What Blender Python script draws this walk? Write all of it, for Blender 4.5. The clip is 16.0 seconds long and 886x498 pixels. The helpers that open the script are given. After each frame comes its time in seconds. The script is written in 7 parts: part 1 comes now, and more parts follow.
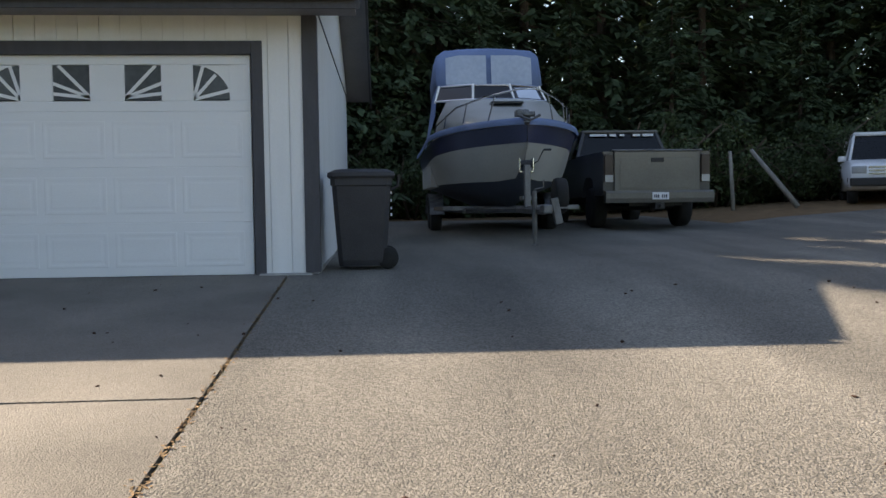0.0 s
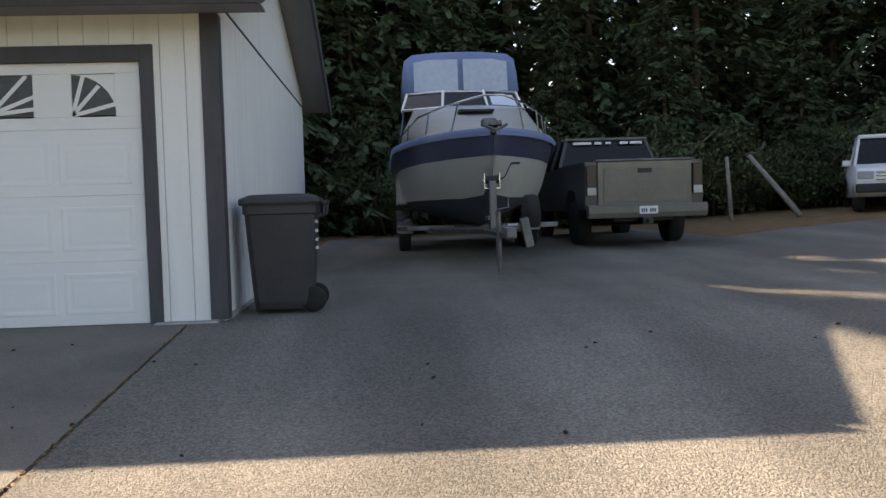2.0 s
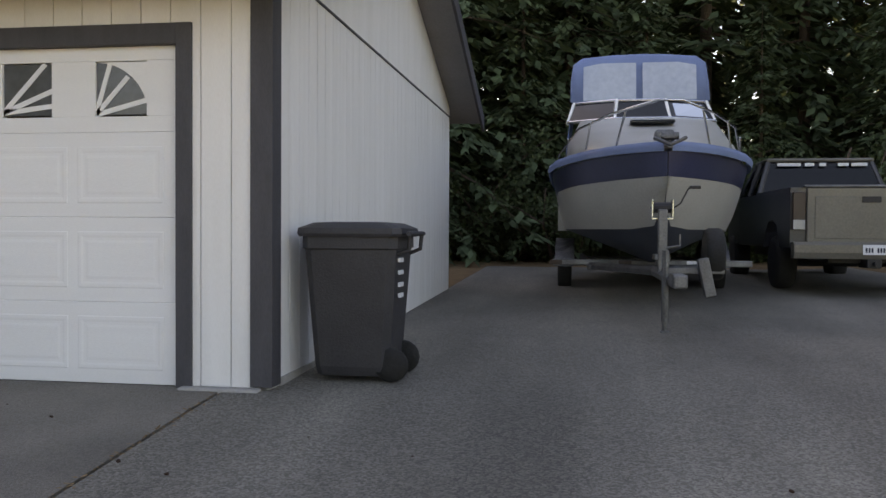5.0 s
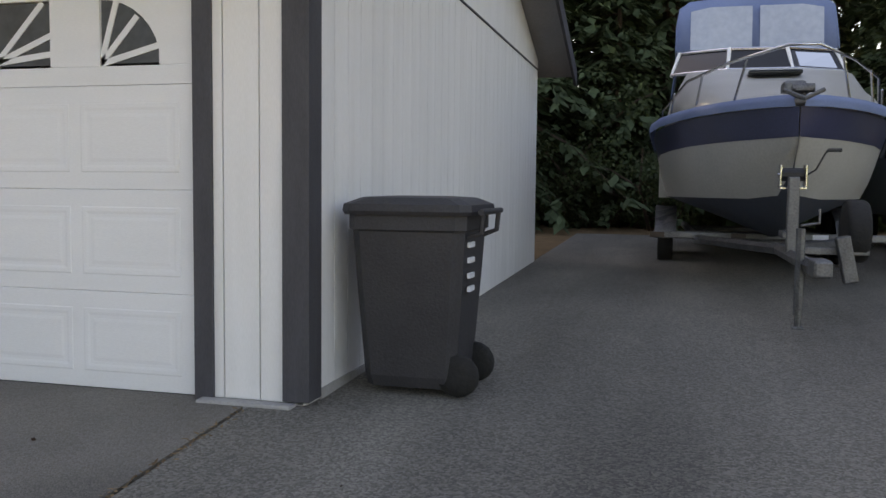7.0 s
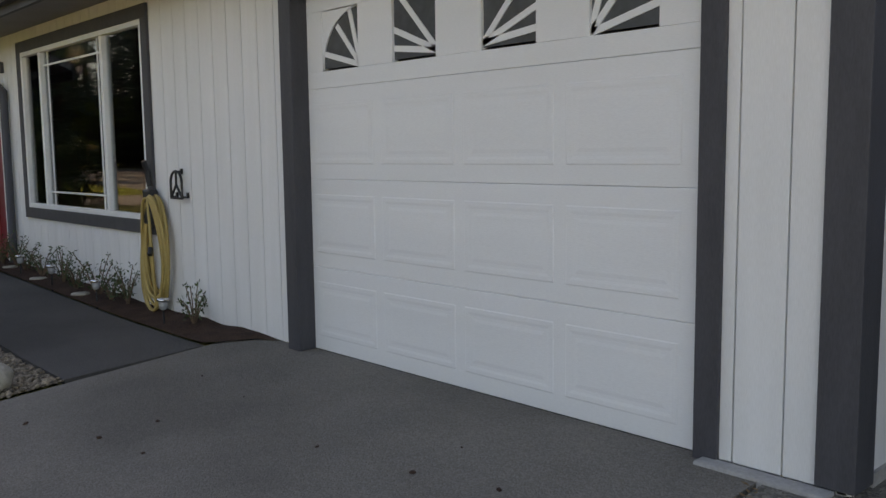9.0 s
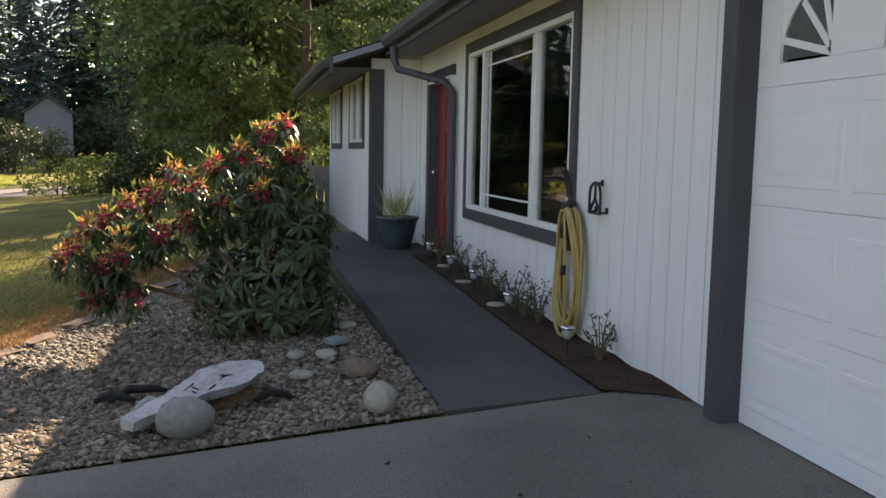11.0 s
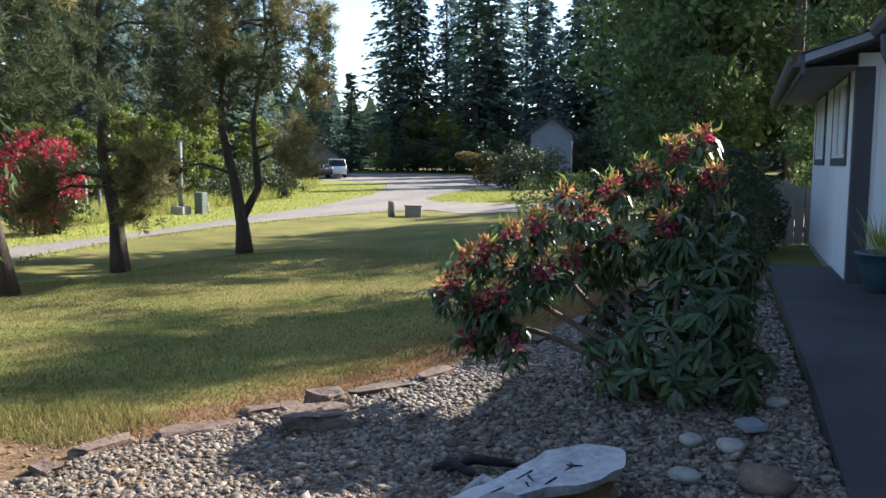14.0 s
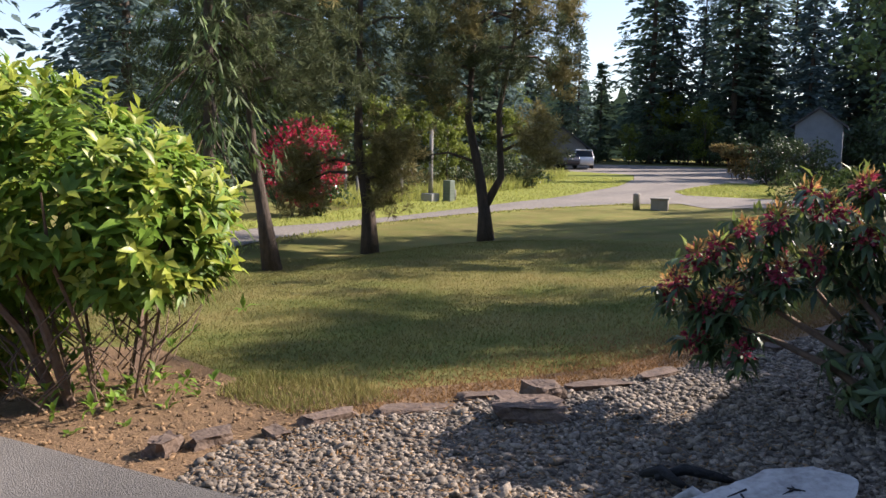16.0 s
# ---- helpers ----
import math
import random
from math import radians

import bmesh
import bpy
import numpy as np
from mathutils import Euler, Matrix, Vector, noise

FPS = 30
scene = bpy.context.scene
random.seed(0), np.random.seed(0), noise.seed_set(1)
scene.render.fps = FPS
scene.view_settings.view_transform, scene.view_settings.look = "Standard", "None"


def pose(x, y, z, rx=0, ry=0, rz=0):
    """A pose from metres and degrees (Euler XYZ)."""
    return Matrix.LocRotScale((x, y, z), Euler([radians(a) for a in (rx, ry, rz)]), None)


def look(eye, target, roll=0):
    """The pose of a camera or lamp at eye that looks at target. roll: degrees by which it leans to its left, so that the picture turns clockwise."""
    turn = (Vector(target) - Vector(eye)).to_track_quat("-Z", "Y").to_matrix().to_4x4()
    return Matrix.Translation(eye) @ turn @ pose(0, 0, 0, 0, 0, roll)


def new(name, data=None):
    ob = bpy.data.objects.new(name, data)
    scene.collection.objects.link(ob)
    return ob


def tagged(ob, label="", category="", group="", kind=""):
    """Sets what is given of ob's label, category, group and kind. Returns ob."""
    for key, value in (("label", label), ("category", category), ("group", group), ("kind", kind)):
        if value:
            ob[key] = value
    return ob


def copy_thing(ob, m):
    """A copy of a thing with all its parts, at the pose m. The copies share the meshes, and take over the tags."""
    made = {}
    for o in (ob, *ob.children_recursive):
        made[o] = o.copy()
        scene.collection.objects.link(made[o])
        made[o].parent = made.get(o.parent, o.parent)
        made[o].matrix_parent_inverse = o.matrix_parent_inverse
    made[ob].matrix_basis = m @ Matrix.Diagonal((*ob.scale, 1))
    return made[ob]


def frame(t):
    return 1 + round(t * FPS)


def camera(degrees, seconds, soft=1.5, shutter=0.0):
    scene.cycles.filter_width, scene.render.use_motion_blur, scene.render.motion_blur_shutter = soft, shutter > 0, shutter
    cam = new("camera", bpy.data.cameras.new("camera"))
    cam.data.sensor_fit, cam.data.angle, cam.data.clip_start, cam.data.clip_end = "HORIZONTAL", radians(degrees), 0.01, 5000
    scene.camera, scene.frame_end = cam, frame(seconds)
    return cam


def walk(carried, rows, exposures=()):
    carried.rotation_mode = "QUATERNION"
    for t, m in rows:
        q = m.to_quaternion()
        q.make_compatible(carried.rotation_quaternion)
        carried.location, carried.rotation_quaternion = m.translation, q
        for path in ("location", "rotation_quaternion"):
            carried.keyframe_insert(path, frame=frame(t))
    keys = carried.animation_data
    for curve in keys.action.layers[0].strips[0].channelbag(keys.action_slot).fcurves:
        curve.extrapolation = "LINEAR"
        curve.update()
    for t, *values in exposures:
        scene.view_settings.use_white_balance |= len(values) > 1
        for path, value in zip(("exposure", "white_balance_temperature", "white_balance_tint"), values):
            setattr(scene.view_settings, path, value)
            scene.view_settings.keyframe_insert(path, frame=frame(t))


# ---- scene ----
cam = camera(54.1, 16.0)
PATH = [
    (0, (0.725, 0.475, 0.695), (0.86, 2.467, 0.591), -0.7),
    (0.5, (0.915, 0.771, 0.735), (1.105, 2.759, 0.635), -0.9),
    (1, (1.057, 1.122, 0.803), (1.253, 3.111, 0.712), -1.0),
    (1.5, (1.249, 1.474, 0.846), (1.417, 3.465, 0.754), -1.2),
    (2, (1.424, 1.851, 0.881), (1.551, 3.845, 0.792), -1.7),
    (2.5, (1.554, 2.268, 0.894), (1.657, 4.264, 0.807), -2.0),
    (3, (1.674, 2.68, 0.896), (1.697, 4.679, 0.823), -2.3),
    (3.5, (1.768, 3.031, 0.958), (1.741, 5.029, 0.876), -1.8),
    (4, (1.907, 3.295, 1.022), (1.802, 5.291, 0.937), -1.4),
    (4.2, (1.948, 3.442, 1.011), (1.792, 5.434, 0.933), -0.9),
    (6.3, (1.959, 4.772, 1.085), (1.529, 6.726, 1.067), 0.9),
    (6.5, (1.909, 4.889, 1.108), (1.465, 6.838, 1.04), 0.9),
    (7, (1.806, 5.162, 1.108), (1.3, 7.092, 0.969), 0.6),
    (7.5, (1.733, 5.439, 1.129), (1.043, 7.306, 0.936), -0.2),
    (8, (1.612, 5.699, 1.151), (0.662, 7.447, 0.948), -0.7),
    (8.5, (1.41, 5.904, 1.218), (0.201, 7.483, 1.005), -1.1),
    (9, (1.262, 6.102, 1.235), (-0.201, 7.448, 1.015), -0.7),
    (9.5, (1.224, 6.251, 1.294), (-0.477, 7.276, 1.052), 0.7),
    (10, (0.962, 6.467, 1.304), (-0.859, 7.257, 1.063), 1.0),
    (12.3, (-0.155, 7.085, 1.326), (-2.144, 7.132, 1.119), 0.9),
    (12.5, (-0.254, 7.134, 1.332), (-2.243, 7.111, 1.126), 0.8),
    (13, (-0.441, 7.239, 1.339), (-2.419, 7.033, 1.13), 0.6),
    (13.5, (-0.681, 7.287, 1.348), (-2.621, 6.844, 1.145), 0.4),
    (14, (-0.878, 7.346, 1.339), (-2.761, 6.702, 1.138), 0.5),
    (14.5, (-0.994, 7.431, 1.344), (-2.751, 6.499, 1.131), -0.0),
    (15, (-1.021, 7.444, 1.335), (-2.612, 6.254, 1.107), 0.3),
    (15.5, (-1.019, 7.428, 1.34), (-2.584, 6.205, 1.108), 1.0),
    (16, (-1.02, 7.448, 1.338), (-2.647, 6.307, 1.107), 1.2),
]
walk(cam, [(t, look(eye, target, roll)) for t, eye, target, roll in PATH],
     exposures=[(0, 1.4, 7500, 14), (2.5, 1.85, 8900, 19), (4.2, 2.0, 9800, 23), (7, 2.08, 9800, 22), (8.2, 1.9, 9600, 22), (9, 1.68, 9300, 21), (10.2, 1.52, 8600, 19), (12.4, 2.35, 7100, 16), (13.1, 2.0, 6100, 13), (13.5, 1.32, 6100, 13), (14.0, 1.46, 5900, 14), (14.5, 1.45, 5800, 16), (15.2, 1.25, 6100, 20), (16, 1.02, 6250, 21)])


# world, sun and exposure
SUN_AZ, SUN_EL = radians(50.0), radians(35.0)      # azimuth counted from +y towards -x
world = bpy.data.worlds.new("sky_world")
scene.world = world
world.use_nodes = True
wn = world.node_tree
sky = wn.nodes.new("ShaderNodeTexSky")
sky.sky_type = "NISHITA"
sky.sun_disc = False
sky.sun_elevation, sky.sun_rotation = SUN_EL, -SUN_AZ
sky.air_density, sky.dust_density = 1.0, 0.6
wn.links.new(sky.outputs[0], wn.nodes["Background"].inputs[0])
wn.nodes["Background"].inputs[1].default_value = 0.112
sun_way = Vector((-math.sin(SUN_AZ) * math.cos(SUN_EL), math.cos(SUN_AZ) * math.cos(SUN_EL), math.sin(SUN_EL)))
sun_data = bpy.data.lights.new("sun", "SUN")
sun_data.energy, sun_data.angle, sun_data.color = 5.0, radians(0.6), (1.0, 0.92, 0.78)
sun = new("sun", sun_data)
sun.matrix_world = look(sun_way * 60, (0, 0, 0))


# ---- materials ----
def mat(name, base, second=None, rough=0.7, metal=0.0, scale=6.0, fine=60.0, bump=0.15, spec=0.4, island=0.0, stretch=(1, 1, 1), mid=0.5, coat=0.0,
        obj_random=0.0, sheen_through=0.0):
    """A surface of two colours mixed by noise at two scales, with grain in relief."""
    m = bpy.data.materials.new(name)
    m.use_nodes = True
    nt = m.node_tree
    n, l = nt.nodes, nt.links
    bsdf = n["Principled BSDF"]
    second = second or tuple(c * 0.75 for c in base)
    co = n.new("ShaderNodeTexCoord")
    mp = n.new("ShaderNodeMapping")
    mp.inputs["Scale"].default_value = stretch
    l.new(co.outputs["Object"], mp.inputs[0])
    big, small = n.new("ShaderNodeTexNoise"), n.new("ShaderNodeTexNoise")
    big.inputs["Scale"].default_value, small.inputs["Scale"].default_value = scale, fine
    big.inputs["Detail"].default_value, small.inputs["Detail"].default_value = 4, 3
    l.new(mp.outputs[0], big.inputs["Vector"])
    l.new(mp.outputs[0], small.inputs["Vector"])
    add = n.new("ShaderNodeMath")
    add.operation = "MULTIPLY_ADD"
    l.new(small.outputs[0], add.inputs[0])
    add.inputs[1].default_value = 0.5
    half = n.new("ShaderNodeMath")
    half.operation = "MULTIPLY"
    l.new(big.outputs[0], half.inputs[0])
    half.inputs[1].default_value = 0.5
    l.new(half.outputs[0], add.inputs[2])
    ramp = n.new("ShaderNodeValToRGB")
    ramp.color_ramp.elements[0].position, ramp.color_ramp.elements[1].position = mid - 0.16, mid + 0.16
    ramp.color_ramp.elements[0].color, ramp.color_ramp.elements[1].color = (*second, 1), (*base, 1)
    l.new(add.outputs[0], ramp.inputs[0])
    col = ramp.outputs[0]
    if island or obj_random:
        src = n.new("ShaderNodeNewGeometry").outputs["Random Per Island"] if island else n.new("ShaderNodeObjectInfo").outputs["Random"]
        amount = island or obj_random
        rng = n.new("ShaderNodeMapRange")
        rng.inputs[3].default_value, rng.inputs[4].default_value = 1 - amount, 1 + amount
        l.new(src, rng.inputs[0])
        hsv = n.new("ShaderNodeHueSaturation")
        l.new(rng.outputs[0], hsv.inputs["Value"])
        l.new(col, hsv.inputs["Color"])
        col = hsv.outputs[0]
    l.new(col, bsdf.inputs["Base Color"])
    bsdf.inputs["Roughness"].default_value, bsdf.inputs["Metallic"].default_value = rough, metal
    bsdf.inputs["Specular IOR Level"].default_value = spec
    bsdf.inputs["Coat Weight"].default_value = coat
    if bump:
        b = n.new("ShaderNodeBump")
        b.inputs["Strength"].default_value, b.inputs["Distance"].default_value = bump, 0.02
        l.new(small.outputs[0], b.inputs["Height"])
        l.new(b.outputs[0], bsdf.inputs["Normal"])
    if sheen_through:
        tr = n.new("ShaderNodeBsdfTranslucent")
        l.new(col, tr.inputs[0])
        mix = n.new("ShaderNodeMixShader")
        mix.inputs[0].default_value = sheen_through
        l.new(bsdf.outputs[0], mix.inputs[1])
        l.new(tr.outputs[0], mix.inputs[2])
        l.new(mix.outputs[0], n["Material Output"].inputs[0])
    return m


def glass_mat(name, tint=(0.85, 0.9, 0.9), see=0.6, rough=0.02):
    """Thin pane: part clear, part mirror by Fresnel."""
    m = bpy.data.materials.new(name)
    m.use_nodes = True
    nt = m.node_tree
    n, l = nt.nodes, nt.links
    tr, gl, mix, fr = n.new("ShaderNodeBsdfTransparent"), n.new("ShaderNodeBsdfGlossy"), n.new("ShaderNodeMixShader"), n.new("ShaderNodeFresnel")
    tr.inputs[0].default_value = (*(c * see for c in tint), 1)
    gl.inputs["Roughness"].default_value = rough
    fr.inputs[0].default_value = 1.52
    l.new(fr.outputs[0], mix.inputs[0])
    l.new(tr.outputs[0], mix.inputs[1])
    l.new(gl.outputs[0], mix.inputs[2])
    l.new(mix.outputs[0], n["Material Output"].inputs[0])
    return m


M = {}
M["siding"] = mat("white_siding_paint", (0.80, 0.80, 0.80), (0.70, 0.70, 0.69), 0.6, scale=1.2, fine=50, bump=0.12, stretch=(6, 6, 0.6), obj_random=0.015)
M["trim"] = mat("slate_trim_paint", (0.075, 0.075, 0.085), (0.05, 0.05, 0.058), 0.6, scale=3, fine=60, bump=0.1, stretch=(4, 4, 0.7))
M["garage_door"] = mat("garage_door_paint", (0.80, 0.81, 0.82), (0.72, 0.73, 0.74), 0.5, scale=1.0, fine=90, bump=0.08, stretch=(0.5, 1, 4))
M["white"] = mat("white_vinyl", (0.82, 0.82, 0.81), (0.72, 0.72, 0.71), 0.45, scale=3, fine=40, bump=0.03)
M["shingle"] = mat("roof_shingle", (0.09, 0.085, 0.085), (0.045, 0.045, 0.05), 0.9, scale=2, fine=90, bump=0.5, obj_random=0.1)
M["soffit"] = mat("soffit_paint", (0.26, 0.26, 0.28), (0.2, 0.2, 0.215), 0.7, scale=2, fine=40, bump=0.06)
M["concrete"] = mat("worn_concrete", (0.175, 0.155, 0.13), (0.112, 0.1, 0.084), 0.85, scale=1.1, fine=110, bump=0.5)
M["aggregate"] = mat("exposed_aggregate_drive", (0.195, 0.178, 0.15), (0.112, 0.102, 0.088), 0.85, scale=0.9, fine=95, bump=0.9)


def chips(m, scale, light, dark, mix_amount):
    """Adds small stone chips of varied tone to a ground material."""
    nt = m.node_tree
    n, l = nt.nodes, nt.links
    bsdf = n["Principled BSDF"]
    old = bsdf.inputs["Base Color"].links[0].from_socket
    co = n.new("ShaderNodeTexCoord")
    vor = n.new("ShaderNodeTexVoronoi")
    vor.inputs["Scale"].default_value = scale
    l.new(co.outputs["Object"], vor.inputs["Vector"])
    sep = n.new("ShaderNodeSeparateColor")
    l.new(vor.outputs["Color"], sep.inputs[0])
    ramp = n.new("ShaderNodeValToRGB")
    ramp.color_ramp.elements[0].color, ramp.color_ramp.elements[1].color = (*dark, 1), (*light, 1)
    ramp.color_ramp.elements[0].position, ramp.color_ramp.elements[1].position = 0.15, 0.95
    l.new(sep.outputs[0], ramp.inputs[0])
    mix = n.new("ShaderNodeMix")
    mix.data_type = "RGBA"
    mix.inputs[0].default_value = mix_amount
    l.new(old, mix.inputs[6])
    l.new(ramp.outputs[0], mix.inputs[7])
    l.new(mix.outputs[2], bsdf.inputs["Base Color"])
    bump = n.new("ShaderNodeBump")
    bump.inputs["Strength"].default_value, bump.inputs["Distance"].default_value = 0.7, 0.006
    l.new(vor.outputs["Distance"], bump.inputs["Height"])
    bump.invert = True
    l.new(bsdf.inputs["Normal"].links[0].from_socket, bump.inputs["Normal"])
    l.new(bump.outputs[0], bsdf.inputs["Normal"])


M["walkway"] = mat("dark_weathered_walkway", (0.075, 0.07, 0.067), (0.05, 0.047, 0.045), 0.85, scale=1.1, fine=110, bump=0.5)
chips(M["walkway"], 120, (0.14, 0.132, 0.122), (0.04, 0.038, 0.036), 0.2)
chips(M["aggregate"], 85, (0.42, 0.39, 0.34), (0.07, 0.066, 0.06), 0.34)
chips(M["concrete"], 120, (0.36, 0.335, 0.30), (0.12, 0.112, 0.10), 0.22)


def worn(m, scale, stretch, lo, hi):
    """Broad pale and dark wear over a surface."""
    nt = m.node_tree
    n, l = nt.nodes, nt.links
    bsdf = n["Principled BSDF"]
    old = bsdf.inputs["Base Color"].links[0].from_socket
    co, mp, tex, rg, hsv = n.new("ShaderNodeTexCoord"), n.new("ShaderNodeMapping"), n.new("ShaderNodeTexNoise"), n.new("ShaderNodeMapRange"), n.new("ShaderNodeHueSaturation")
    mp.inputs["Scale"].default_value = stretch
    mp.inputs["Rotation"].default_value = (0, 0, 0.25)
    tex.inputs["Scale"].default_value, tex.inputs["Detail"].default_value = scale, 5
    rg.inputs[1].default_value, rg.inputs[2].default_value = 0.35, 0.65
    rg.inputs[3].default_value, rg.inputs[4].default_value = lo, hi
    l.new(co.outputs["Object"], mp.inputs[0])
    l.new(mp.outputs[0], tex.inputs["Vector"])
    l.new(tex.outputs[0], rg.inputs[0])
    l.new(rg.outputs[0], hsv.inputs["Value"])
    l.new(old, hsv.inputs["Color"])
    l.new(hsv.outputs[0], bsdf.inputs["Base Color"])


worn(M["aggregate"], 0.55, (1.6, 0.28, 1), 0.74, 1.24)
worn(M["concrete"], 0.8, (1, 1, 1), 0.78, 1.2)
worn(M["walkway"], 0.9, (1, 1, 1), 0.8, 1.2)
M["foundation"] = mat("foundation_concrete", (0.4, 0.39, 0.37), (0.3, 0.29, 0.28), 0.9, scale=4, fine=60, bump=0.4)
M["asphalt_road"] = mat("grey_gravel_road", (0.25, 0.205, 0.155), (0.17, 0.14, 0.106), 0.9, scale=0.5, fine=40, bump=0.5)
worn(M["asphalt_road"], 0.3, (0.5, 1.6, 1), 0.78, 1.2)
chips(M["asphalt_road"], 22, (0.33, 0.31, 0.29), (0.13, 0.12, 0.11), 0.4)
M["lawn"] = mat("mown_lawn", (0.125, 0.142, 0.035), (0.24, 0.185, 0.07), 0.95, scale=0.9, fine=35, bump=0.9, spec=0.1, mid=0.47)
M["blade"] = mat("grass_blades", (0.145, 0.17, 0.042), (0.3, 0.235, 0.09), 0.8, scale=0.9, fine=20, bump=0.0, spec=0.2, island=0.22, sheen_through=0.35)
M["dry_blade"] = mat("dry_grass_blades", (0.34, 0.19, 0.085), (0.2, 0.125, 0.05), 0.85, scale=2.0, fine=20, bump=0.0, spec=0.1, island=0.3, sheen_through=0.3)
worn(M["lawn"], 0.5, (1, 1, 1), 0.8, 1.2)
M["verge"] = mat("lush_verge_grass", (0.25, 0.27, 0.055), (0.19, 0.2, 0.05), 0.95, scale=0.7, fine=14, bump=0.8, spec=0.1)
# Shrub leaves darkened and dulled: shade under the trees is in the colour.
M["shade_shrub"] = mat("shade_darkened_shrub_leaves", (0.075, 0.105, 0.04), (0.04, 0.06, 0.025), 0.5, scale=0.7, fine=6, bump=0, spec=0.3, island=0.35, sheen_through=0.15)
M["verge_bush"] = mat("juniper_sprays", (0.15, 0.2, 0.05), (0.08, 0.12, 0.035), 0.7, scale=0.8, fine=8, bump=0, spec=0.2, island=0.35, sheen_through=0.25)
M["dry_maple"] = mat("tan_maple_leaves", (0.3, 0.2, 0.08), (0.12, 0.12, 0.045), 0.7, scale=1.2, fine=8, bump=0, spec=0.2, island=0.35, sheen_through=0.3)
M["tall_grass"] = mat("tall_grass_blades", (0.33, 0.38, 0.085), (0.4, 0.37, 0.12), 0.8, scale=0.9, fine=20, bump=0.0, spec=0.2, island=0.3, sheen_through=0.4)
M["dirt"] = mat("dry_needle_dirt", (0.26, 0.165, 0.09), (0.13, 0.085, 0.05), 0.95, scale=3, fine=45, bump=0.9, spec=0.1)
M["bark_mulch"] = mat("dark_bark_mulch", (0.085, 0.05, 0.036), (0.035, 0.022, 0.018), 0.95, scale=8, fine=50, bump=1.0, spec=0.1)
M["gravel_base"] = mat("gravel_bed_soil", (0.15, 0.115, 0.08), (0.07, 0.055, 0.04), 0.95, scale=5, fine=50, bump=0.9)
M["pebble"] = mat("river_pebbles", (0.29, 0.23, 0.165), (0.065, 0.056, 0.045), 0.7, scale=26, fine=90, bump=0.2, island=0.6)
M["rock"] = mat("brown_rock", (0.185, 0.128, 0.09), (0.085, 0.06, 0.046), 0.85, scale=5, fine=30, bump=0.8, obj_random=0.2)
M["rock_pale"] = mat("pale_rock", (0.40, 0.36, 0.30), (0.25, 0.23, 0.195), 0.8, scale=7, fine=40, bump=0.5)
M["rock_grey"] = mat("grey_boulder", (0.27, 0.27, 0.24), (0.17, 0.17, 0.15), 0.8, scale=7, fine=40, bump=0.5)
M["stump"] = mat("bleached_stump", (0.46, 0.445, 0.42), (0.2, 0.188, 0.175), 0.85, scale=5, fine=26, bump=0.8, stretch=(1, 1, 0.3), mid=0.42)
M["charred"] = mat("charred_wood", (0.03, 0.028, 0.026), (0.012, 0.012, 0.012), 0.9, scale=9, fine=40, bump=0.8)
M["bark"] = mat("conifer_bark", (0.13, 0.095, 0.07), (0.055, 0.042, 0.034), 0.95, scale=3, fine=16, bump=1.0, stretch=(3, 3, 0.5))
M["stem"] = mat("shrub_stem", (0.20, 0.13, 0.085), (0.10, 0.07, 0.05), 0.9, scale=6, fine=30, bump=0.5)
# Both needle greens are lightened and blued: distance haze put into the colour.
M["needle"] = mat("hazed_fir_needles", (0.17, 0.23, 0.15), (0.1, 0.15, 0.1), 0.75, scale=0.6, fine=8, bump=0, spec=0.25, island=0.4, sheen_through=0.5)
M["needle_blue"] = mat("hazed_spruce_needles", (0.165, 0.23, 0.215), (0.1, 0.15, 0.145), 0.75, scale=0.6, fine=8, bump=0, spec=0.25, island=0.4, sheen_through=0.5)
M["needle_dry"] = mat("drying_pine_needles", (0.34, 0.29, 0.12), (0.2, 0.18, 0.075), 0.8, scale=0.8, fine=8, bump=0, spec=0.2, island=0.35, sheen_through=0.3)
# Dark, barely translucent sprays: woodland shade is put into this colour.
M["shade_conifer"] = mat("shade_darkened_conifer_sprays", (0.085, 0.12, 0.06), (0.05, 0.075, 0.038), 0.7, scale=0.6, fine=8, bump=0, spec=0.25, island=0.35, sheen_through=0.15)
M["pine"] = mat("pine_needles", (0.12, 0.14, 0.06), (0.07, 0.085, 0.04), 0.75, scale=0.6, fine=8, bump=0, spec=0.25, island=0.4, sheen_through=0.3)
M["leaf"] = mat("alder_leaves", (0.16, 0.215, 0.07), (0.09, 0.135, 0.045), 0.6, scale=0.7, fine=6, bump=0, spec=0.35, island=0.4, sheen_through=0.35)
M["leaf_bright"] = mat("bright_maple_leaves", (0.22, 0.25, 0.045), (0.12, 0.16, 0.03), 0.6, scale=0.7, fine=6, bump=0, spec=0.35, island=0.4, sheen_through=0.45)
M["laurel"] = mat("laurel_leaves", (0.22, 0.34, 0.045), (0.12, 0.21, 0.03), 0.45, scale=1.6, fine=14, bump=0.05, spec=0.3, island=0.35, sheen_through=0.4)
M["laurel_new"] = mat("young_laurel_leaves", (0.46, 0.48, 0.08), (0.3, 0.37, 0.05), 0.4, scale=1.6, fine=14, bump=0.05, spec=0.5, island=0.3, sheen_through=0.45)
M["rhodo"] = mat("rhododendron_leaves", (0.075, 0.115, 0.036), (0.04, 0.068, 0.024), 0.4, scale=2, fine=14, bump=0.05, spec=0.5, island=0.4, sheen_through=0.25)
M["rhodo_young"] = mat("rhododendron_new_shoots", (0.27, 0.32, 0.07), (0.17, 0.22, 0.05), 0.5, scale=2, fine=14, bump=0, spec=0.4, island=0.3, sheen_through=0.4)
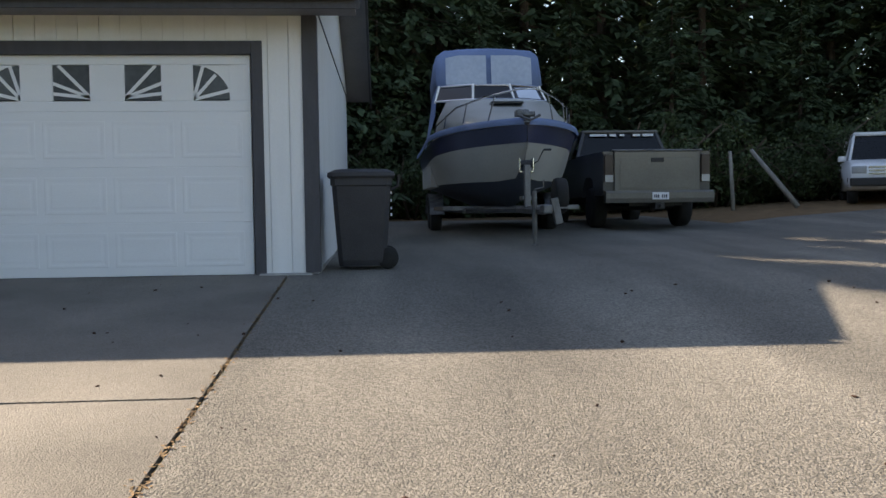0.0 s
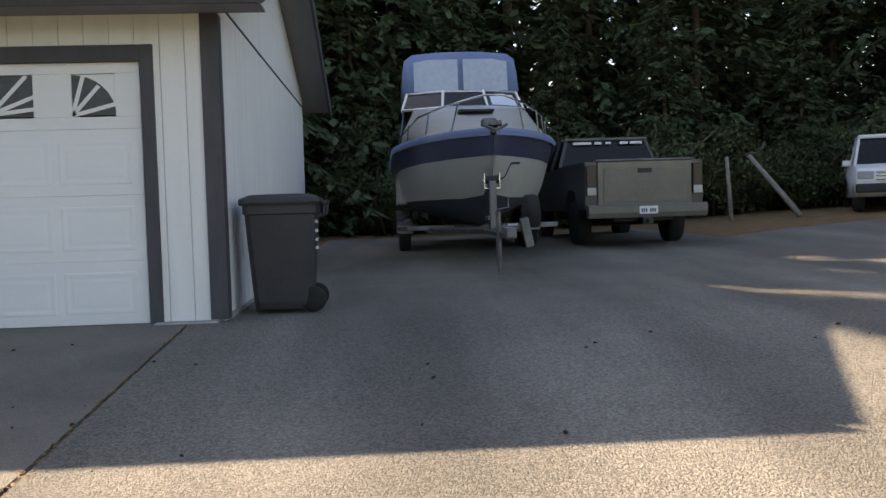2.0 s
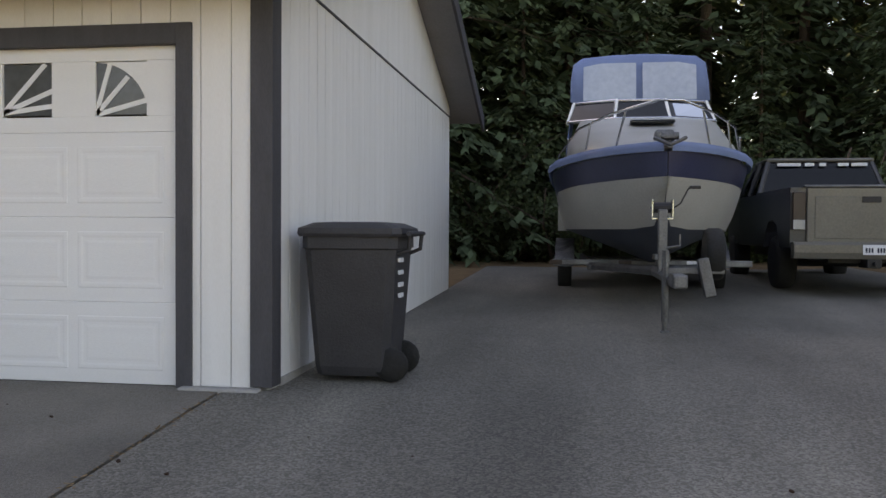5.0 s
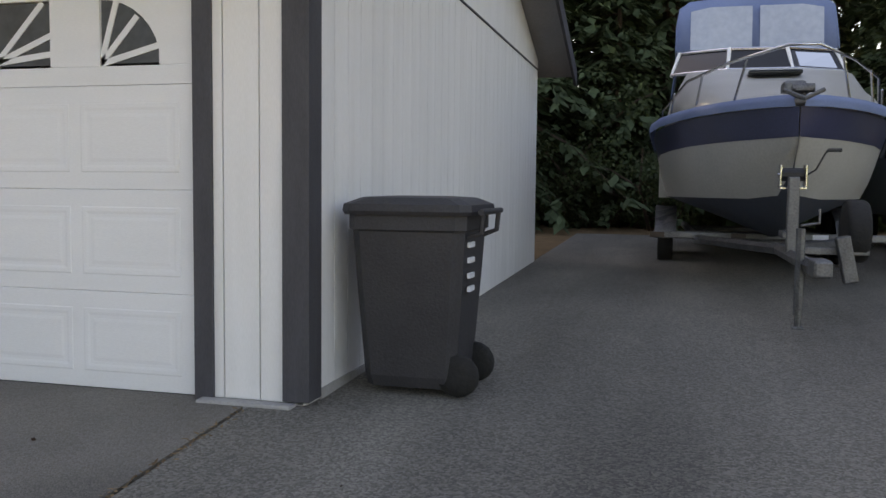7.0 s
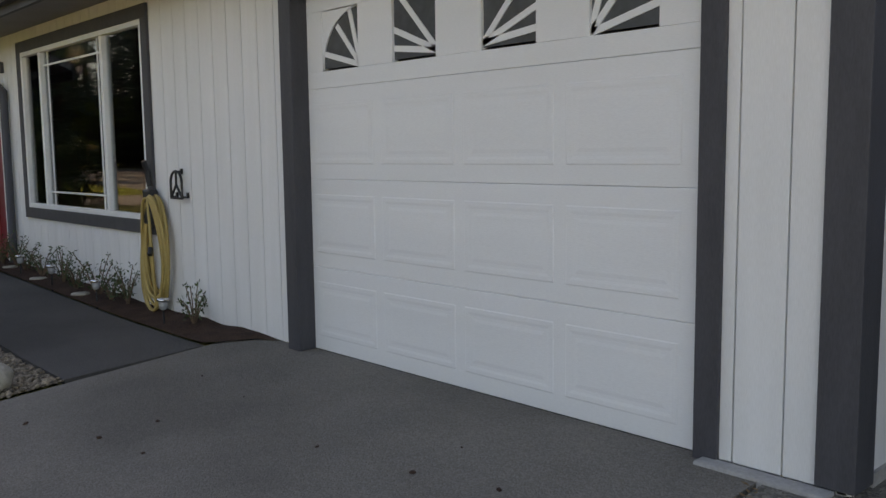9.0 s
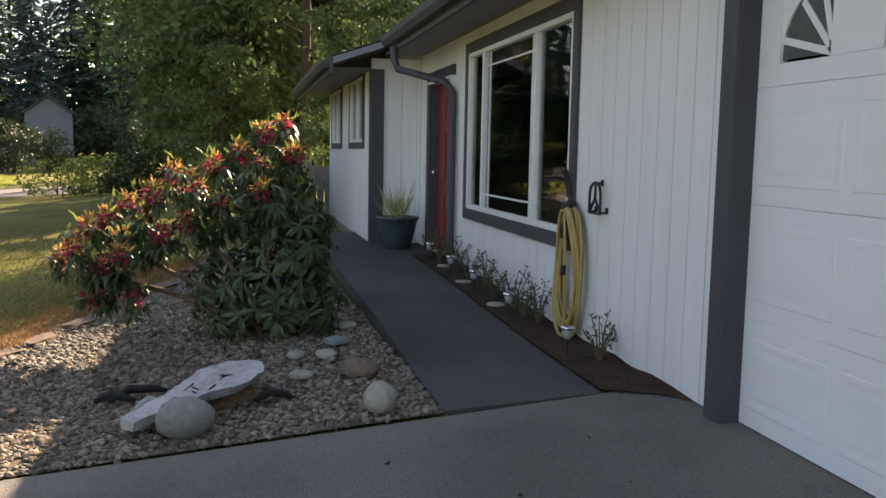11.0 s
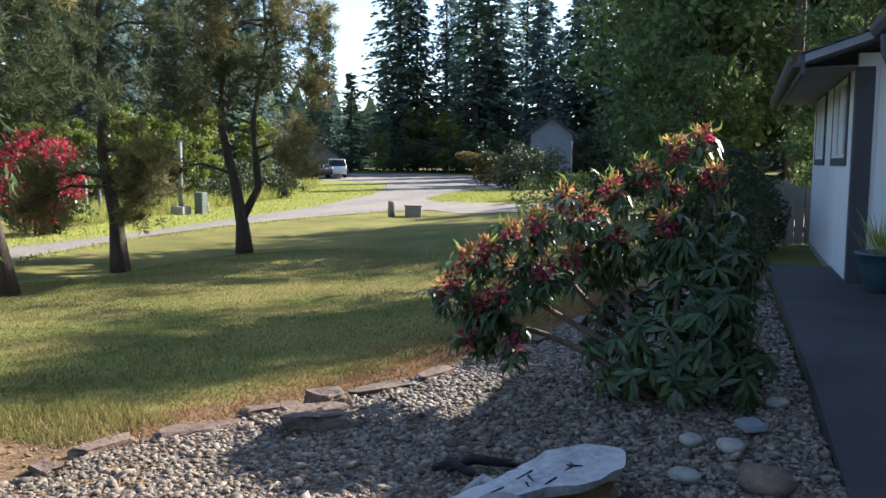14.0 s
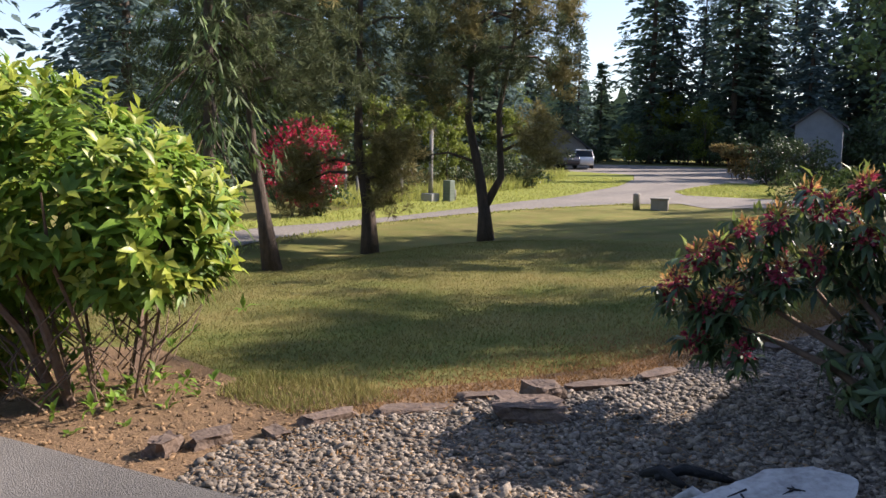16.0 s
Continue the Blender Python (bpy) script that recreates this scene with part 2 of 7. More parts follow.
M["petal"] = mat("red_rhododendron_petals", (0.62, 0.045, 0.1), (0.32, 0.018, 0.05), 0.55, scale=5, fine=30, bump=0, spec=0.3, island=0.5, sheen_through=0.35)
M["petal_worn"] = mat("wilting_rhododendron_petals", (0.46, 0.06, 0.11), (0.19, 0.035, 0.05), 0.6, scale=7, fine=30, bump=0, spec=0.2, island=0.5, sheen_through=0.35)
M["petal_old"] = mat("faded_orange_petals", (0.66, 0.42, 0.14), (0.45, 0.2, 0.07), 0.6, scale=5, fine=30, bump=0, spec=0.2, island=0.4, sheen_through=0.35)
M["hull_white"] = mat("boat_gelcoat_white", (0.45, 0.45, 0.43), (0.36, 0.36, 0.34), 0.35, scale=1.5, fine=40, bump=0.02, spec=0.5)
M["hull_blue"] = mat("boat_gelcoat_navy", (0.035, 0.045, 0.10), (0.025, 0.03, 0.07), 0.3, scale=1.5, fine=40, bump=0.02, spec=0.5)
M["hull_bottom"] = mat("boat_bottom_paint", (0.07, 0.085, 0.115), (0.05, 0.06, 0.085), 0.6, scale=1.5, fine=40, bump=0.1)
M["canvas"] = mat("blue_boat_canvas", (0.17, 0.235, 0.4), (0.125, 0.18, 0.32), 0.85, scale=2, fine=90, bump=0.15)
M["vinyl"] = mat("clouded_clear_vinyl", (0.42, 0.47, 0.55), (0.32, 0.37, 0.46), 0.3, scale=1.5, fine=12, bump=0.1, spec=0.6)
M["chrome"] = mat("stainless_rail", (0.75, 0.75, 0.76), (0.6, 0.6, 0.6), 0.18, 1.0, scale=5, fine=60, bump=0.02)
M["galv"] = mat("galvanised_steel", (0.2, 0.205, 0.21), (0.09, 0.09, 0.095), 0.5, 0.8, scale=6, fine=60, bump=0.15)
M["black"] = mat("black_plastic", (0.022, 0.022, 0.025), (0.014, 0.014, 0.016), 0.5, scale=5, fine=60, bump=0.08)
M["rubber"] = mat("tyre_rubber", (0.02, 0.02, 0.02), (0.012, 0.012, 0.012), 0.85, scale=5, fine=40, bump=0.3)
M["bin"] = mat("charcoal_bin_plastic", (0.045, 0.045, 0.05), (0.03, 0.03, 0.035), 0.55, scale=4, fine=70, bump=0.15)
M["truck"] = mat("dusty_taupe_truck_paint", (0.166, 0.155, 0.133), (0.115, 0.108, 0.094), 0.45, 0.1, scale=1.6, fine=40, bump=0.04, coat=0.2)
M["truck_side"] = mat("dark_grey_truck_paint", (0.07, 0.07, 0.075), (0.045, 0.045, 0.05), 0.4, 0.1, scale=1.6, fine=40, bump=0.04, coat=0.3)
M["car_white"] = mat("white_car_paint", (0.70, 0.71, 0.73), (0.60, 0.61, 0.63), 0.3, scale=1.6, fine=40, bump=0.0, coat=0.5)
M["car_dark"] = mat("dark_car_paint", (0.04, 0.04, 0.055), (0.03, 0.03, 0.04), 0.3, scale=1.6, fine=40, bump=0.0, coat=0.5)
M["tail_red"] = mat("tail_light_red", (0.034, 0.016, 0.015), (0.022, 0.012, 0.012), 0.3, scale=6, fine=60, bump=0.05)
M["lens"] = mat("clear_lamp_lens", (0.36, 0.37, 0.38), (0.26, 0.27, 0.28), 0.2, scale=6, fine=60, bump=0.05, spec=0.7)
M["plate"] = mat("plate_white", (0.72, 0.74, 0.78), (0.62, 0.64, 0.68), 0.45, scale=6, fine=60, bump=0.02)
M["ink"] = mat("dark_ink", (0.03, 0.035, 0.07), None, 0.6, scale=6, fine=60, bump=0)
M["tinted"] = glass_mat("dark_vehicle_glass", (0.5, 0.55, 0.58), 0.25)
M["glass"] = glass_mat("window_pane_glass", (0.92, 0.95, 0.95), 0.92)
M["dark_glass"] = mat("dark_lite_glass", (0.10, 0.11, 0.12), (0.07, 0.075, 0.085), 0.12, scale=2, fine=20, bump=0.0, spec=0.6)
M["interior"] = mat("interior_wall_paint", (0.32, 0.31, 0.29), (0.26, 0.25, 0.24), 0.8, scale=2, fine=40, bump=0.05)
M["curtain"] = mat("dark_curtain_cloth", (0.24, 0.19, 0.18), (0.16, 0.125, 0.12), 0.9, scale=3, fine=70, bump=0.2)
M["red_door"] = mat("red_door_paint", (0.27, 0.03, 0.035), (0.19, 0.022, 0.026), 0.4, scale=2, fine=60, bump=0.04)
M["hose"] = mat("yellow_rubber_hose", (0.46, 0.33, 0.115), (0.36, 0.25, 0.085), 0.5, scale=8, fine=80, bump=0.1)
M["pot"] = mat("teal_glazed_pot", (0.045, 0.085, 0.1), (0.03, 0.06, 0.07), 0.3, scale=5, fine=30, bump=0.1, coat=0.4)
M["weathered"] = mat("weathered_wood", (0.30, 0.28, 0.25), (0.19, 0.175, 0.155), 0.9, scale=3, fine=30, bump=0.6, stretch=(3, 3, 0.5))
M["utility_green"] = mat("utility_box_green", (0.14, 0.17, 0.13), (0.10, 0.125, 0.095), 0.6, scale=4, fine=50, bump=0.1)
M["utility_tan"] = mat("utility_box_tan", (0.30, 0.27, 0.22), (0.22, 0.2, 0.165), 0.7, scale=4, fine=50, bump=0.1)
M["far_siding"] = mat("grey_house_siding", (0.24, 0.25, 0.27), (0.18, 0.19, 0.21), 0.8, scale=2, fine=30, bump=0.1)
M["debris"] = mat("dry_leaf_litter", (0.30, 0.19, 0.09), (0.15, 0.09, 0.05), 0.9, scale=8, fine=50, bump=0.2, island=0.4)


# ---- mesh helpers ----
def part(name, bm, material, parent=None, label="", smooth=False):
    me = bpy.data.meshes.new(name)
    bm.to_mesh(me)
    bm.free()
    me.materials.append(material)
    if smooth:
        me.polygons.foreach_set("use_smooth", [True] * len(me.polygons))
    ob = new(name, me)
    ob.parent = parent
    return tagged(ob, label)


def shared(name, me, m, parent=None):
    ob = new(name, me)
    ob.parent = parent
    ob.matrix_local = m
    return ob


def np_part(name, verts, faces, material, parent=None, label="", smooth=False):
    """A mesh from arrays: verts (n, 3), faces (m, k)."""
    me = bpy.data.meshes.new(name)
    k = faces.shape[1]
    me.vertices.add(len(verts))
    me.vertices.foreach_set("co", np.asarray(verts, np.float32).ravel())
    me.loops.add(faces.size)
    me.loops.foreach_set("vertex_index", np.asarray(faces, np.int32).ravel())
    me.polygons.add(len(faces))
    me.polygons.foreach_set("loop_start", np.arange(0, faces.size, k, dtype=np.int32))
    me.polygons.foreach_set("loop_total", np.full(len(faces), k, np.int32))
    me.update(calc_edges=True)
    if smooth:
        me.polygons.foreach_set("use_smooth", [True] * len(me.polygons))
    me.materials.append(material)
    ob = new(name, me)
    ob.parent = parent
    return tagged(ob, label, "", "", "stuff" if len(faces) > 300 else "")


def thing(name, label, category, x=0, y=0, z=0, rz=0, group="", kind=""):
    ob = new(name)
    ob.empty_display_size = 0.1
    ob.matrix_basis = pose(x, y, z, 0, 0, rz)
    return tagged(ob, label, category, group, kind)


def B():
    return bmesh.new()


def box(bm, x0, x1, y0, y1, z0, z1, bevel=0.0, m=None):
    r = bmesh.ops.create_cube(bm, size=1.0)["verts"]
    t = Matrix.LocRotScale(((x0 + x1) / 2, (y0 + y1) / 2, (z0 + z1) / 2), None, (x1 - x0, y1 - y0, z1 - z0))
    bmesh.ops.transform(bm, matrix=(m @ t) if m else t, verts=r)
    if bevel:
        es = list({e for v in r for e in v.link_edges})
        bmesh.ops.bevel(bm, geom=es, offset=bevel, segments=2, affect="EDGES", profile=0.5)
    return bm


def tube(bm, pts, radii, n=8, cap=True):
    """A round rod along points, with a radius for each point or one for all."""
    pts = [Vector(p) for p in pts]
    if not hasattr(radii, "__len__"):
        radii = [radii] * len(pts)
    rings = []
    side = None
    for i, p in enumerate(pts):
        d = (pts[min(i + 1, len(pts) - 1)] - pts[max(i - 1, 0)]).normalized()
        if side is None:
            side = d.orthogonal().normalized()
        side = (side - d * side.dot(d)).normalized()
        up = d.cross(side)
        rings.append([bm.verts.new(p + radii[i] * (math.cos(a) * side + math.sin(a) * up)) for a in (2 * math.pi * k / n for k in range(n))])
    for a, b in zip(rings, rings[1:]):
        for k in range(n):
            bm.faces.new((a[k], a[(k + 1) % n], b[(k + 1) % n], b[k]))
    if cap:
        bm.faces.new(rings[0][::-1])
        bm.faces.new(rings[-1])
    return bm


def loft(bm, rings, close=True, caps=True):
    """Skin over rings of points that have one count."""
    vs = [[bm.verts.new(p) for p in r] for r in rings]
    n = len(vs[0])
    for a, b in zip(vs, vs[1:]):
        for k in range(n if close else n - 1):
            bm.faces.new((a[k], a[(k + 1) % n], b[(k + 1) % n], b[k]))
    if caps and close:
        bm.faces.new(vs[0][::-1])
        bm.faces.new(vs[-1])
    bmesh.ops.recalc_face_normals(bm, faces=bm.faces)
    return bm


def lathe(bm, profile, n=20, at=(0, 0, 0)):
    rings = [[(at[0] + r * math.cos(2 * math.pi * k / n), at[1] + r * math.sin(2 * math.pi * k / n), at[2] + z) for k in range(n)] for r, z in profile]
    return loft(bm, rings)


def prism(bm, outline, a0, a1, axis="x"):
    """An outline of (u, v) pushed along an axis from a0 to a1; u, v are the other two axes in order."""
    def place(u, v, a):
        return {"x": (a, u, v), "y": (u, a, v), "z": (u, v, a)}[axis]
    return loft(bm, [[place(u, v, a) for u, v in outline] for a in (a0, a1)])


def smoothstep(a, b, x):
    t = min(max((x - a) / (b - a), 0.0), 1.0)
    return t * t * (3 - 2 * t)


# ---- ground ----
# brow of the bank across the lawn
CREST = [(-19.5, -2.4), (-16.4, -3.4), (-14.7, -3.4), (-13.1, -3.05), (-11.9, -2.55), (-10.5, -2.0), (-8.95, -1.65), (-7.7, -1.3)]


def crest_y(x):
    return float(np.interp(x, [p[0] for p in CREST], [p[1] for p in CREST]))


def ground_z(x, y):
    """Height of the ground: a ramp up to the garage, a lawn with a bank that drops to the pines, rising far off."""
    z = 0.02 * min(y - 9, 16) if y > 9 else max(-0.075 * (9 - y), -1.05)
    if y > 9:
        z += 0.05 * min(max(x - 6, 0.0), 12) * min(max((y - 10) / 8, 0.0), 1.0)
    if x < -40:
        z += 0.02 * min(-40 - x, 60)
    if -22 < x < -6 and -12 < y < 4:
        d = crest_y(x) - y
        w = smoothstep(-21, -17, x) * (1 - smoothstep(-8.6, -6.4, x))
        z += w * (0.16 * smoothstep(-4.5, -0.3, d) * (1 - smoothstep(0.0, 1.5, d)) - 0.12 * smoothstep(0.5, 1.8, d) * (1 - smoothstep(2.6, 5.5, d)))
    return z


def sheet(name, xs, ys, material, lift=0.0, inside=None, kind="structure", label="", category="ground", z_of=ground_z):
    """A grid that lies on the ground, kept where inside(x, y) holds for a cell's middle."""
    bm = B()
    grid = [[bm.verts.new((x, y, z_of(x, y) + lift)) for y in ys] for x in xs]
    for i in range(len(xs) - 1):
        for j in range(len(ys) - 1):
            if inside is None or inside((xs[i] + xs[i + 1]) / 2, (ys[j] + ys[j + 1]) / 2):
                bm.faces.new((grid[i][j], grid[i + 1][j], grid[i + 1][j + 1], grid[i][j + 1]))
    bmesh.ops.delete(bm, geom=[v for v in bm.verts if not v.link_faces], context="VERTS")
    ob = part(name, bm, material)
    return tagged(ob, label, category, "", kind)


def patch(name, outline, material, lift, label="", category="ground", z_of=ground_z, cell=0.25, depth=0.0):
    """A piece of ground with a given outline, laid on the slope; depth: thickness of its rim."""
    bm = B()
    f = bm.faces.new([bm.verts.new((x, y, 0)) for x, y in outline])
    xs = [p[0] for p in outline]
    ys = [p[1] for p in outline]
    for axis, lo, hi in (((1, 0, 0), min(xs), max(xs)), ((0, 1, 0), min(ys), max(ys))):
        steps = int((hi - lo) / cell)
        cuts = [lo + (hi - lo) * k / max(steps, 1) for k in range(1, steps)]
        if axis[1]:
            cuts += [c for c in (9.0, -5.0) if lo < c < hi]
        elif lo < -40 < hi:
            cuts.append(-40.0)
        for c in cuts:
            bmesh.ops.bisect_plane(bm, geom=bm.verts[:] + bm.edges[:] + bm.faces[:], plane_co=tuple(c * a for a in axis), plane_no=axis)
    for v in bm.verts:
        v.co.z = z_of(v.co.x, v.co.y) + lift
    if f.normal.z < 0:
        bmesh.ops.reverse_faces(bm, faces=bm.faces)
    bmesh.ops.recalc_face_normals(bm, faces=bm.faces)
    if depth:
        rim = [e for e in bm.edges if len(e.link_faces) == 1]
        r = bmesh.ops.extrude_edge_only(bm, edges=rim)
        for v in (g for g in r["geom"] if isinstance(g, bmesh.types.BMVert)):
            v.co.z -= depth
    ob = part(name, bm, material)
    return tagged(ob, label, category, "", "structure")


def spread(lo, hi, step, far):
    """Grid lines: even between lo and hi, wider and wider out to far."""
    xs = list(np.arange(lo, hi + 1e-6, step))
    s, x = step, hi
    while x < far:
        s *= 1.5
        x += s
        xs.append(min(x, far))
    s, x = step, lo
    while x > -far:
        s *= 1.5
        x -= s
        xs.insert(0, max(x, -far))
    return [float(v) for v in xs]


def lines(fine_lo, fine_hi, lo, hi):
    """Grid lines half a metre apart over the near lawn, wider elsewhere."""
    near = [float(v) for v in np.arange(fine_lo, fine_hi + 0.01, 0.5)]
    out = spread(lo, hi, 1.5, 1500)
    return [v for v in out if v < fine_lo - 0.3] + near + [v for v in out if v > fine_hi + 0.3]


sheet("ground", lines(-24.0, -3.0, -60, 30), lines(-12.0, 9.0, -60, 40), M["lawn"], -0.02, label="mown lawn and woodland ground, partly dry", category="ground")


# joint line between the concrete apron and the chip-sealed drive
JOINT = -0.22
patch("driveway", [(JOINT + 0.012, -24), (13, -24), (15, 6), (17, 19.5), (9, 18.0), (7.5, 17.2), (7.2, 22), (0.06, 22), (0.06, 17), (0.06, 9.16), (JOINT + 0.012, 9.16)], M["aggregate"], 0.012, "sun-bleached rough aggregate driveway with leaf litter", "driveway", cell=1.0)
APRON = [(-24.0, -3.0), (-2.97, 1.4), (1.43, 4.95), (4.98, 9.23)]
for y0, y1 in APRON:
    patch("apron", [(-3.72, y0), (JOINT - 0.012, y0), (JOINT - 0.012, y1), (-3.72 if y1 < 7 else -3.95, y1)], M["concrete"], 0.014, "worn grey concrete apron slab in front of the garage", "pavement", cell=1.0, depth=0.03)


def walk_z(x, y):
    f = smoothstep(3.9, 6.4, -x)
    return (1 - f) * (ground_z(x, y) + 0.002) + f * (-0.02 + 0.09 * smoothstep(4.2, 9.5, -x))


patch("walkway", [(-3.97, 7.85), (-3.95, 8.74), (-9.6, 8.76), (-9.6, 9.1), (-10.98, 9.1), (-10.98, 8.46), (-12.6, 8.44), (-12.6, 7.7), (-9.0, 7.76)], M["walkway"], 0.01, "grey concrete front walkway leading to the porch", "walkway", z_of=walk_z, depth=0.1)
patch("bark_bed", [(-3.96, 8.735), (-3.75, 9.02), (-3.6, 9.12), (-9.58, 9.12), (-9.58, 8.748)], M["bark_mulch"], 0.0, "narrow dark bark bed along the house wall", "flower bed", z_of=lambda x, y: walk_z(x, y) + 0.026 + 0.015 * math.sin(9 * x) * math.sin(14 * y))
GRAVEL = [(-3.74, 4.45), (-3.97, 7.84), (-9.0, 7.75), (-12.6, 7.69), (-12.6, 6.6), (-9.8, 6.0), (-8.2, 5.55), (-7.0, 5.15), (-6.0, 4.55), (-5.1, 3.9), (-4.3, 3.65), (-3.74, 3.9)]
patch("gravel_bed", GRAVEL, M["gravel_base"], 0.004, "river pebble bed beside the walkway", "gravel bed")
patch("dirt", [(-3.74, -1.0), (-3.74, 3.88), (-4.3, 3.64), (-5.1, 3.88), (-5.6, 3.4), (-5.6, 2.2), (-6.2, 0.4), (-5.5, -1.2)], M["dirt"], 0.0, "dry dirt covered with fallen needles", "dirt")
patch("dry_verge", [(-4.3, 3.66), (-5.1, 3.91), (-6.0, 4.56), (-7.0, 5.16), (-8.2, 5.56), (-9.8, 6.01), (-12.6, 6.61), (-12.6, 6.2), (-9.9, 5.6), (-8.4, 5.1), (-7.2, 4.7), (-6.3, 4.05), (-5.6, 3.4), (-5.0, 2.9), (-4.5, 3.2)], M["dirt"], -0.012, "dry brown turf edge along the pebbles", "dirt")
patch("verge", [(-10, -13.2), (-12, -12.05), (-16.2, -10.85), (-18.7, -11.25), (-20.7, -11.05), (-25.2, -11.25), (-30, -11.95), (-36, -12.85), (-43.3, -13.65), (-52.2, -15.05), (-61, -17.75), (-67.5, -20.55), (-68.7, -23.75), (-70, -27.4), (-61, -24.8), (-50, -20.5), (-45.5, -18.6), (-37.5, -17.8), (-31.9, -16.5), (-27.4, -15.2), (-22.6, -13.2), (-19.7, -12.9), (-17.6, -13.0), (-12, -15)], M["verge"], 0.0, "lush sunlit grass verge across the lane", "grass", cell=2.0)
patch("verge_island", [(-49.4, -10.3), (-54.5, -10.8), (-59.5, -10.6), (-60.5, -8.6), (-55, -6.2), (-48.1, -4.6), (-46.8, -5.05), (-46.7, -8.7)], M["verge"], 0.0, "lush sunlit grass island beside the lane", "grass", cell=3.0)
patch("woodland_floor", [(-14, 16.6), (0.055, 16.6), (0.055, 22.02), (7.25, 22.02), (7.55, 17.25), (9.0, 18.05), (17.05, 19.55), (26, 20), (27, 44), (-14, 44)], M["dirt"], -0.008, "dry brown woodland floor behind the drive", "ground", cell=1.0)
patch("road", [(-9, -13.4), (-9, -7.2), (-13.4, -7.7), (-16.3, -8.7), (-18.4, -9.1), (-22.4, -9.95), (-27.5, -10.25), (-31.3, -10.05), (-35, -9.4), (-39, -8.6), (-40.9, -6.9), (-38.5, -4.6), (-37.5, -1.9), (-37, 2), (-43, 3), (-44.5, -3), (-46.7, -5.0), (-46.6, -8.75), (-49.4, -10.4), (-54.5, -10.9), (-59.6, -10.7), (-60.6, -8.6), (-67, -9.6), (-86, -15.5), (-90, -26), (-88, -36), (-76, -31), (-70, -27.5), (-68.8, -23.8), (-67.6, -20.5), (-61, -17.7), (-52.2, -15), (-43.3, -13.6), (-36, -12.8), (-30, -11.9), (-25.2, -11.2), (-20.7, -11.0), (-18.7, -11.2), (-16.2, -10.8), (-12, -12)], M["asphalt_road"], 0.004, "pale gravel lane curving past the lawn", "road", cell=2.0)

# ---- house ----
WALL = 9.12          # face of the front wall
CORNER = 0.075       # gable wall of the garage
BACK = 16.53
JUT, JUT_X, JUT_END = 8.46, -10.98, -16.6
SOFFIT = 2.56
HOLES = {            # openings in the front wall: x0, x1, z0, z1
    "garage": (-3.38, -0.50, -0.05, 2.22),
    "window": (-8.46, -5.50, 0.72, 2.32),
    "door": (-10.36, -9.10, 0.02, 2.16),
}


def wall_with_holes(name, axis, face, a0, a1, z0, z1, holes, thick, label):
    """A thick wall along x (axis 'x', face towards -y) or along y (axis 'y', face towards +x) with boards of grooved siding on it."""
    def slab(bm, u0, u1, w0, w1, d0, d1):
        if axis == "x":
            box(bm, u0, u1, face + d0, face + d1, w0, w1)
        else:
            box(bm, face - d1, face - d0, u0, u1, w0, w1)
    bm = B()
    cuts = sorted({a0, a1, *(h[0] for h in holes), *(h[1] for h in holes)})
    for u0, u1 in zip(cuts, cuts[1:]):
        spans = sorted((h[2], h[3]) for h in holes if h[0] < (u0 + u1) / 2 < h[1])
        lo = z0
        for b, t in spans + [(z1, z1)]:
            if b > lo:
                slab(bm, u0, u1, lo, b, 0.016, thick)
            lo = t
    wall = tagged(part(name, bm, M["siding"]), label, "wall", "", "structure")
    u = a0
    while u < a1 - 0.01:
        e = min(u + 0.2, a1)
        cut = sorted({u, e, *(c for h in holes for c in h[:2] if u < c < e)})
        for p, q in zip(cut, cut[1:]):
            lo = z0
            for b, t in sorted((h[2], h[3]) for h in holes if h[0] < (p + q) / 2 < h[1]) + [(z1, z1)]:
                if b - lo > 0.02 and q - p > 0.02:
                    bm = B()
                    slab(bm, p + (0.004 if p == u else 0), q - (0.004 if q == e else 0), lo, b, 0.0, 0.014)
                    part("siding_board", bm, M["siding"], wall)
                lo = t
        u = e
    return wall


wall_with_holes("wall_front", "x", WALL, JUT_X, CORNER, 0.02, SOFFIT, list(HOLES.values()), 0.15, "white vertical groove siding on the house front")
wall_with_holes("wall_garage_side", "y", CORNER, WALL + 0.16, BACK, 0.06, 2.66, [], 0.15, "white vertical groove siding on the garage side wall")
J_WIN = [(-13.25, -11.75, 1.42, 2.34), (-15.95, -14.5, 1.42, 2.34)]
wall_with_holes("wall_wing", "x", JUT, JUT_END, JUT_X - 0.16, 0.05, 2.40, J_WIN, 0.15, "white siding on the projecting bedroom wing")
wall_with_holes("wall_porch_side", "y", JUT_X, JUT, WALL + 0.0, 0.05, 2.5, [], 0.15, "white siding return wall beside the porch")
# gable triangle above the flashing joint of the garage side
bm = B()
RIDGE_Y, PITCH = 12.83, 0.345
ROOF_EAVE = 8.62


def roof_z(y):
    """Underside of the roof boards."""
    return 2.60 + PITCH * (min(y, 2 * RIDGE_Y - y) - ROOF_EAVE)


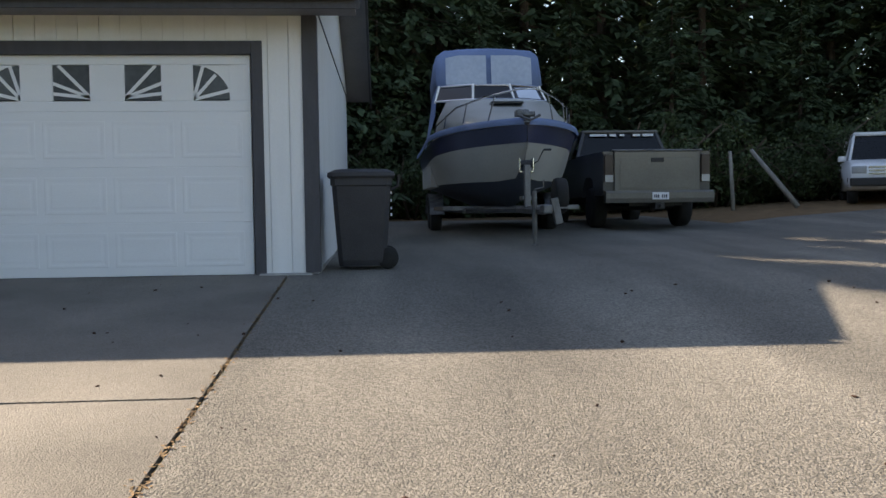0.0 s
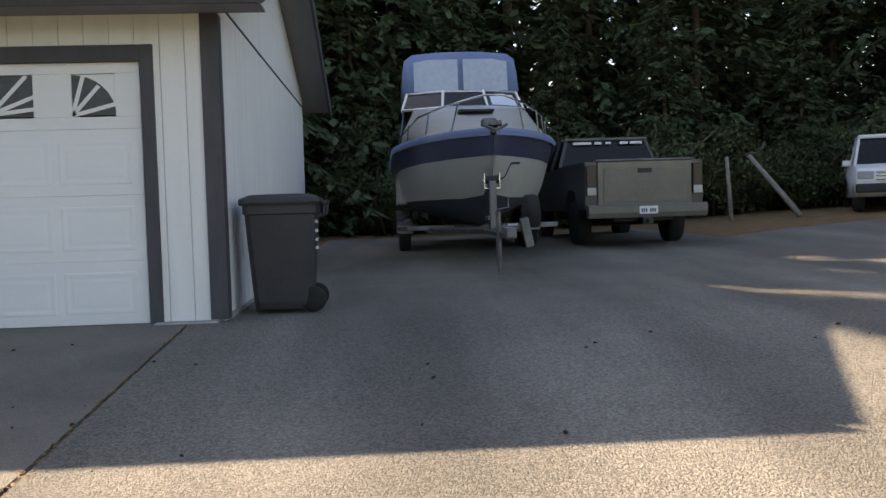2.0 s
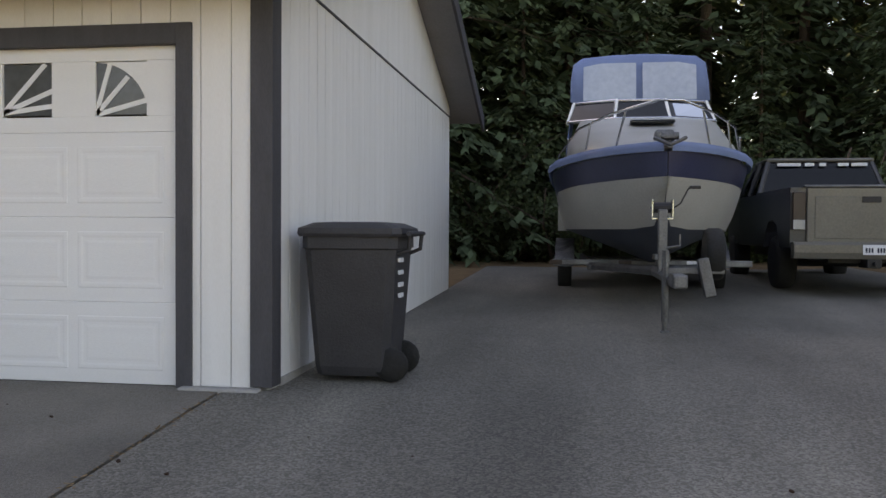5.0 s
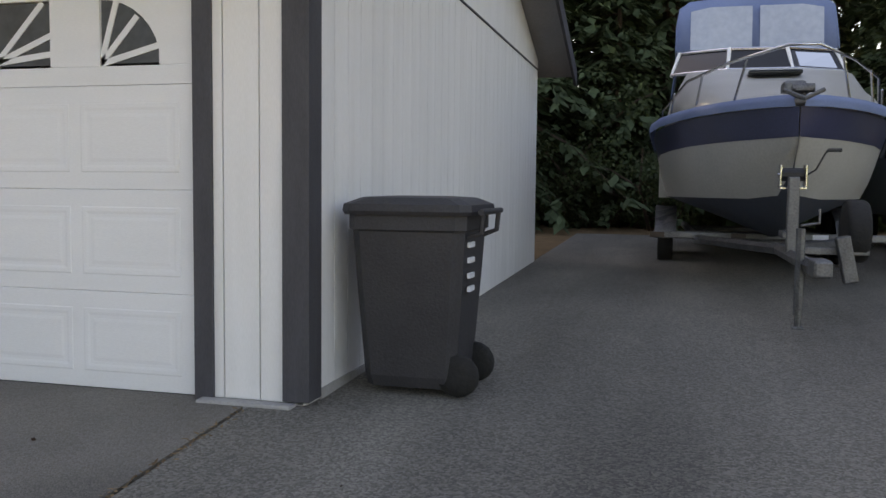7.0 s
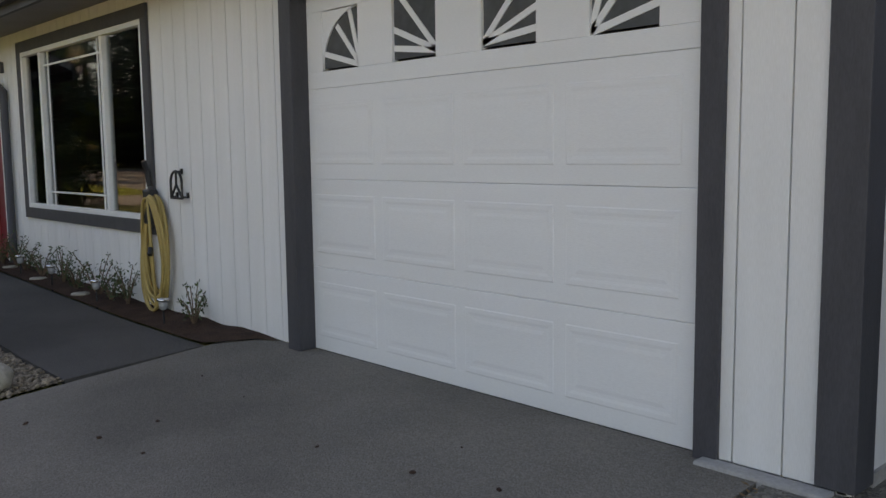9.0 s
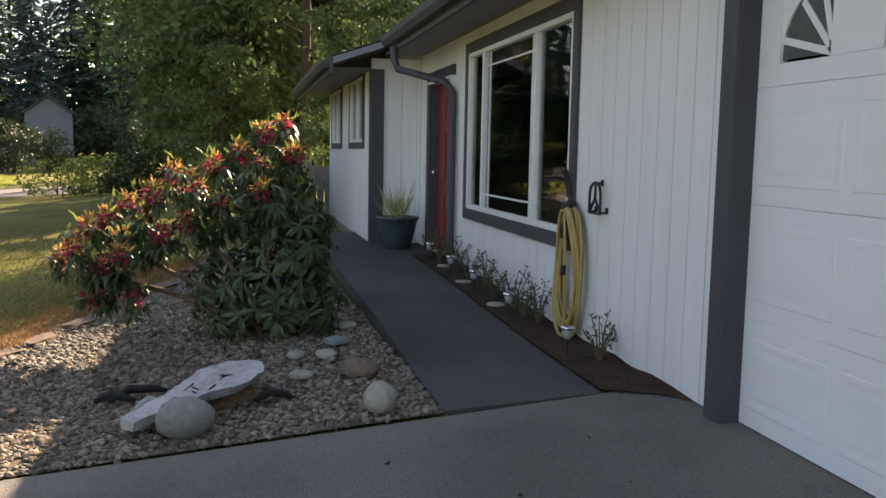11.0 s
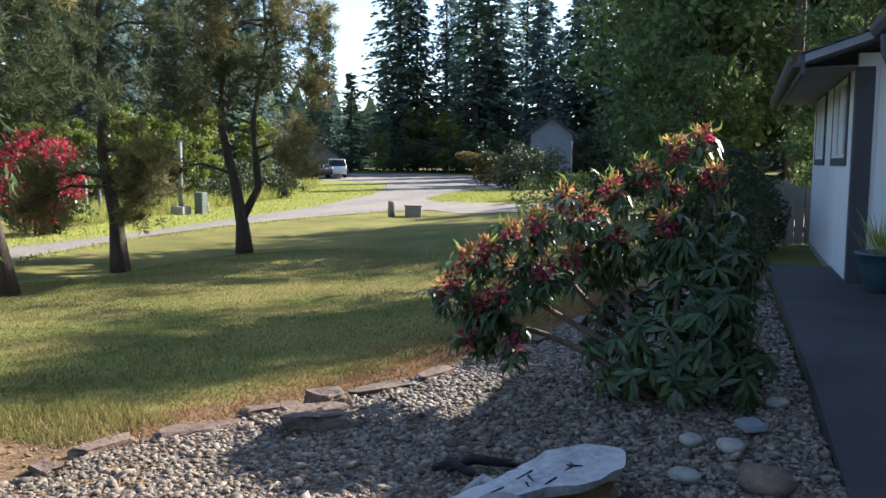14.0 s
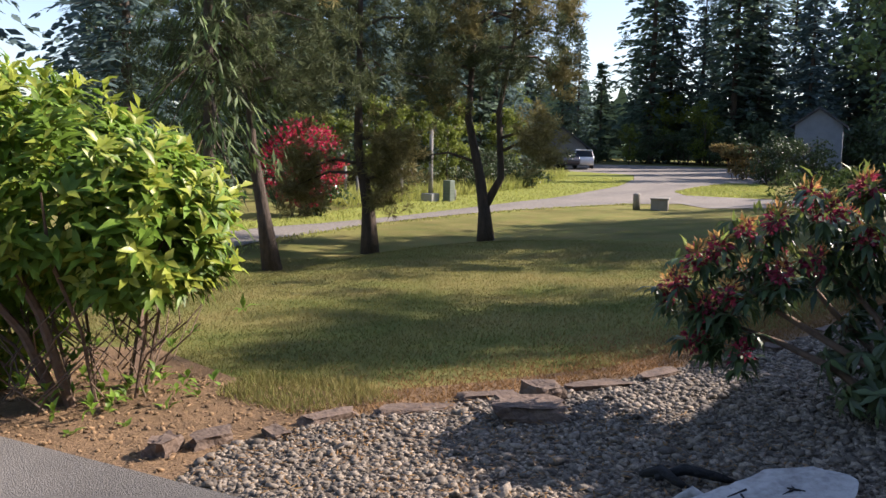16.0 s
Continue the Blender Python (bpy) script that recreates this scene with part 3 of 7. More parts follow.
prism(bm, [(WALL, 2.67), (BACK, 2.67), (BACK, roof_z(BACK)), (RIDGE_Y, roof_z(RIDGE_Y)), (WALL, roof_z(WALL))], CORNER - 0.13, CORNER + 0.004, "x")
tagged(part("wall_gable", bm, M["siding"]), "white gable above the garage side wall", "wall", "", "structure")
bm = B()
box(bm, CORNER, CORNER + 0.012, WALL + 0.02, BACK, 2.655, 2.672)
tagged(part("trim", bm, M["trim"]), "dark flashing strip along the siding joint", "trim", "", "structure")
for nm, x0, x1, y0, y1, zt in (("wall_back", JUT_END, CORNER, BACK - 0.15, BACK, 2.6), ("wall_wing_end", JUT_END, JUT_END + 0.15, JUT + 0.15, BACK - 0.15, 2.6)):
    bm = B()
    box(bm, x0, x1, y0, y1, 0, zt)
    tagged(part(nm, bm, M["siding"]), "plain white siding wall", "wall", "", "structure")
bm = B()
box(bm, JUT_END, JUT_X - 0.02, JUT + 0.01, JUT + 0.3, -0.3, 0.06)
box(bm, -0.52, CORNER - 0.02, WALL + 0.0, WALL + 0.14, -0.1, 0.03)
box(bm, CORNER - 0.3, CORNER + 0.015, WALL + 0.15, BACK, -0.1, 0.07)
box(bm, JUT_X, -3.4, WALL + 0.005, WALL + 0.2, -0.2, 0.03)
tagged(part("foundation", bm, M["foundation"]), "bare concrete foundation strip under the siding", "foundation", "", "structure")

# roof: one slope to the front over garage and porch, carried lower over the wing
def roof_slab(name, x0, x1, ya, yb, label):
    bm = B()
    prism(bm, [(ya, roof_z(ya) + 0.02), (yb, roof_z(yb) + 0.02), (yb, roof_z(yb) + 0.10), (ya, roof_z(ya) + 0.10)], x0, x1, "x")
    return tagged(part(name, bm, M["soffit"]), label, "roof", "", "structure")


ROOF_X0, ROOF_X1 = JUT_END - 0.5, CORNER + 0.42
front = roof_slab("roof_front", JUT_X + 0.45, ROOF_X1, ROOF_EAVE, RIDGE_Y, "dark shingled roof over garage and porch")
wing = roof_slab("roof_wing", ROOF_X0, JUT_X + 0.45, JUT - 0.55, RIDGE_Y, "dark shingled roof over the bedroom wing")
rear = roof_slab("roof_rear", ROOF_X0, ROOF_X1, RIDGE_Y, BACK + 0.5, "dark shingled rear roof slope")
for slab, x0, x1, ya in ((front, JUT_X + 0.45, ROOF_X1, ROOF_EAVE), (wing, ROOF_X0, JUT_X + 0.45, JUT - 0.55)):
    y, k = ya - 0.03, 0
    while y < RIDGE_Y - 0.05:
        bm = B()
        ye = min(y + 0.29, RIDGE_Y)
        prism(bm, [(y, roof_z(y) + 0.118), (ye, roof_z(ye) + 0.103), (ye, roof_z(ye) + 0.111), (y, roof_z(y) + 0.130)], x0 - 0.02, x1 + 0.02, "x")
        part("shingle_course", bm, M["shingle"], slab)
        y += 0.28


def fascia(x0, x1, ya, label):
    t = thing("fascia", label, "trim", kind="structure")
    bm = B()
    box(bm, x0, x1, ya - 0.035, ya + 0.0, roof_z(ya) - 0.10, roof_z(ya) + 0.10)
    part("board", bm, M["trim"], t)
    bm = B()
    pts = [(-0.0, 0.09), (-0.0, -0.03), (-0.075, -0.03), (-0.11, 0.03), (-0.115, 0.09), (-0.105, 0.09), (-0.10, 0.035), (-0.072, -0.018), (-0.012, -0.018), (-0.012, 0.09)]
    prism(bm, [(ya - 0.037 + u, roof_z(ya) + v) for u, v in pts], x0, x1, "x")
    part("gutter", bm, M["trim"], t, "dark slate metal gutter")


fascia(JUT_X + 0.62, ROOF_X1, ROOF_EAVE, "dark fascia board with gutter along the front eave")
fascia(ROOF_X0, JUT_X + 0.45, JUT - 0.55, "dark fascia board with gutter along the wing eave")
# barge boards on the gable over the drive and soffit boards
for ya, yb in ((ROOF_EAVE, RIDGE_Y), (RIDGE_Y, BACK + 0.5)):
    bm = B()
    prism(bm, [(ya, roof_z(ya) - 0.10), (yb, roof_z(yb) - 0.10), (yb, roof_z(yb) + 0.11), (ya, roof_z(ya) + 0.11)], ROOF_X1, ROOF_X1 + 0.035, "x")
    tagged(part("barge_board", bm, M["trim"]), "dark barge board along the garage gable", "trim", "", "structure")
bm = B()
box(bm, JUT_X + 0.02, ROOF_X1 - 0.01, ROOF_EAVE + 0.01, WALL + 0.0, 2.545, 2.565)
box(bm, ROOF_X0 + 0.02, JUT_X, JUT - 0.54, JUT + 0.0, 2.36, 2.375)
tagged(part("soffit", bm, M["soffit"]), "painted soffit boards under the eaves", "soffit", "", "structure")
# downpipe that carries the wing gutter round the porch
bm = B()
tube(bm, [(-9.75, 8.53, 2.52), (-9.75, 8.54, 2.36), (-9.68, 8.57, 2.25), (-9.10, 9.0, 2.08), (-8.95, 9.06, 1.96), (-8.95, 9.06, 0.10), (-8.95, 8.98, 0.05)], 0.042, 10)
tagged(part("downpipe", bm, M["trim"], smooth=True), "dark slate metal downpipe beside the front door", "downpipe", "", "structure")

# corner boards and window surrounds
def trim_board(x0, x1, y0, y1, z0, z1, label="dark slate painted corner board"):
    bm = B()
    box(bm, x0, x1, y0, y1, z0, z1, 0.004)
    return tagged(part("trim", bm, M["trim"]), label, "trim", "", "structure")


trim_board(-0.05, CORNER + 0.02, WALL - 0.022, WALL + 0.14, 0.035, 2.545)
trim_board(-0.54, -0.435, WALL - 0.022, WALL + 0.12, -0.03, 2.30, "dark slate trim beside the garage door")
trim_board(-3.385, -3.255, WALL - 0.085, WALL + 0.12, -0.04, 2.545, "dark slate post between garage door and house wall")
trim_board(-3.255, -0.54, WALL - 0.02, WALL + 0.12, 2.17, 2.30, "dark slate head trim over the garage door")
trim_board(JUT_X - 0.14, JUT_X + 0.018, JUT - 0.02, JUT + 0.16, 0.05, 2.36)
bm = B()
box(bm, -0.50, 0.02, WALL - 0.09, WALL - 0.0, -0.06, 0.03, 0.012)
tagged(part("sill_block", bm, M["foundation"]), "chipped concrete curb under the garage corner", "foundation", "", "structure")


# garage door
gd = thing("garage_door", "white panelled sectional garage door with arched sunburst lites", "garage door", -1.93, WALL + 0.035, 0, kind="structure")
SEC = 2.17 / 4
for r in range(4):
    bm = B()
    z0, z1 = r * SEC + (0.0006 if r else 0.02), (r + 1) * SEC - 0.0006
    if r < 3:
        box(bm, -1.368, 1.372, 0, 0.045, z0, z1, 0.004)
    else:
        box(bm, -1.368, 1.372, 0, 0.045, z0, z0 + 0.10, 0.004)
        box(bm, -1.368, 1.372, 0, 0.045, z1 - 0.09, z1, 0.004)
        for a, b in ((-1.368, -1.17), (-0.82, -0.515), (-0.165, 0.165), (0.515, 0.82), (1.17, 1.372)):
            box(bm, a, b, 0, 0.045, z0 + 0.10, z1 - 0.09, 0.002)
    section = part("door_section", bm, M["garage_door"], gd)
    for c in range(4):
        x0 = -1.29 + c * 0.66
        if r < 3:
            bm = B()
            za, zb = z0 + 0.085, z1 - 0.085
            x1 = x0 + 0.60
            rect = lambda g, y: [(x0 + g, y, za + g), (x1 - g, y, za + g), (x1 - g, y, zb - g), (x0 + g, y, zb - g)]
            loft(bm, [rect(0.0, 0.003), rect(0.010, -0.003), rect(0.03, -0.003), rect(0.044, -0.001), rect(0.06, -0.001), rect(0.078, -0.003)])
            part("raised_panel", bm, M["garage_door"], section)
for c in range(4):
    xc = (-0.995, -0.34, 0.34, 0.995)[c]
    za, zb = 3 * SEC + 0.115, 4 * SEC - 0.096
    bm = B()
    box(bm, xc - 0.178, xc + 0.178, 0.018, 0.026, za, zb)
    pane = part("pane", bm, M["dark_glass"], gd, "dark garage door glass")
    bm = B()
    # sunburst bars that fan out from the arch centre in the middle of the door
    s = -1 if xc < 0 else 1
    inner = abs(xc) < 0.5
    fx = xc - s * 0.178
    for px, pz in ([(s * 0.30, zb), (s * 0.356, za + 0.16), (s * 0.356, za + 0.06)] if inner else [(s * 0.10, zb), (s * 0.22, za + 0.24), (s * 0.356, za + 0.09)]):
        a, b = Vector((fx, 0.012, za + (0.0 if not inner else 0.02))), Vector((fx + px, 0.012, pz))
        d = (b - a).normalized()
        w = Vector((-d.z, 0, d.x)) * 0.016
        loft(bm, [[a - w, a + w, a + w + Vector((0, 0.012, 0)), a - w + Vector((0, 0.012, 0))], [b - w, b + w, b + w + Vector((0, 0.012, 0)), b - w + Vector((0, 0.012, 0))]])
    if not inner:
        ring_a = []
        for k in range(9):
            ang = radians(90 * k / 8)
            px, pz = fx + s * 0.356 * math.sin(ang), za + (zb - za) * math.cos(ang)
            ring_a.append((px, pz))
        out = ring_a + [(xc + s * 0.178, za), (xc + s * 0.178, zb)]
        prism(bm, out, 0.008, 0.017, "y")
    part("sunburst_grille", bm, M["garage_door"], gd, "white sunburst grille")
bm = B()
box(bm, -1.35, 1.35, 0.0, 0.04, -0.02, 0.018)
part("bottom_seal", bm, M["rubber"], gd, "black rubber seal")


# windows
def framed_window(name, x0, x1, z0, z1, face, splits, label, board=0.11, grid=False):
    w = thing(name, label, "window", (x0 + x1) / 2, face, z0, kind="structure")
    h, k = z1 - z0, (x1 - x0) / 2
    for nm, p in (("surround_head", (-k - board, k + board, h, h + board)), ("surround_sill", (-k - board, k + board, -board, 0)), ("surround_side", (-k - board, -k, 0, h)), ("surround_side", (k, k + board, 0, h))):
        bm = B()
        box(bm, p[0], p[1], -0.024, 0.012, p[2], p[3], 0.003)
        part(nm, bm, M["trim"], w, "dark slate painted board")
    f = 0.045
    bm = B()
    for p in ((-k, k, 0, f), (-k, k, h - f, h), (-k, -k + f, f, h - f), (k - f, k, f, h - f)):
        box(bm, p[0], p[1], -0.018, 0.06, p[2], p[3], 0.004)
    for s in splits:
        box(bm, s - 0.03, s + 0.03, -0.015, 0.055, f, h - f, 0.004)
    part("window_frame", bm, M["white"], w, "white vinyl frame")
    edges = [-k + f] + [v for s in splits for v in (s - 0.03, s + 0.03)] + [k - f]
    for a, b in zip(edges[::2], edges[1::2]):
        bm = B()
        box(bm, a, b, 0.025, 0.031, f, h - f)
        pane = part("pane", bm, M["glass"], w)
        pane.visible_shadow = False
        if grid and b - a > 1.0:
            bm = B()
            for xx in (a + 0.12, b - 0.12):
                box(bm, xx - 0.008, xx + 0.008, 0.014, 0.024, f, h - f)
            for zz in (f + 0.13, h - f - 0.13):
                box(bm, a, b, 0.0135, 0.0235, zz - 0.008, zz + 0.008)
            part("glazing_bars", bm, M["white"], w, "slim white glazing bars")
    return w


framed_window("window_1", -8.46, -5.50, 0.72, 2.32, WALL, (-0.92, 0.64), "wide white-framed living room window with dark surround", grid=True)
for i, (a, b, c, d) in enumerate(J_WIN):
    framed_window("window_%d" % (i + 2), a, b, c, d, JUT, (0.0,), "small white-framed bedroom window with dark surround", 0.09)

# rooms behind the panes
def room(x0, x1, y0, y1, z0, z1, label):
    bm = B()
    box(bm, x0, x1, y0, y1, z0, z1)
    bm.normal_update()
    bmesh.ops.delete(bm, geom=[f for f in bm.faces if f.normal.y < -0.9], context="FACES_ONLY")
    bmesh.ops.solidify(bm, geom=bm.faces[:], thickness=-0.05)
    tagged(part("wall_room", bm, M["interior"]), label, "room", "", "structure")


room(-8.9, -4.9, WALL + 0.17, 13.2, 0.1, 2.5, "dim beige living room walls and floor")
room(-16.4, -11.2, JUT + 0.17, 11.5, 0.1, 2.36, "dim bedroom walls and floor")


def curtain(x0, x1, y, z0, z1, label):
    n = int((x1 - x0) / 0.02)
    bm = B()
    rows = [[bm.verts.new((x0 + (x1 - x0) * i / n, y + 0.025 * math.sin(i * 0.75) + 0.008 * math.sin(i * 0.31), z)) for i in range(n + 1)] for z in (z0, z1)]
    for i in range(n):
        bm.faces.new((rows[0][i], rows[0][i + 1], rows[1][i + 1], rows[1][i]))
    bmesh.ops.solidify(bm, geom=bm.faces[:], thickness=0.004)
    c = thing("curtain", label, "curtain")
    part("cloth", bm, M["curtain"], c, smooth=True)
    bm = B()
    tube(bm, [(x0 - 0.05, y, z1 + 0.01), (x1 + 0.05, y, z1 + 0.01)], 0.012)
    part("rod", bm, M["black"], c)


for a, b in ((-8.40, -7.95), (-7.05, -6.75), (-6.28, -5.56)):
    curtain(a, b, WALL + 0.28, 0.55, 2.36, "dark hanging curtain behind the living room window")
for a, b in ((-12.4, -11.8), (-15.9, -15.4)):
    curtain(a, b, JUT + 0.26, 1.2, 2.33, "dark curtain behind the bedroom window")
lamp = thing("ceiling_lamp", "small warm ceiling lamp glowing in the living room", "lamp", -8.41, 9.62, 2.31)
bm = B()
lathe(bm, [(0.02, 0.22), (0.05, 0.2), (0.05, 0.19), (0.012, 0.18), (0.012, 0.1), (0.10, 0.09), (0.10, 0.085)], 16)
part("fitting", bm, M["black"], lamp)
glow = bpy.data.materials.new("lamp_glow")
glow.use_nodes = True
glow.node_tree.nodes["Principled BSDF"].inputs["Emission Color"].default_value = (1, 0.75, 0.45, 1)
glow.node_tree.nodes["Principled BSDF"].inputs["Emission Strength"].default_value = 9.0
bm = B()
bmesh.ops.create_uvsphere(bm, u_segments=16, v_segments=8, radius=0.085, matrix=pose(0, 0, 0.02))
part("shade", bm, glow, lamp, "glowing glass globe", True)

# front door
fd = thing("door_1", "red panelled front door in a white frame with dark trim", "door", -9.73, WALL, 0.05, kind="structure")
for nm, p, m in (("jamb", (-0.63, -0.54, 0.02, 2.08), "trim"), ("jamb", (0.54, 0.63, 0.02, 2.08), "white"), ("head", (-0.63, 0.63, 2.08, 2.11), "white"), ("threshold", (-0.63, 0.63, -0.03, 0.02), "white")):
    bm = B()
    box(bm, p[0], p[1], -0.045, 0.12, p[2], p[3], 0.004)
    part(nm, bm, M[m], fd, "white painted frame" if m == "white" else "dark slate painted jamb")
bm = B()
box(bm, -0.75, 0.66, -0.03, 0.0, 2.11, 2.23, 0.004)
part("head_trim", bm, M["trim"], fd, "dark slate board")
bm = B()
box(bm, -0.75, -0.63, -0.03, 0.0, 0.0, 2.11, 0.004)
part("side_trim", bm, M["trim"], fd, "dark slate board")
bm = B()
box(bm, -0.54, 0.54, 0.07, 0.115, 0.02, 2.08, 0.004)
leaf = part("leaf", bm, M["red_door"], fd)
for x0, x1 in ((-0.42, -0.06), (0.06, 0.42)):
    for z0, z1 in ((0.18, 0.75), (0.9, 1.5), (1.62, 1.92)):
        bm = B()
        box(bm, x0, x1, 0.058, 0.072, z0, z1, 0.01)
        part("raised_panel", bm, M["red_door"], leaf)
bm = B()
tube(bm, [(-0.45, 0.07, 1.0), (-0.45, 0.02, 1.0)], [0.012, 0.012])
bmesh.ops.create_uvsphere(bm, u_segments=12, v_segments=8, radius=0.03, matrix=pose(-0.45, 0.01, 1.0))
part("door_handle", bm, M["chrome"], fd, "metal knob", True)

# ---- vegetation ----
rng = np.random.default_rng(11)


def unit(v):
    return v / np.maximum(np.linalg.norm(v, axis=-1, keepdims=True), 1e-9)


def quads(P, D, L, W, flat=None):
    """Leaf blades as four-cornered shapes: base points, directions, lengths, widths."""
    n = len(P)
    side = np.cross(D, flat if flat is not None else rng.normal(size=(n, 3)))
    side = unit(side)
    L, W = np.broadcast_to(L, n)[:, None], np.broadcast_to(W, n)[:, None]
    mid = P + D * L * 0.45
    v = np.stack([P, mid + side * W / 2, P + D * L, mid - side * W / 2], 1).reshape(-1, 3)
    f = np.arange(4 * n).reshape(n, 4)
    return v, f


def folded(P, D, N, L, W, sag=0.12):
    """Near leaves of four facets, folded along the rib and bent down at the tip."""
    n = len(P)
    side = unit(np.cross(D, N))
    up = unit(np.cross(side, D))
    L, W = np.broadcast_to(L, n)[:, None], np.broadcast_to(W, n)[:, None]
    rib = P + D * L * 0.5 + up * L * sag * 0.6
    a, b = rib + side * W / 2 + up * W * 0.16, rib - side * W / 2 + up * W * 0.16
    tip = P + D * L - up * L * sag
    v = np.stack([P, a, rib, b, tip], 1).reshape(-1, 3)
    k = np.arange(n)[:, None] * 5
    f = np.concatenate([k + [0, 1, 2], k + [0, 2, 3], k + [1, 4, 2], k + [2, 4, 3]])
    return v, f


def ball_points(n):
    return unit(rng.normal(size=(n, 3)))


def conifer(name, label, H, R, low, needles, x, y, rz=0, gap=0.5, droop=0.25, spray=0.75, per=2, lean=0.0, category="tree", group="", wide=0.68):
    t = thing(name, label, category, x, y, ground_z(x, y) - 0.05, rz, group)
    bm = B()
    tube(bm, [(0, 0, 0), (lean * 0.2, 0, H * 0.2), (lean * 0.6, 0, H * 0.6), (lean, 0, H)], [H * 0.014 + 0.05, H * 0.012, H * 0.007, 0.02], 9)
    part("trunk", bm, M["bark"], t, smooth=True)
    P, D = [], []
    wood = B()
    z = low * H
    while z < H * 0.985:
        f = (z / H - low) / (1 - low)
        reach = R * (1 - f) ** 0.85 * (0.55 + 0.45 * min(1, f * 5 + 0.3)) + 0.12
        for k in range(int(rng.integers(5, 8))):
            a, ln = rng.uniform(0, 2 * math.pi), reach * rng.uniform(0.6, 1.12)
            out = np.array([math.cos(a), math.sin(a), 0.0])
            root = np.array([lean * z / H, 0, z + rng.uniform(-0.25, 0.25)])
            m = max(2, int(ln / 0.46))
            end = root + out * ln + np.array([0, 0, -droop * ln + 0.12 * ln * f * 3])
            if ln > 0.9 and rng.random() < 0.3:
                tube(wood, [root, (root + end) / 2 + np.array([0, 0, 0.06 * ln]), end], [0.02 + 0.012 * ln, 0.014, 0.005], 3, False)
            for j in range(m):
                s = (j + rng.uniform(0.3, 1.0)) / m
                p = root + (end - root) * s + np.array([0, 0, 0.22 * ln * s * (1 - s)])
                for q in range(per):
                    turn = rng.uniform(-1.2, 1.2)
                    d = np.array([math.cos(a + turn), math.sin(a + turn), -droop * rng.uniform(0.4, 2.2)])
                    P.append(p + rng.normal(size=3) * 0.08)
                    D.append(d)
        z += gap * rng.uniform(0.75, 1.25) * (0.55 + 0.45 * (1 - f))
    P, D = np.array(P), unit(np.array(D))
    L = rng.uniform(0.6, 1.1, len(P)) * spray
    v, fc = quads(P, D, L, L * wide * rng.uniform(0.7, 1.25, len(P)), flat=np.array([0, 0, 1.0]) + rng.normal(size=(len(P), 3)) * 0.35)
    tagged(part("branchwork", wood, M["bark"], t), "", "", "", "stuff")
    np_part("crown", v, fc, needles, t)
    return t


def broadleaf(name, label, H, R, leaves, x, y, rz=0, low=0.25, n=5200, size=0.2, category="tree", group="", stems=1, flat=1.0):
    t = thing(name, label, category, x, y, ground_z(x, y) - 0.05, rz, group)
    bm = B()
    tips = []
    for s in range(stems):
        bx = rng.normal(size=2) * 0.25 * (stems > 1)
        top = np.array([bx[0] * 4, bx[1] * 4, H * 0.86])
        mid = np.array([bx[0] * 2 + rng.normal() * 0.15, bx[1] * 2 + rng.normal() * 0.15, H * 0.45])
        r0 = 0.03 + H * 0.011 / math.sqrt(stems)
        tube(bm, [(bx[0], bx[1], 0), mid, top], [r0, r0 * 0.65, 0.015], 7)
        for k in range(max(5, int(26 / stems))):
            f = rng.uniform(low, 1)
            root = mid * min(1, f / 0.5) if f < 0.5 else mid + (top - mid) * (f - 0.5) / 0.5
            root = np.array([root[0], root[1], max(root[2], 0.2)])
            a = rng.uniform(0, 2 * math.pi)
            ln = R * math.sqrt(max(0.06, 1 - ((f - 0.55) / 0.55) ** 2)) * rng.uniform(0.6, 1.05)
            end = root + np.array([math.cos(a) * ln, math.sin(a) * ln, ln * rng.uniform(0.05, 0.6)])
            tube(bm, [root, (root + end) / 2 + np.array([0, 0, 0.1 * ln]), end], [0.012 + r0 * 0.28, 0.015, 0.005], 4, False)
            for q in range(4):
                w = rng.uniform(0.35, 1.05)
                tips.append((root + (end - root) * w + rng.normal(size=3) * ln * 0.10, 0.26 * ln + 0.18))
    part("trunk", bm, M["bark"], t, smooth=True)
    per = max(4, n // len(tips))
    P = np.concatenate([c + ball_points(per) * r * rng.uniform(0.15, 1.0, (per, 1)) * np.array([1, 1, 0.7 * flat]) for c, r in tips])
    D = unit(ball_points(len(P)) + np.array([0, 0, -0.35]))
    L = rng.uniform(0.6, 1.2, len(P)) * size
    v, f = quads(P, D, L, L * 0.62)
    np_part("crown", v, f, leaves, t)
    return t


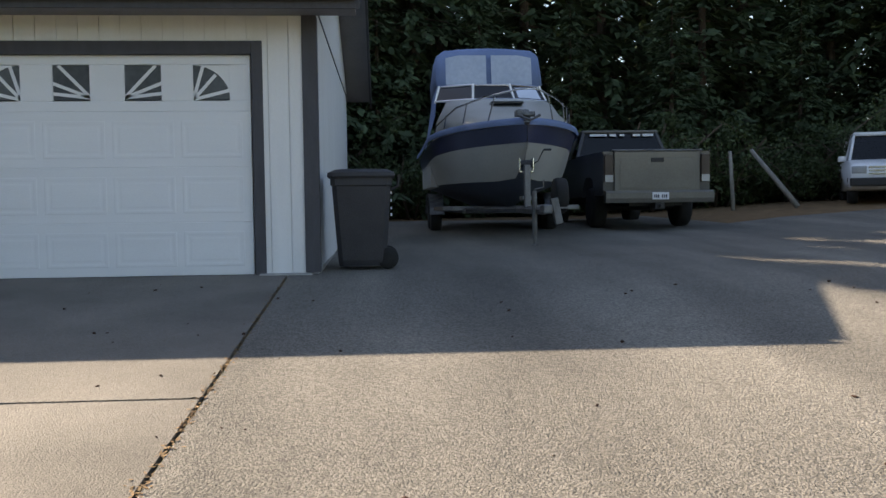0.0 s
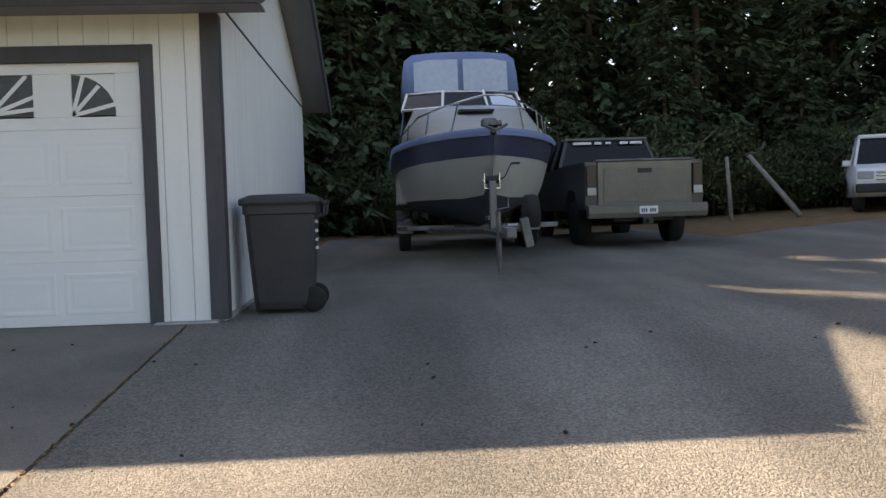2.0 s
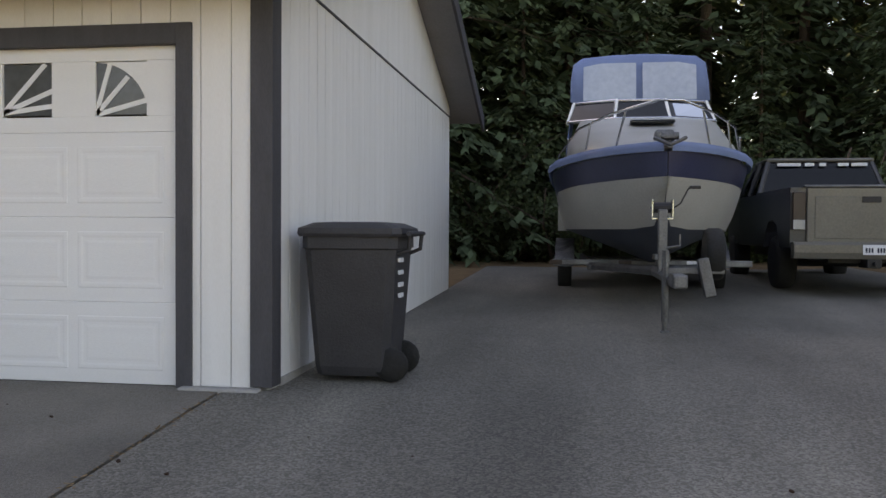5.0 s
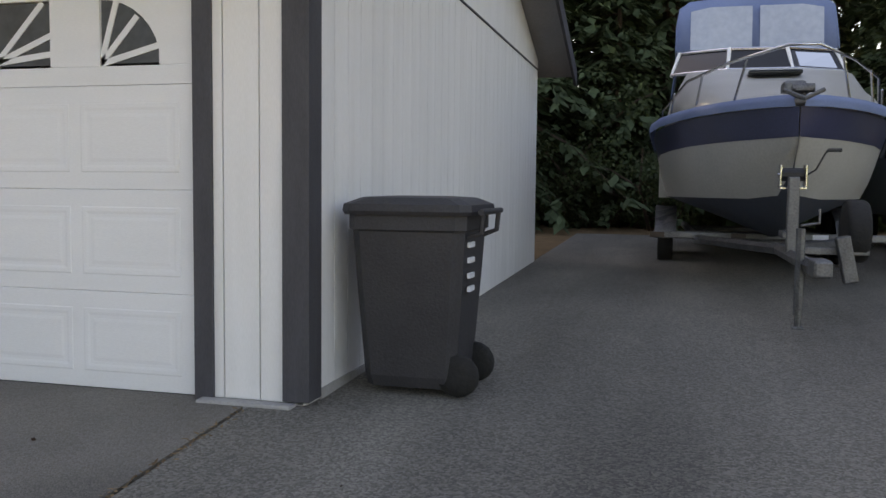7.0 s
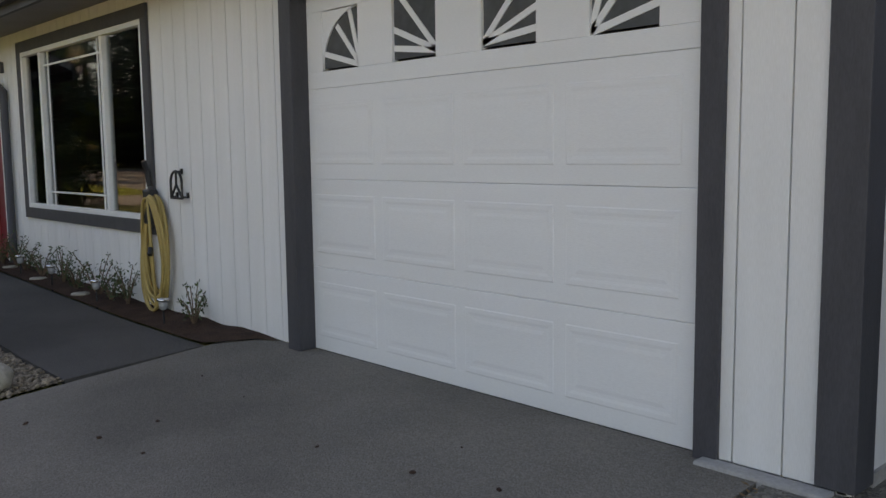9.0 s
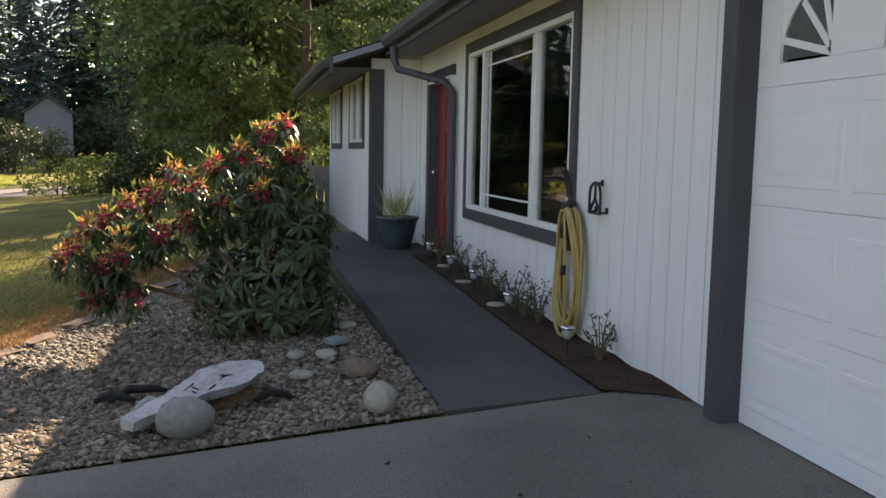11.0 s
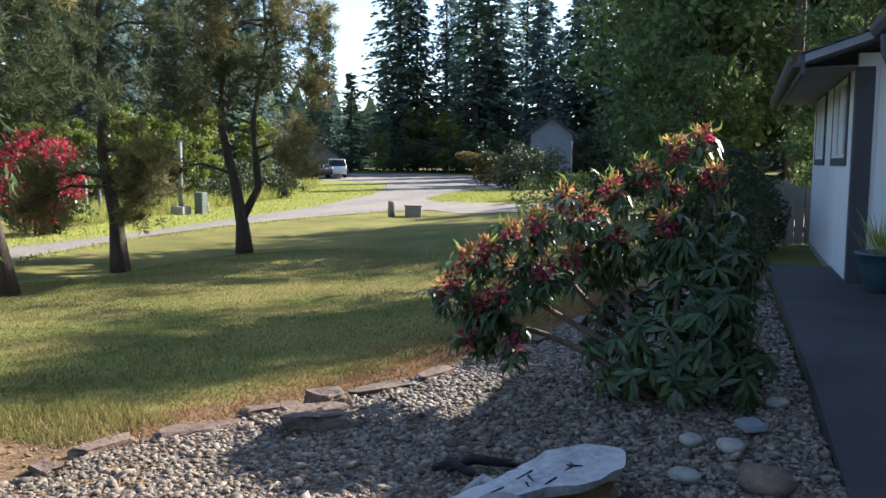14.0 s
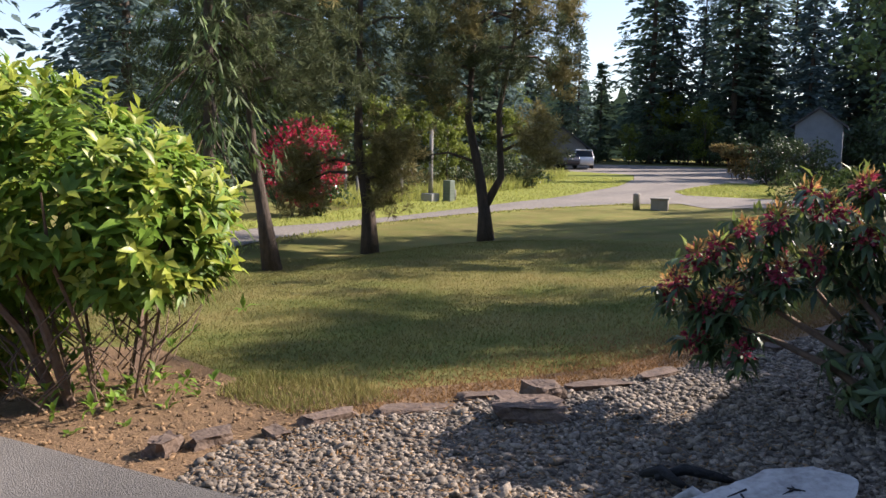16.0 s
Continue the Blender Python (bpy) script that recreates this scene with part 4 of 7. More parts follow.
def pine(name, label, H, x, y, forks, clumps, rz=0, r0=0.2):
    """A garden pine with patchy tufted crown. forks: stems as lists of points; clumps: (stem, share of height, side angle, reach, size, dry)."""
    t = thing(name, label, "tree", x, y, ground_z(x, y) - 0.06, rz)
    bm = B()
    for i, pts in enumerate(forks):
        n = len(pts)
        tube(bm, pts, [r0 * (1.0 if i == 0 else 0.62) * (1 - 0.85 * k / (n - 1)) * (1.25 if (k == 0 and i == 0) else 1) for k in range(n)], 9)
    part("trunk", bm, M["bark"], t, smooth=True)
    groups = {False: [], True: []}
    for stem, share, ang, reach, size, dry in clumps:
        pts = [Vector(p) for p in forks[stem]]
        k = share * (len(pts) - 1)
        i = min(int(k), len(pts) - 2)
        root = pts[i].lerp(pts[i + 1], k - i)
        a = radians(ang)
        end = root + Vector((math.cos(a) * reach, math.sin(a) * reach, reach * rng.uniform(-0.2, 0.25)))
        limbs = B()
        tube(limbs, [root, root.lerp(end, 0.5) + Vector((0, 0, 0.12 * reach)), end], [0.05, 0.03, 0.012], 5, False)
        part("limb", limbs, M["bark"], t)
        for q in range(int(18 + 14 * size) * (2 if dry else 1)):
            c = np.array(end) + rng.normal(size=3) * (np.array([0.3, 0.3, 0.42]) if dry else np.array([0.5, 0.5, 0.3])) * size
            groups[dry].append(c)
    for dry, centres in groups.items():
        if centres:
            C = np.repeat(np.array(centres), 56, 0)
            D = unit(ball_points(len(C)) + np.array([0, 0, 0.25]))
            v, f = quads(C + D * 0.02, D, rng.uniform(0.12, 0.26, len(C)), 0.017)
            np_part("crown", v, f, M["needle_dry"] if dry else M["pine"], t, "browning needle tufts" if dry else "green needle tufts")
    return t


# far woods along the lane and behind the drive: a few models, repeated
FIR = "tall dark green fir tree of the woods, some added unseen for shade"
models = [conifer("fir_tree", FIR, 24, 5.2, 0.06, M["needle"], -88, -2, group="woodland firs"),
          conifer("fir_tree", FIR, 19, 4.0, 0.04, M["needle_blue"], -97, -14, group="woodland firs", gap=0.45),
          conifer("fir_tree", FIR, 28, 5.6, 0.10, M["needle_blue"], -84, 6, group="woodland firs", gap=0.55, droop=0.4),
          conifer("fir_tree", FIR, 15, 3.4, 0.03, M["needle"], -100, -20, group="woodland firs", gap=0.42)]


def grow(model, x, y, s=1.0):
    c = copy_thing(model, pose(x, y, ground_z(x, y) - 0.05, 0, 0, float(rng.uniform(0, 360))) @ Matrix.Scale(s, 4))
    c.scale = (s, s, s * float(rng.uniform(0.92, 1.1)))
    return c


WOODS = []
for i in range(30):          # woods beyond the end of the lane, lower at one gap
    y = -46 + i * 2.7 + rng.uniform(-1.4, 1.4)
    low = -44 < y < -35
    WOODS.append((rng.uniform(-112, -96), y, 3 if low else rng.integers(0, 3), rng.uniform(0.75, 0.95) if low else rng.uniform(0.9, 1.3)))
for i in range(20):          # woods along the far side of the lane
    x = -92 + i * 4.3
    WOODS.append((x + rng.uniform(-1, 1), -41 - rng.uniform(0, 6) + 0.10 * (x + 92), rng.integers(0, 4), rng.uniform(0.75, 1.1)))
for i in range(14):
    x = -62 + i * 4.0
    WOODS.append((x + rng.uniform(-1, 1), -27 - rng.uniform(0, 4), rng.integers(0, 4), rng.uniform(0.55, 0.85)))
for i in range(13):          # right of the far house
    WOODS.append((-88 + i * 3.8 + rng.uniform(-1, 1), 10 + 0.5 * i + rng.uniform(0, 5), rng.integers(0, 3), rng.uniform(0.62, 0.8)))
DRIVE_WOODS = []
for i in range(13):          # behind the boat and the truck
    DRIVE_WOODS.append((-2 + i * 2.5 + rng.uniform(-0.5, 0.5), 27.2 + rng.uniform(0, 2.5) - 0.1 * i, i % 2, rng.uniform(0.9, 1.1)))
for i in range(12):
    DRIVE_WOODS.append((-3 + i * 2.7, 32.5 + rng.uniform(0, 3), i % 2, rng.uniform(1.1, 1.3)))
for i in range(7):
    DRIVE_WOODS.append((25 + rng.uniform(-1, 2), 27 - i * 4.5, i % 2, rng.uniform(0.7, 0.9)))
for i in range(11):          # behind the house, out of view: added to shade the drive
    WOODS.append((-20 + i * 2.0 + rng.uniform(-0.4, 0.4), 28.5 + rng.uniform(0, 2.5), 1, rng.uniform(0.88, 1.0)))
# Second unseen row, its height set by where the shadow should end.
for i in range(9):
    WOODS.append((-17 + i * 2.3 + rng.uniform(-0.5, 0.5), 24.5 + rng.uniform(0, 2.5), 1, rng.uniform(0.92, 0.97)))
for i in range(14):
    WOODS.append((-118 + rng.uniform(-3, 3), -30 + i * 4.4, rng.integers(0, 3), rng.uniform(0.9, 1.2)))
for i in range(10):
    x = -84 + i * 7.0
    WOODS.append((x, -43 - rng.uniform(0, 5), rng.integers(0, 3), rng.uniform(0.8, 1.1)))
WOODS = [w for w in WOODS if not 0.84 < math.atan2(7.4 - w[1], -1.0 - w[0]) - 0.15 < 1.01]      # leaves a gap of sky, fitted to the view from the last camera position
# Added shade trees nearest the drive take the darker conifer models.
DRIVE_WOODS += [(x, y, 0, s * 1.0) for x, y, k, s in WOODS if x > -8 and y > 20]
WOODS = [w for w in WOODS if not (w[0] > -8 and w[1] > 20)]
for x, y, k, s in WOODS:
    grow(models[int(k)], float(x), float(y), float(s))
# Conifers behind boat and truck; their shade is painted into the sprays' colour.
DRIVE_CONIFER = "dense conifer at the drive, shade put into its dark colour"
cedars = [conifer("cedar_tree", DRIVE_CONIFER, 16, 4.2, 0.01, M["shade_conifer"], -6.0, 27.6, group="drive cedars", gap=0.38, droop=0.5, spray=0.46, per=8, wide=0.42),
          conifer("cedar_tree", DRIVE_CONIFER, 14, 3.6, 0.03, M["shade_conifer"], -5.0, 33.2, group="drive cedars", gap=0.36, droop=0.35, spray=0.48, per=8, wide=0.4)]
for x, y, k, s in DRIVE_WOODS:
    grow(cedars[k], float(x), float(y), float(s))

# Firs added and sized to throw shade beyond the brow of the lawn.
for x, y, k, s in ((-33.0, 10.6, 1, 0.88), (-36.5, 12.8, 0, 0.76), (-30.5, 9.4, 1, 0.78)):
    grow(models[k], x, y, s)

ALDER = "leafy green alder at the edge of the garden"
alder = broadleaf("alder_tree", ALDER, 13.6, 3.6, M["leaf"], -24.5, 8.5, n=9000, size=0.21, group="garden alders")
alder_b = broadleaf("alder_tree", ALDER, 9, 2.9, M["leaf"], -27.5, 5.9, n=8000, size=0.2, group="garden alders", low=0.1)
for x, y, s in ((-21.0, 12.5, 1.0), (-31, 9.5, 0.95), (-35, 6.0, 0.9), (-40, 7.0, 0.95), (-24, 17, 1.15), (-19.0, 21.5, 0.95), (-29.5, 23, 1.0), (-46, 4, 0.8)):
    grow(alder, x, y, s)
for x, y, s in ((-20.5, 9.6, 0.62), (-31.5, 5.6, 1.35), (-23.5, 6.2, 0.5), (-26.5, 6.6, 1.3), (-36.0, 5.4, 1.25), (-30.2, 7.4, 1.6)):
    grow(alder_b, x, y, s)
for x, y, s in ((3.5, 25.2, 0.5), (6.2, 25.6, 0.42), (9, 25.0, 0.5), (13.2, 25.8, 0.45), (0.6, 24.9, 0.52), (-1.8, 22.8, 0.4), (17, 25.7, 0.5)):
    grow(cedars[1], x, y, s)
BRIGHT = "sunlit yellow-green maple sapling by the lane"
maple = broadleaf("maple_tree", BRIGHT, 8, 2.0, M["leaf_bright"], -95, -24, n=4500, size=0.26, group="sunlit maples", low=0.08)
for x, y, s in ((-72, -36, 1.25), (-99, -30, 1.2), (-44, -22, 0.8), (-38, -20.6, 0.7), (-41, -20.4, 0.5), (-53, -24.2, 0.75), (-31, -20.0, 0.6), (-34.6, -20.4, 0.65), (-28, -19.2, 0.5), (-91, -31, 0.6)):
    grow(maple, x, y, s)
# distant wooded skyline all round
bm = B()
m_, ring_ = 1400, []
for k in range(m_):
    a = 2 * math.pi * k / m_
    rad = 150 + 14 * math.sin(5 * a)
    spire = abs((k * 0.173 + 0.6 * math.sin(k * 0.031)) % 1 - 0.5) * 2
    top = 9 + 3 * math.sin(7 * a) + 5.5 * spire + 1.6 * noise.noise(Vector((k * 0.9, 0, 0)))
    ring_.append((rad * math.cos(a) - 20, rad * math.sin(a), top))
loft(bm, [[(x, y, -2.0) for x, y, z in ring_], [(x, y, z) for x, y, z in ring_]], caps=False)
# The skyline wears the same shade-darkened conifer colour.
tagged(part("backdrop", bm, M["shade_conifer"]), "distant dark conifer skyline", "woods", "", "structure")
# low bushes in front of the woods
SHRUB = "rounded green shrub below the trees"
shrub = broadleaf("shrub", SHRUB, 1.8, 1.5, M["shade_shrub"], -46.5, -18.6, n=2800, size=0.15, category="shrub", group="garden shrubs", low=0.05, stems=4)
for x, y, s in ((-30.5, 3.0, 1.0), (-43, -18.9, 0.9), (-40, -18.6, 0.8), (-48, -20.6, 1.1), (-36, -18.6, 0.9), (-33.5, -18.2, 0.7), (-18.0, 7.3, 0.75), (-62, -8.2, 1.3), (-65, -6.0, 1.5)):
    grow(shrub, x, y, s)
thicket = broadleaf("shrub", "leafy undergrowth at the drive, shade put into its dark leaves", 1.8, 1.4, M["shade_shrub"], -3.6, 24.6, n=6500, size=0.085, category="shrub", group="drive undergrowth", low=0.05, stems=5)
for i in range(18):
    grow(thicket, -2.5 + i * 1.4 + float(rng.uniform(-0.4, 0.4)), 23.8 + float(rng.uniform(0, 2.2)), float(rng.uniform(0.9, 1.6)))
for i in range(16):
    grow(shrub, -95 + float(rng.uniform(-3, 3)), -44 + i * 4.2, float(rng.uniform(1.4, 2.4)))
for i in range(17):
    x = -90 + i * 4.7
    grow(shrub, x, -39 - float(rng.uniform(0, 4)) + 0.17 * (x + 90), float(rng.uniform(1.1, 2.0)))
for i in range(10):
    grow(shrub, -86 + i * 3.6, -2.5 + 0.45 * i + float(rng.uniform(0, 3)), float(rng.uniform(1.2, 2.0)))

def mound_bush(name, label, x, y, centres, radii, leaves, n, ln, wd, group=""):
    """A close, rounded bush: short stems under a skin of small leaves over lumpy mounds."""
    t = thing(name, label, "bush", x, y, ground_z(x, y) - 0.02, 0, group)
    bm = B()
    for k, c in enumerate(centres):
        foot = Vector((c[0] * 0.4, c[1] * 0.4, -0.02))
        tube(bm, [foot, foot.lerp(Vector(c), 0.6) + Vector((0.03, 0.02 * k, 0.05)), Vector(c) + Vector((0, 0, 0.1))], [0.035, 0.022, 0.008], 6, False)
    part("stem", bm, M["stem"], t)
    SP, SD = shoots(centres, radii, n, 0.03, (0.7, 1.06))
    P, A = np.repeat(SP, 5, 0), np.repeat(SD, 5, 0)
    D = unit(A * 0.7 + ball_points(len(P)))
    v, f = quads(P, D, rng.uniform(0.6, 1.2, len(P)) * ln, wd)
    np_part("foliage", v, f, leaves, t)
    return t


# the four pines on the lawn


def clump_set(stem, lo, hi, n, reach, size, dry_from):
    out = []
    for k in range(n):
        s = lo + (hi - lo) * k / max(n - 1, 1)
        out.append((stem, s, (k * 137.5 + 20 * stem) % 360, reach * float(rng.uniform(0.6, 1.1)), size * float(rng.uniform(0.8, 1.2)), bool(rng.random() < dry_from)))
    return out


pine("pine_tree", "forked pine on the lawn with patchy needles", 9, -20.27, -4.69,
     [[(0, 0, 0), (0.02, -0.05, 0.8), (0.12, -0.15, 1.7), (0.32, -0.42, 3.2), (0.2, -0.4, 5.2), (0.4, -0.5, 9)], [(0.03, -0.06, 0.9), (-0.28, 0.25, 1.7), (-0.2, 0.18, 3.4), (-0.4, 0.5, 5.5), (-0.2, 0.3, 8.8)]],
     clump_set(0, 0.68, 0.98, 14, 1.6, 1.0, 0.25) + clump_set(1, 0.64, 0.98, 14, 1.7, 1.0, 0.3) + [(0, 0.45, 305, 1.5, 0.25, False), (1, 0.40, 75, 1.3, 0.9, True), (1, 0.35, 120, 1.1, 0.8, True)], r0=0.2)
pine("pine_tree", "pine on the lawn with browning lower branches", 10, -16.79, -5.73,
     [[(0, 0, 0), (0.02, -0.06, 1.2), (0.12, -0.30, 2.6), (0.1, -0.3, 4.5), (0.1, -0.2, 10)]],
     clump_set(0, 0.68, 0.98, 18, 1.8, 1.3, 0.05) + [(0, 0.44, 110, 0.75, 1.1, True), (0, 0.52, 120, 0.8, 1.15, True), (0, 0.36, 100, 0.6, 0.9, True), (0, 0.42, 290, 1.3, 1.1, True), (0, 0.38, 300, 1.6, 0.9, True)], r0=0.19)
pine("pine_tree", "leaning dark pine trunk with drooping branches", 10, -13.31, -5.38,
     [[(0, 0, 0), (0.10, -0.16, 1.2), (0.22, -0.36, 2.6), (0.25, -0.42, 4.5), (0.3, -0.5, 10)]],
     clump_set(0, 0.64, 0.98, 24, 1.6, 1.2, 0.05), r0=0.17)
conifer("fir_tree", "pale green fir with drooping sprays on the lawn edge", 10, 1.7, 0.28, M["leaf"], -11.86, -5.54, gap=0.3, droop=1.1, spray=0.42, per=6, wide=0.16)
conifer("fir_tree", "pale green fir with drooping sprays on the lawn edge", 12, 2.2, 0.24, M["leaf"], -14.2, -8.3, gap=0.3, droop=1.1, spray=0.45, per=6, wide=0.16)
conifer("fir_tree", "tall blue-green fir beyond the lane", 17, 3.4, 0.12, M["needle_blue"], -21.6, -21.9, gap=0.38, spray=0.7, wide=0.3, per=4)

# laurel at the corner of the drive
lt = thing("laurel_bush", "large glossy green laurel bush with yellow-green new leaves beside the drive", "bush", -4.6, 1.55, ground_z(-4.6, 1.55))
bm = B()
for k in range(9):
    a = k * 2.4
    foot = Vector((0.30 * math.cos(a) - 0.1, 0.30 * math.sin(a) + 0.25, -0.03))
    top = Vector((1.0 * math.cos(a), 0.95 * math.sin(a), 1.5 + 0.5 * math.sin(k)))
    tube(bm, [foot, foot.lerp(top, 0.3) + Vector((0, 0, 0.15)), foot.lerp(top, 0.65) + Vector((0.05, -0.06, 0.12)), top], [0.04 if k % 4 == 0 else 0.016, 0.032 if k % 4 == 0 else 0.012, 0.015, 0.006], 6, False)
for k in range(60):
    a, b = rng.uniform(0, 6.28), rng.uniform(0, 6.28)
    p = Vector((0.55 * math.cos(a), 0.5 * math.sin(a) + 0.2, rng.uniform(0.02, 0.5)))
    tube(bm, [p, p + Vector((0.22 * math.cos(b), 0.22 * math.sin(b), 0.18)), p + Vector((0.42 * math.cos(b + 0.5), 0.42 * math.sin(b + 0.5), 0.42))], [0.007, 0.006, 0.003], 4, False)
tagged(part("underwood", bm, M["stem"], lt, "bare brown stems"), "", "", "", "stuff")


def shoots(centres, radii, n, low, spread_=(0.72, 1.04)):
    """Shoot tips over lumpy mounds, with the way each one points."""
    P, D = [], []
    while len(P) < n:
        i = int(rng.integers(0, len(centres)))
        d = ball_points(1)[0]
        p = np.array(centres[i]) + d * np.array(radii[i]) * rng.uniform(spread_[0], spread_[1])
        if p[2] < low:
            continue
        if any(np.linalg.norm((p - np.array(c)) / np.array(r)) < 0.66 for c, r in zip(centres, radii)):
            continue
        P.append(p)
        D.append(d * np.array([1, 1, 0.6]) + np.array([0, 0, 0.75]))
    return np.array(P), unit(np.array(D))


MOUNDS = [(-0.2, 0.4, 1.15), (0.35, -0.6, 1.0), (0.0, 0.25, 1.5), (0.45, -0.4, 1.65), (-0.2, -0.25, 1.4), (-0.2, 0.65, 1.3), (0.75, -1.0, 1.7), (0.65, -0.55, 2.1), (1.0, -0.9, 2.1)], [(0.62, 0.6, 0.45), (0.8, 0.8, 0.6), (0.85, 0.8, 0.75), (0.9, 0.9, 0.9), (0.9, 0.9, 0.75), (0.66, 0.6, 0.6), (0.8, 0.8, 1.0), (0.6, 0.6, 0.55), (0.7, 0.6, 0.6)]
SP, SD = shoots(*MOUNDS, 1150, 0.82)
BACK_P, BACK_D = shoots([(0.25, -1.35, 0.6), (0.1, -1.9, 1.2), (0.35, -2.2, 1.2), (0.2, -2.9, 1.0), (0.1, -0.9, 0.5)], [(0.7, 0.75, 0.7), (0.8, 0.9, 1.1), (0.75, 0.9, 1.2), (0.75, 0.9, 1.1), (0.6, 0.5, 0.5)], 520, 0.05, (0.6, 1.04))
SP, SD = np.concatenate([SP, BACK_P]), np.concatenate([SD, BACK_D])
for nm, mt, count, shift, ln in (("old_leaf_cover", "laurel", 10, -0.03, 0.185), ("new_leaf_cover", "laurel_new", 7, 0.05, 0.15)):
    pick = np.ones(len(SP), bool) if nm == "old_leaf_cover" else rng.random(len(SP)) < 0.62
    P, A = np.repeat(SP[pick], count, 0), np.repeat(SD[pick], count, 0)
    turn = ball_points(len(P))
    out = unit(np.cross(A, turn))
    steep = rng.uniform(0.1, 0.75, (len(P), 1)) + (0.35 if nm == "new_leaf_cover" else -0.1)
    D = unit(out + A * steep)
    v, f = folded(P + A * (rng.uniform(-0.16, 0.04, (len(P), 1)) + shift), D, A, rng.uniform(0.75, 1.15, len(P)) * ln, 0.056, 0.1)
    np_part(nm, v, f, M[mt], lt, "glossy green laurel leaves" if nm == "old_leaf_cover" else "yellow-green young leaves")
P = np.concatenate([np.array([0.05, 0.65, 0.1]) + rng.normal(size=(26, 3)) * np.array([0.35, 0.35, 0.16]), np.array([-0.1, 0.1, 0.3]) + rng.normal(size=(30, 3)) * np.array([0.4, 0.3, 0.18])])
P[:, 2] = np.maximum(P[:, 2], 0.06)
P = np.repeat(P, 6, 0)
D = unit(ball_points(len(P)) + np.array([0, 0, 0.5]))
v, f = folded(P, D, np.array([0, 0, 1.0]) + 0.1 * ball_points(len(P)), rng.uniform(0.08, 0.14, len(P)), 0.04)
np_part("low_foliage", v, f, M["laurel"], lt)

mound_bush("juniper", "low rounded juniper with sunlit yellow-green top beside the side drive", -35.9, -0.2, [(0, 0, 0.6), (-1.2, 1.2, 0.75), (0.6, 1.9, 0.7), (-0.6, 3.2, 0.8), (0.9, 3.9, 0.6)], [(1.3, 1.4, 0.85), (1.4, 1.4, 0.85), (1.3, 1.4, 0.85), (1.4, 1.4, 0.9), (1.2, 1.3, 0.8)], M["verge_bush"], 1500, 0.16, 0.05)
mound_bush("juniper", "pale green spreading juniper below the far house", -41.0, 0.8, [(0, 0, 0.7), (-0.8, 1.6, 0.8), (0.4, 3.0, 0.8)], [(1.3, 1.3, 0.8), (1.3, 1.4, 0.8), (1.3, 1.4, 0.8)], M["verge_bush"], 700, 0.16, 0.05)
for x, y, s in ((-13.2, 7.15, 1.0), (-14.6, 6.9, 0.85), (-15.6, 7.5, 0.8), (-18.6, 9.4, 1.15)):
    mound_bush("evergreen_bush", "dense dark evergreen bush beside the bedroom wing", x, y, [(0, 0, 0.55 * s), (0.1, -0.15, 1.05 * s), (-0.3, 0.2, 0.8 * s), (-0.2, 0.0, 1.35 * s)], [(0.62 * s, 0.62 * s, 0.6 * s), (0.58 * s, 0.55 * s, 0.55 * s), (0.5 * s, 0.5 * s, 0.6 * s), (0.4 * s, 0.4 * s, 0.4 * s)], M["shade_shrub"], 1000, 0.075, 0.03, "evergreen bushes by the wing")
mound_bush("ornamental_maple", "tan and green layered ornamental shrub in front of the far house", -66.5, -11.6, [(0, 0, 1.0), (-0.4, 0.7, 1.2), (0.5, -0.7, 1.9), (0.2, -1.5, 2.3), (0, 0.3, 2.2)], [(1.0, 1.0, 0.9), (1.0, 1.1, 0.9), (0.8, 0.8, 0.3), (0.7, 0.8, 0.2), (0.7, 0.8, 0.25)], M["dry_maple"], 700, 0.3, 0.12)

# rhododendron in the pebble bed
RX, RY = -6.45, 6.85
rt = thing("rhododendron", "sprawling rhododendron with red and fading orange flowers among pebbles", "bush", RX, RY, ground_z(RX, RY))
ARMS = [(-0.1, 0.28, 1.62), (0.05, 0.12, 1.55), (0.1, -0.05, 1.40), (0.0, 0.35, 1.38), (0.1, -0.25, 1.30), (0.2, -0.42, 1.18), (0.1, -0.55, 1.24), (0.25, -0.68, 1.10), (0.2, -0.85, 1.02), (0.3, -0.98, 0.92), (0.25, -1.12, 0.85),
        (0.3, -1.22, 0.70), (0.2, -1.30, 0.62), (0.3, -1.05, 0.55), (0.35, -0.9, 0.66), (0.3, -1.10, 0.36), (0.35, -0.80, 0.33), (0.3, -0.62, 0.80), (0.25, -0.45, 0.88), (0.2, -0.2, 1.02), (0.3, 0.1, 1.12), (-0.3, -0.4, 1.1), (-0.25, -0.8, 0.9), (-0.3, 0.1, 1.3), (-0.35, -1.0, 0.7)]
KNOTS = [Vector(p) for p in ((0.05, -0.28, 0.72), (0.2, -0.72, 0.62), (0.0, 0.12, 0.85), (-0.15, -0.55, 0.70), (0.25, -0.9, 0.48))]
for i, k in enumerate(KNOTS):
    foot = Vector((0.05 * math.cos(i * 1.3), 0.05 * math.sin(i * 1.3) + 0.1, -0.02))
    bm = B()
    tube(bm, [foot, foot.lerp(k, 0.4) + Vector((0.03 * math.sin(i * 2), 0, 0.10)), foot.lerp(k, 0.75) + Vector((0, 0.03 * math.cos(i * 3), 0.05)), k], [0.030, 0.024, 0.019, 0.015], 7, False)
    part("stem", bm, M["stem"], rt, smooth=True)
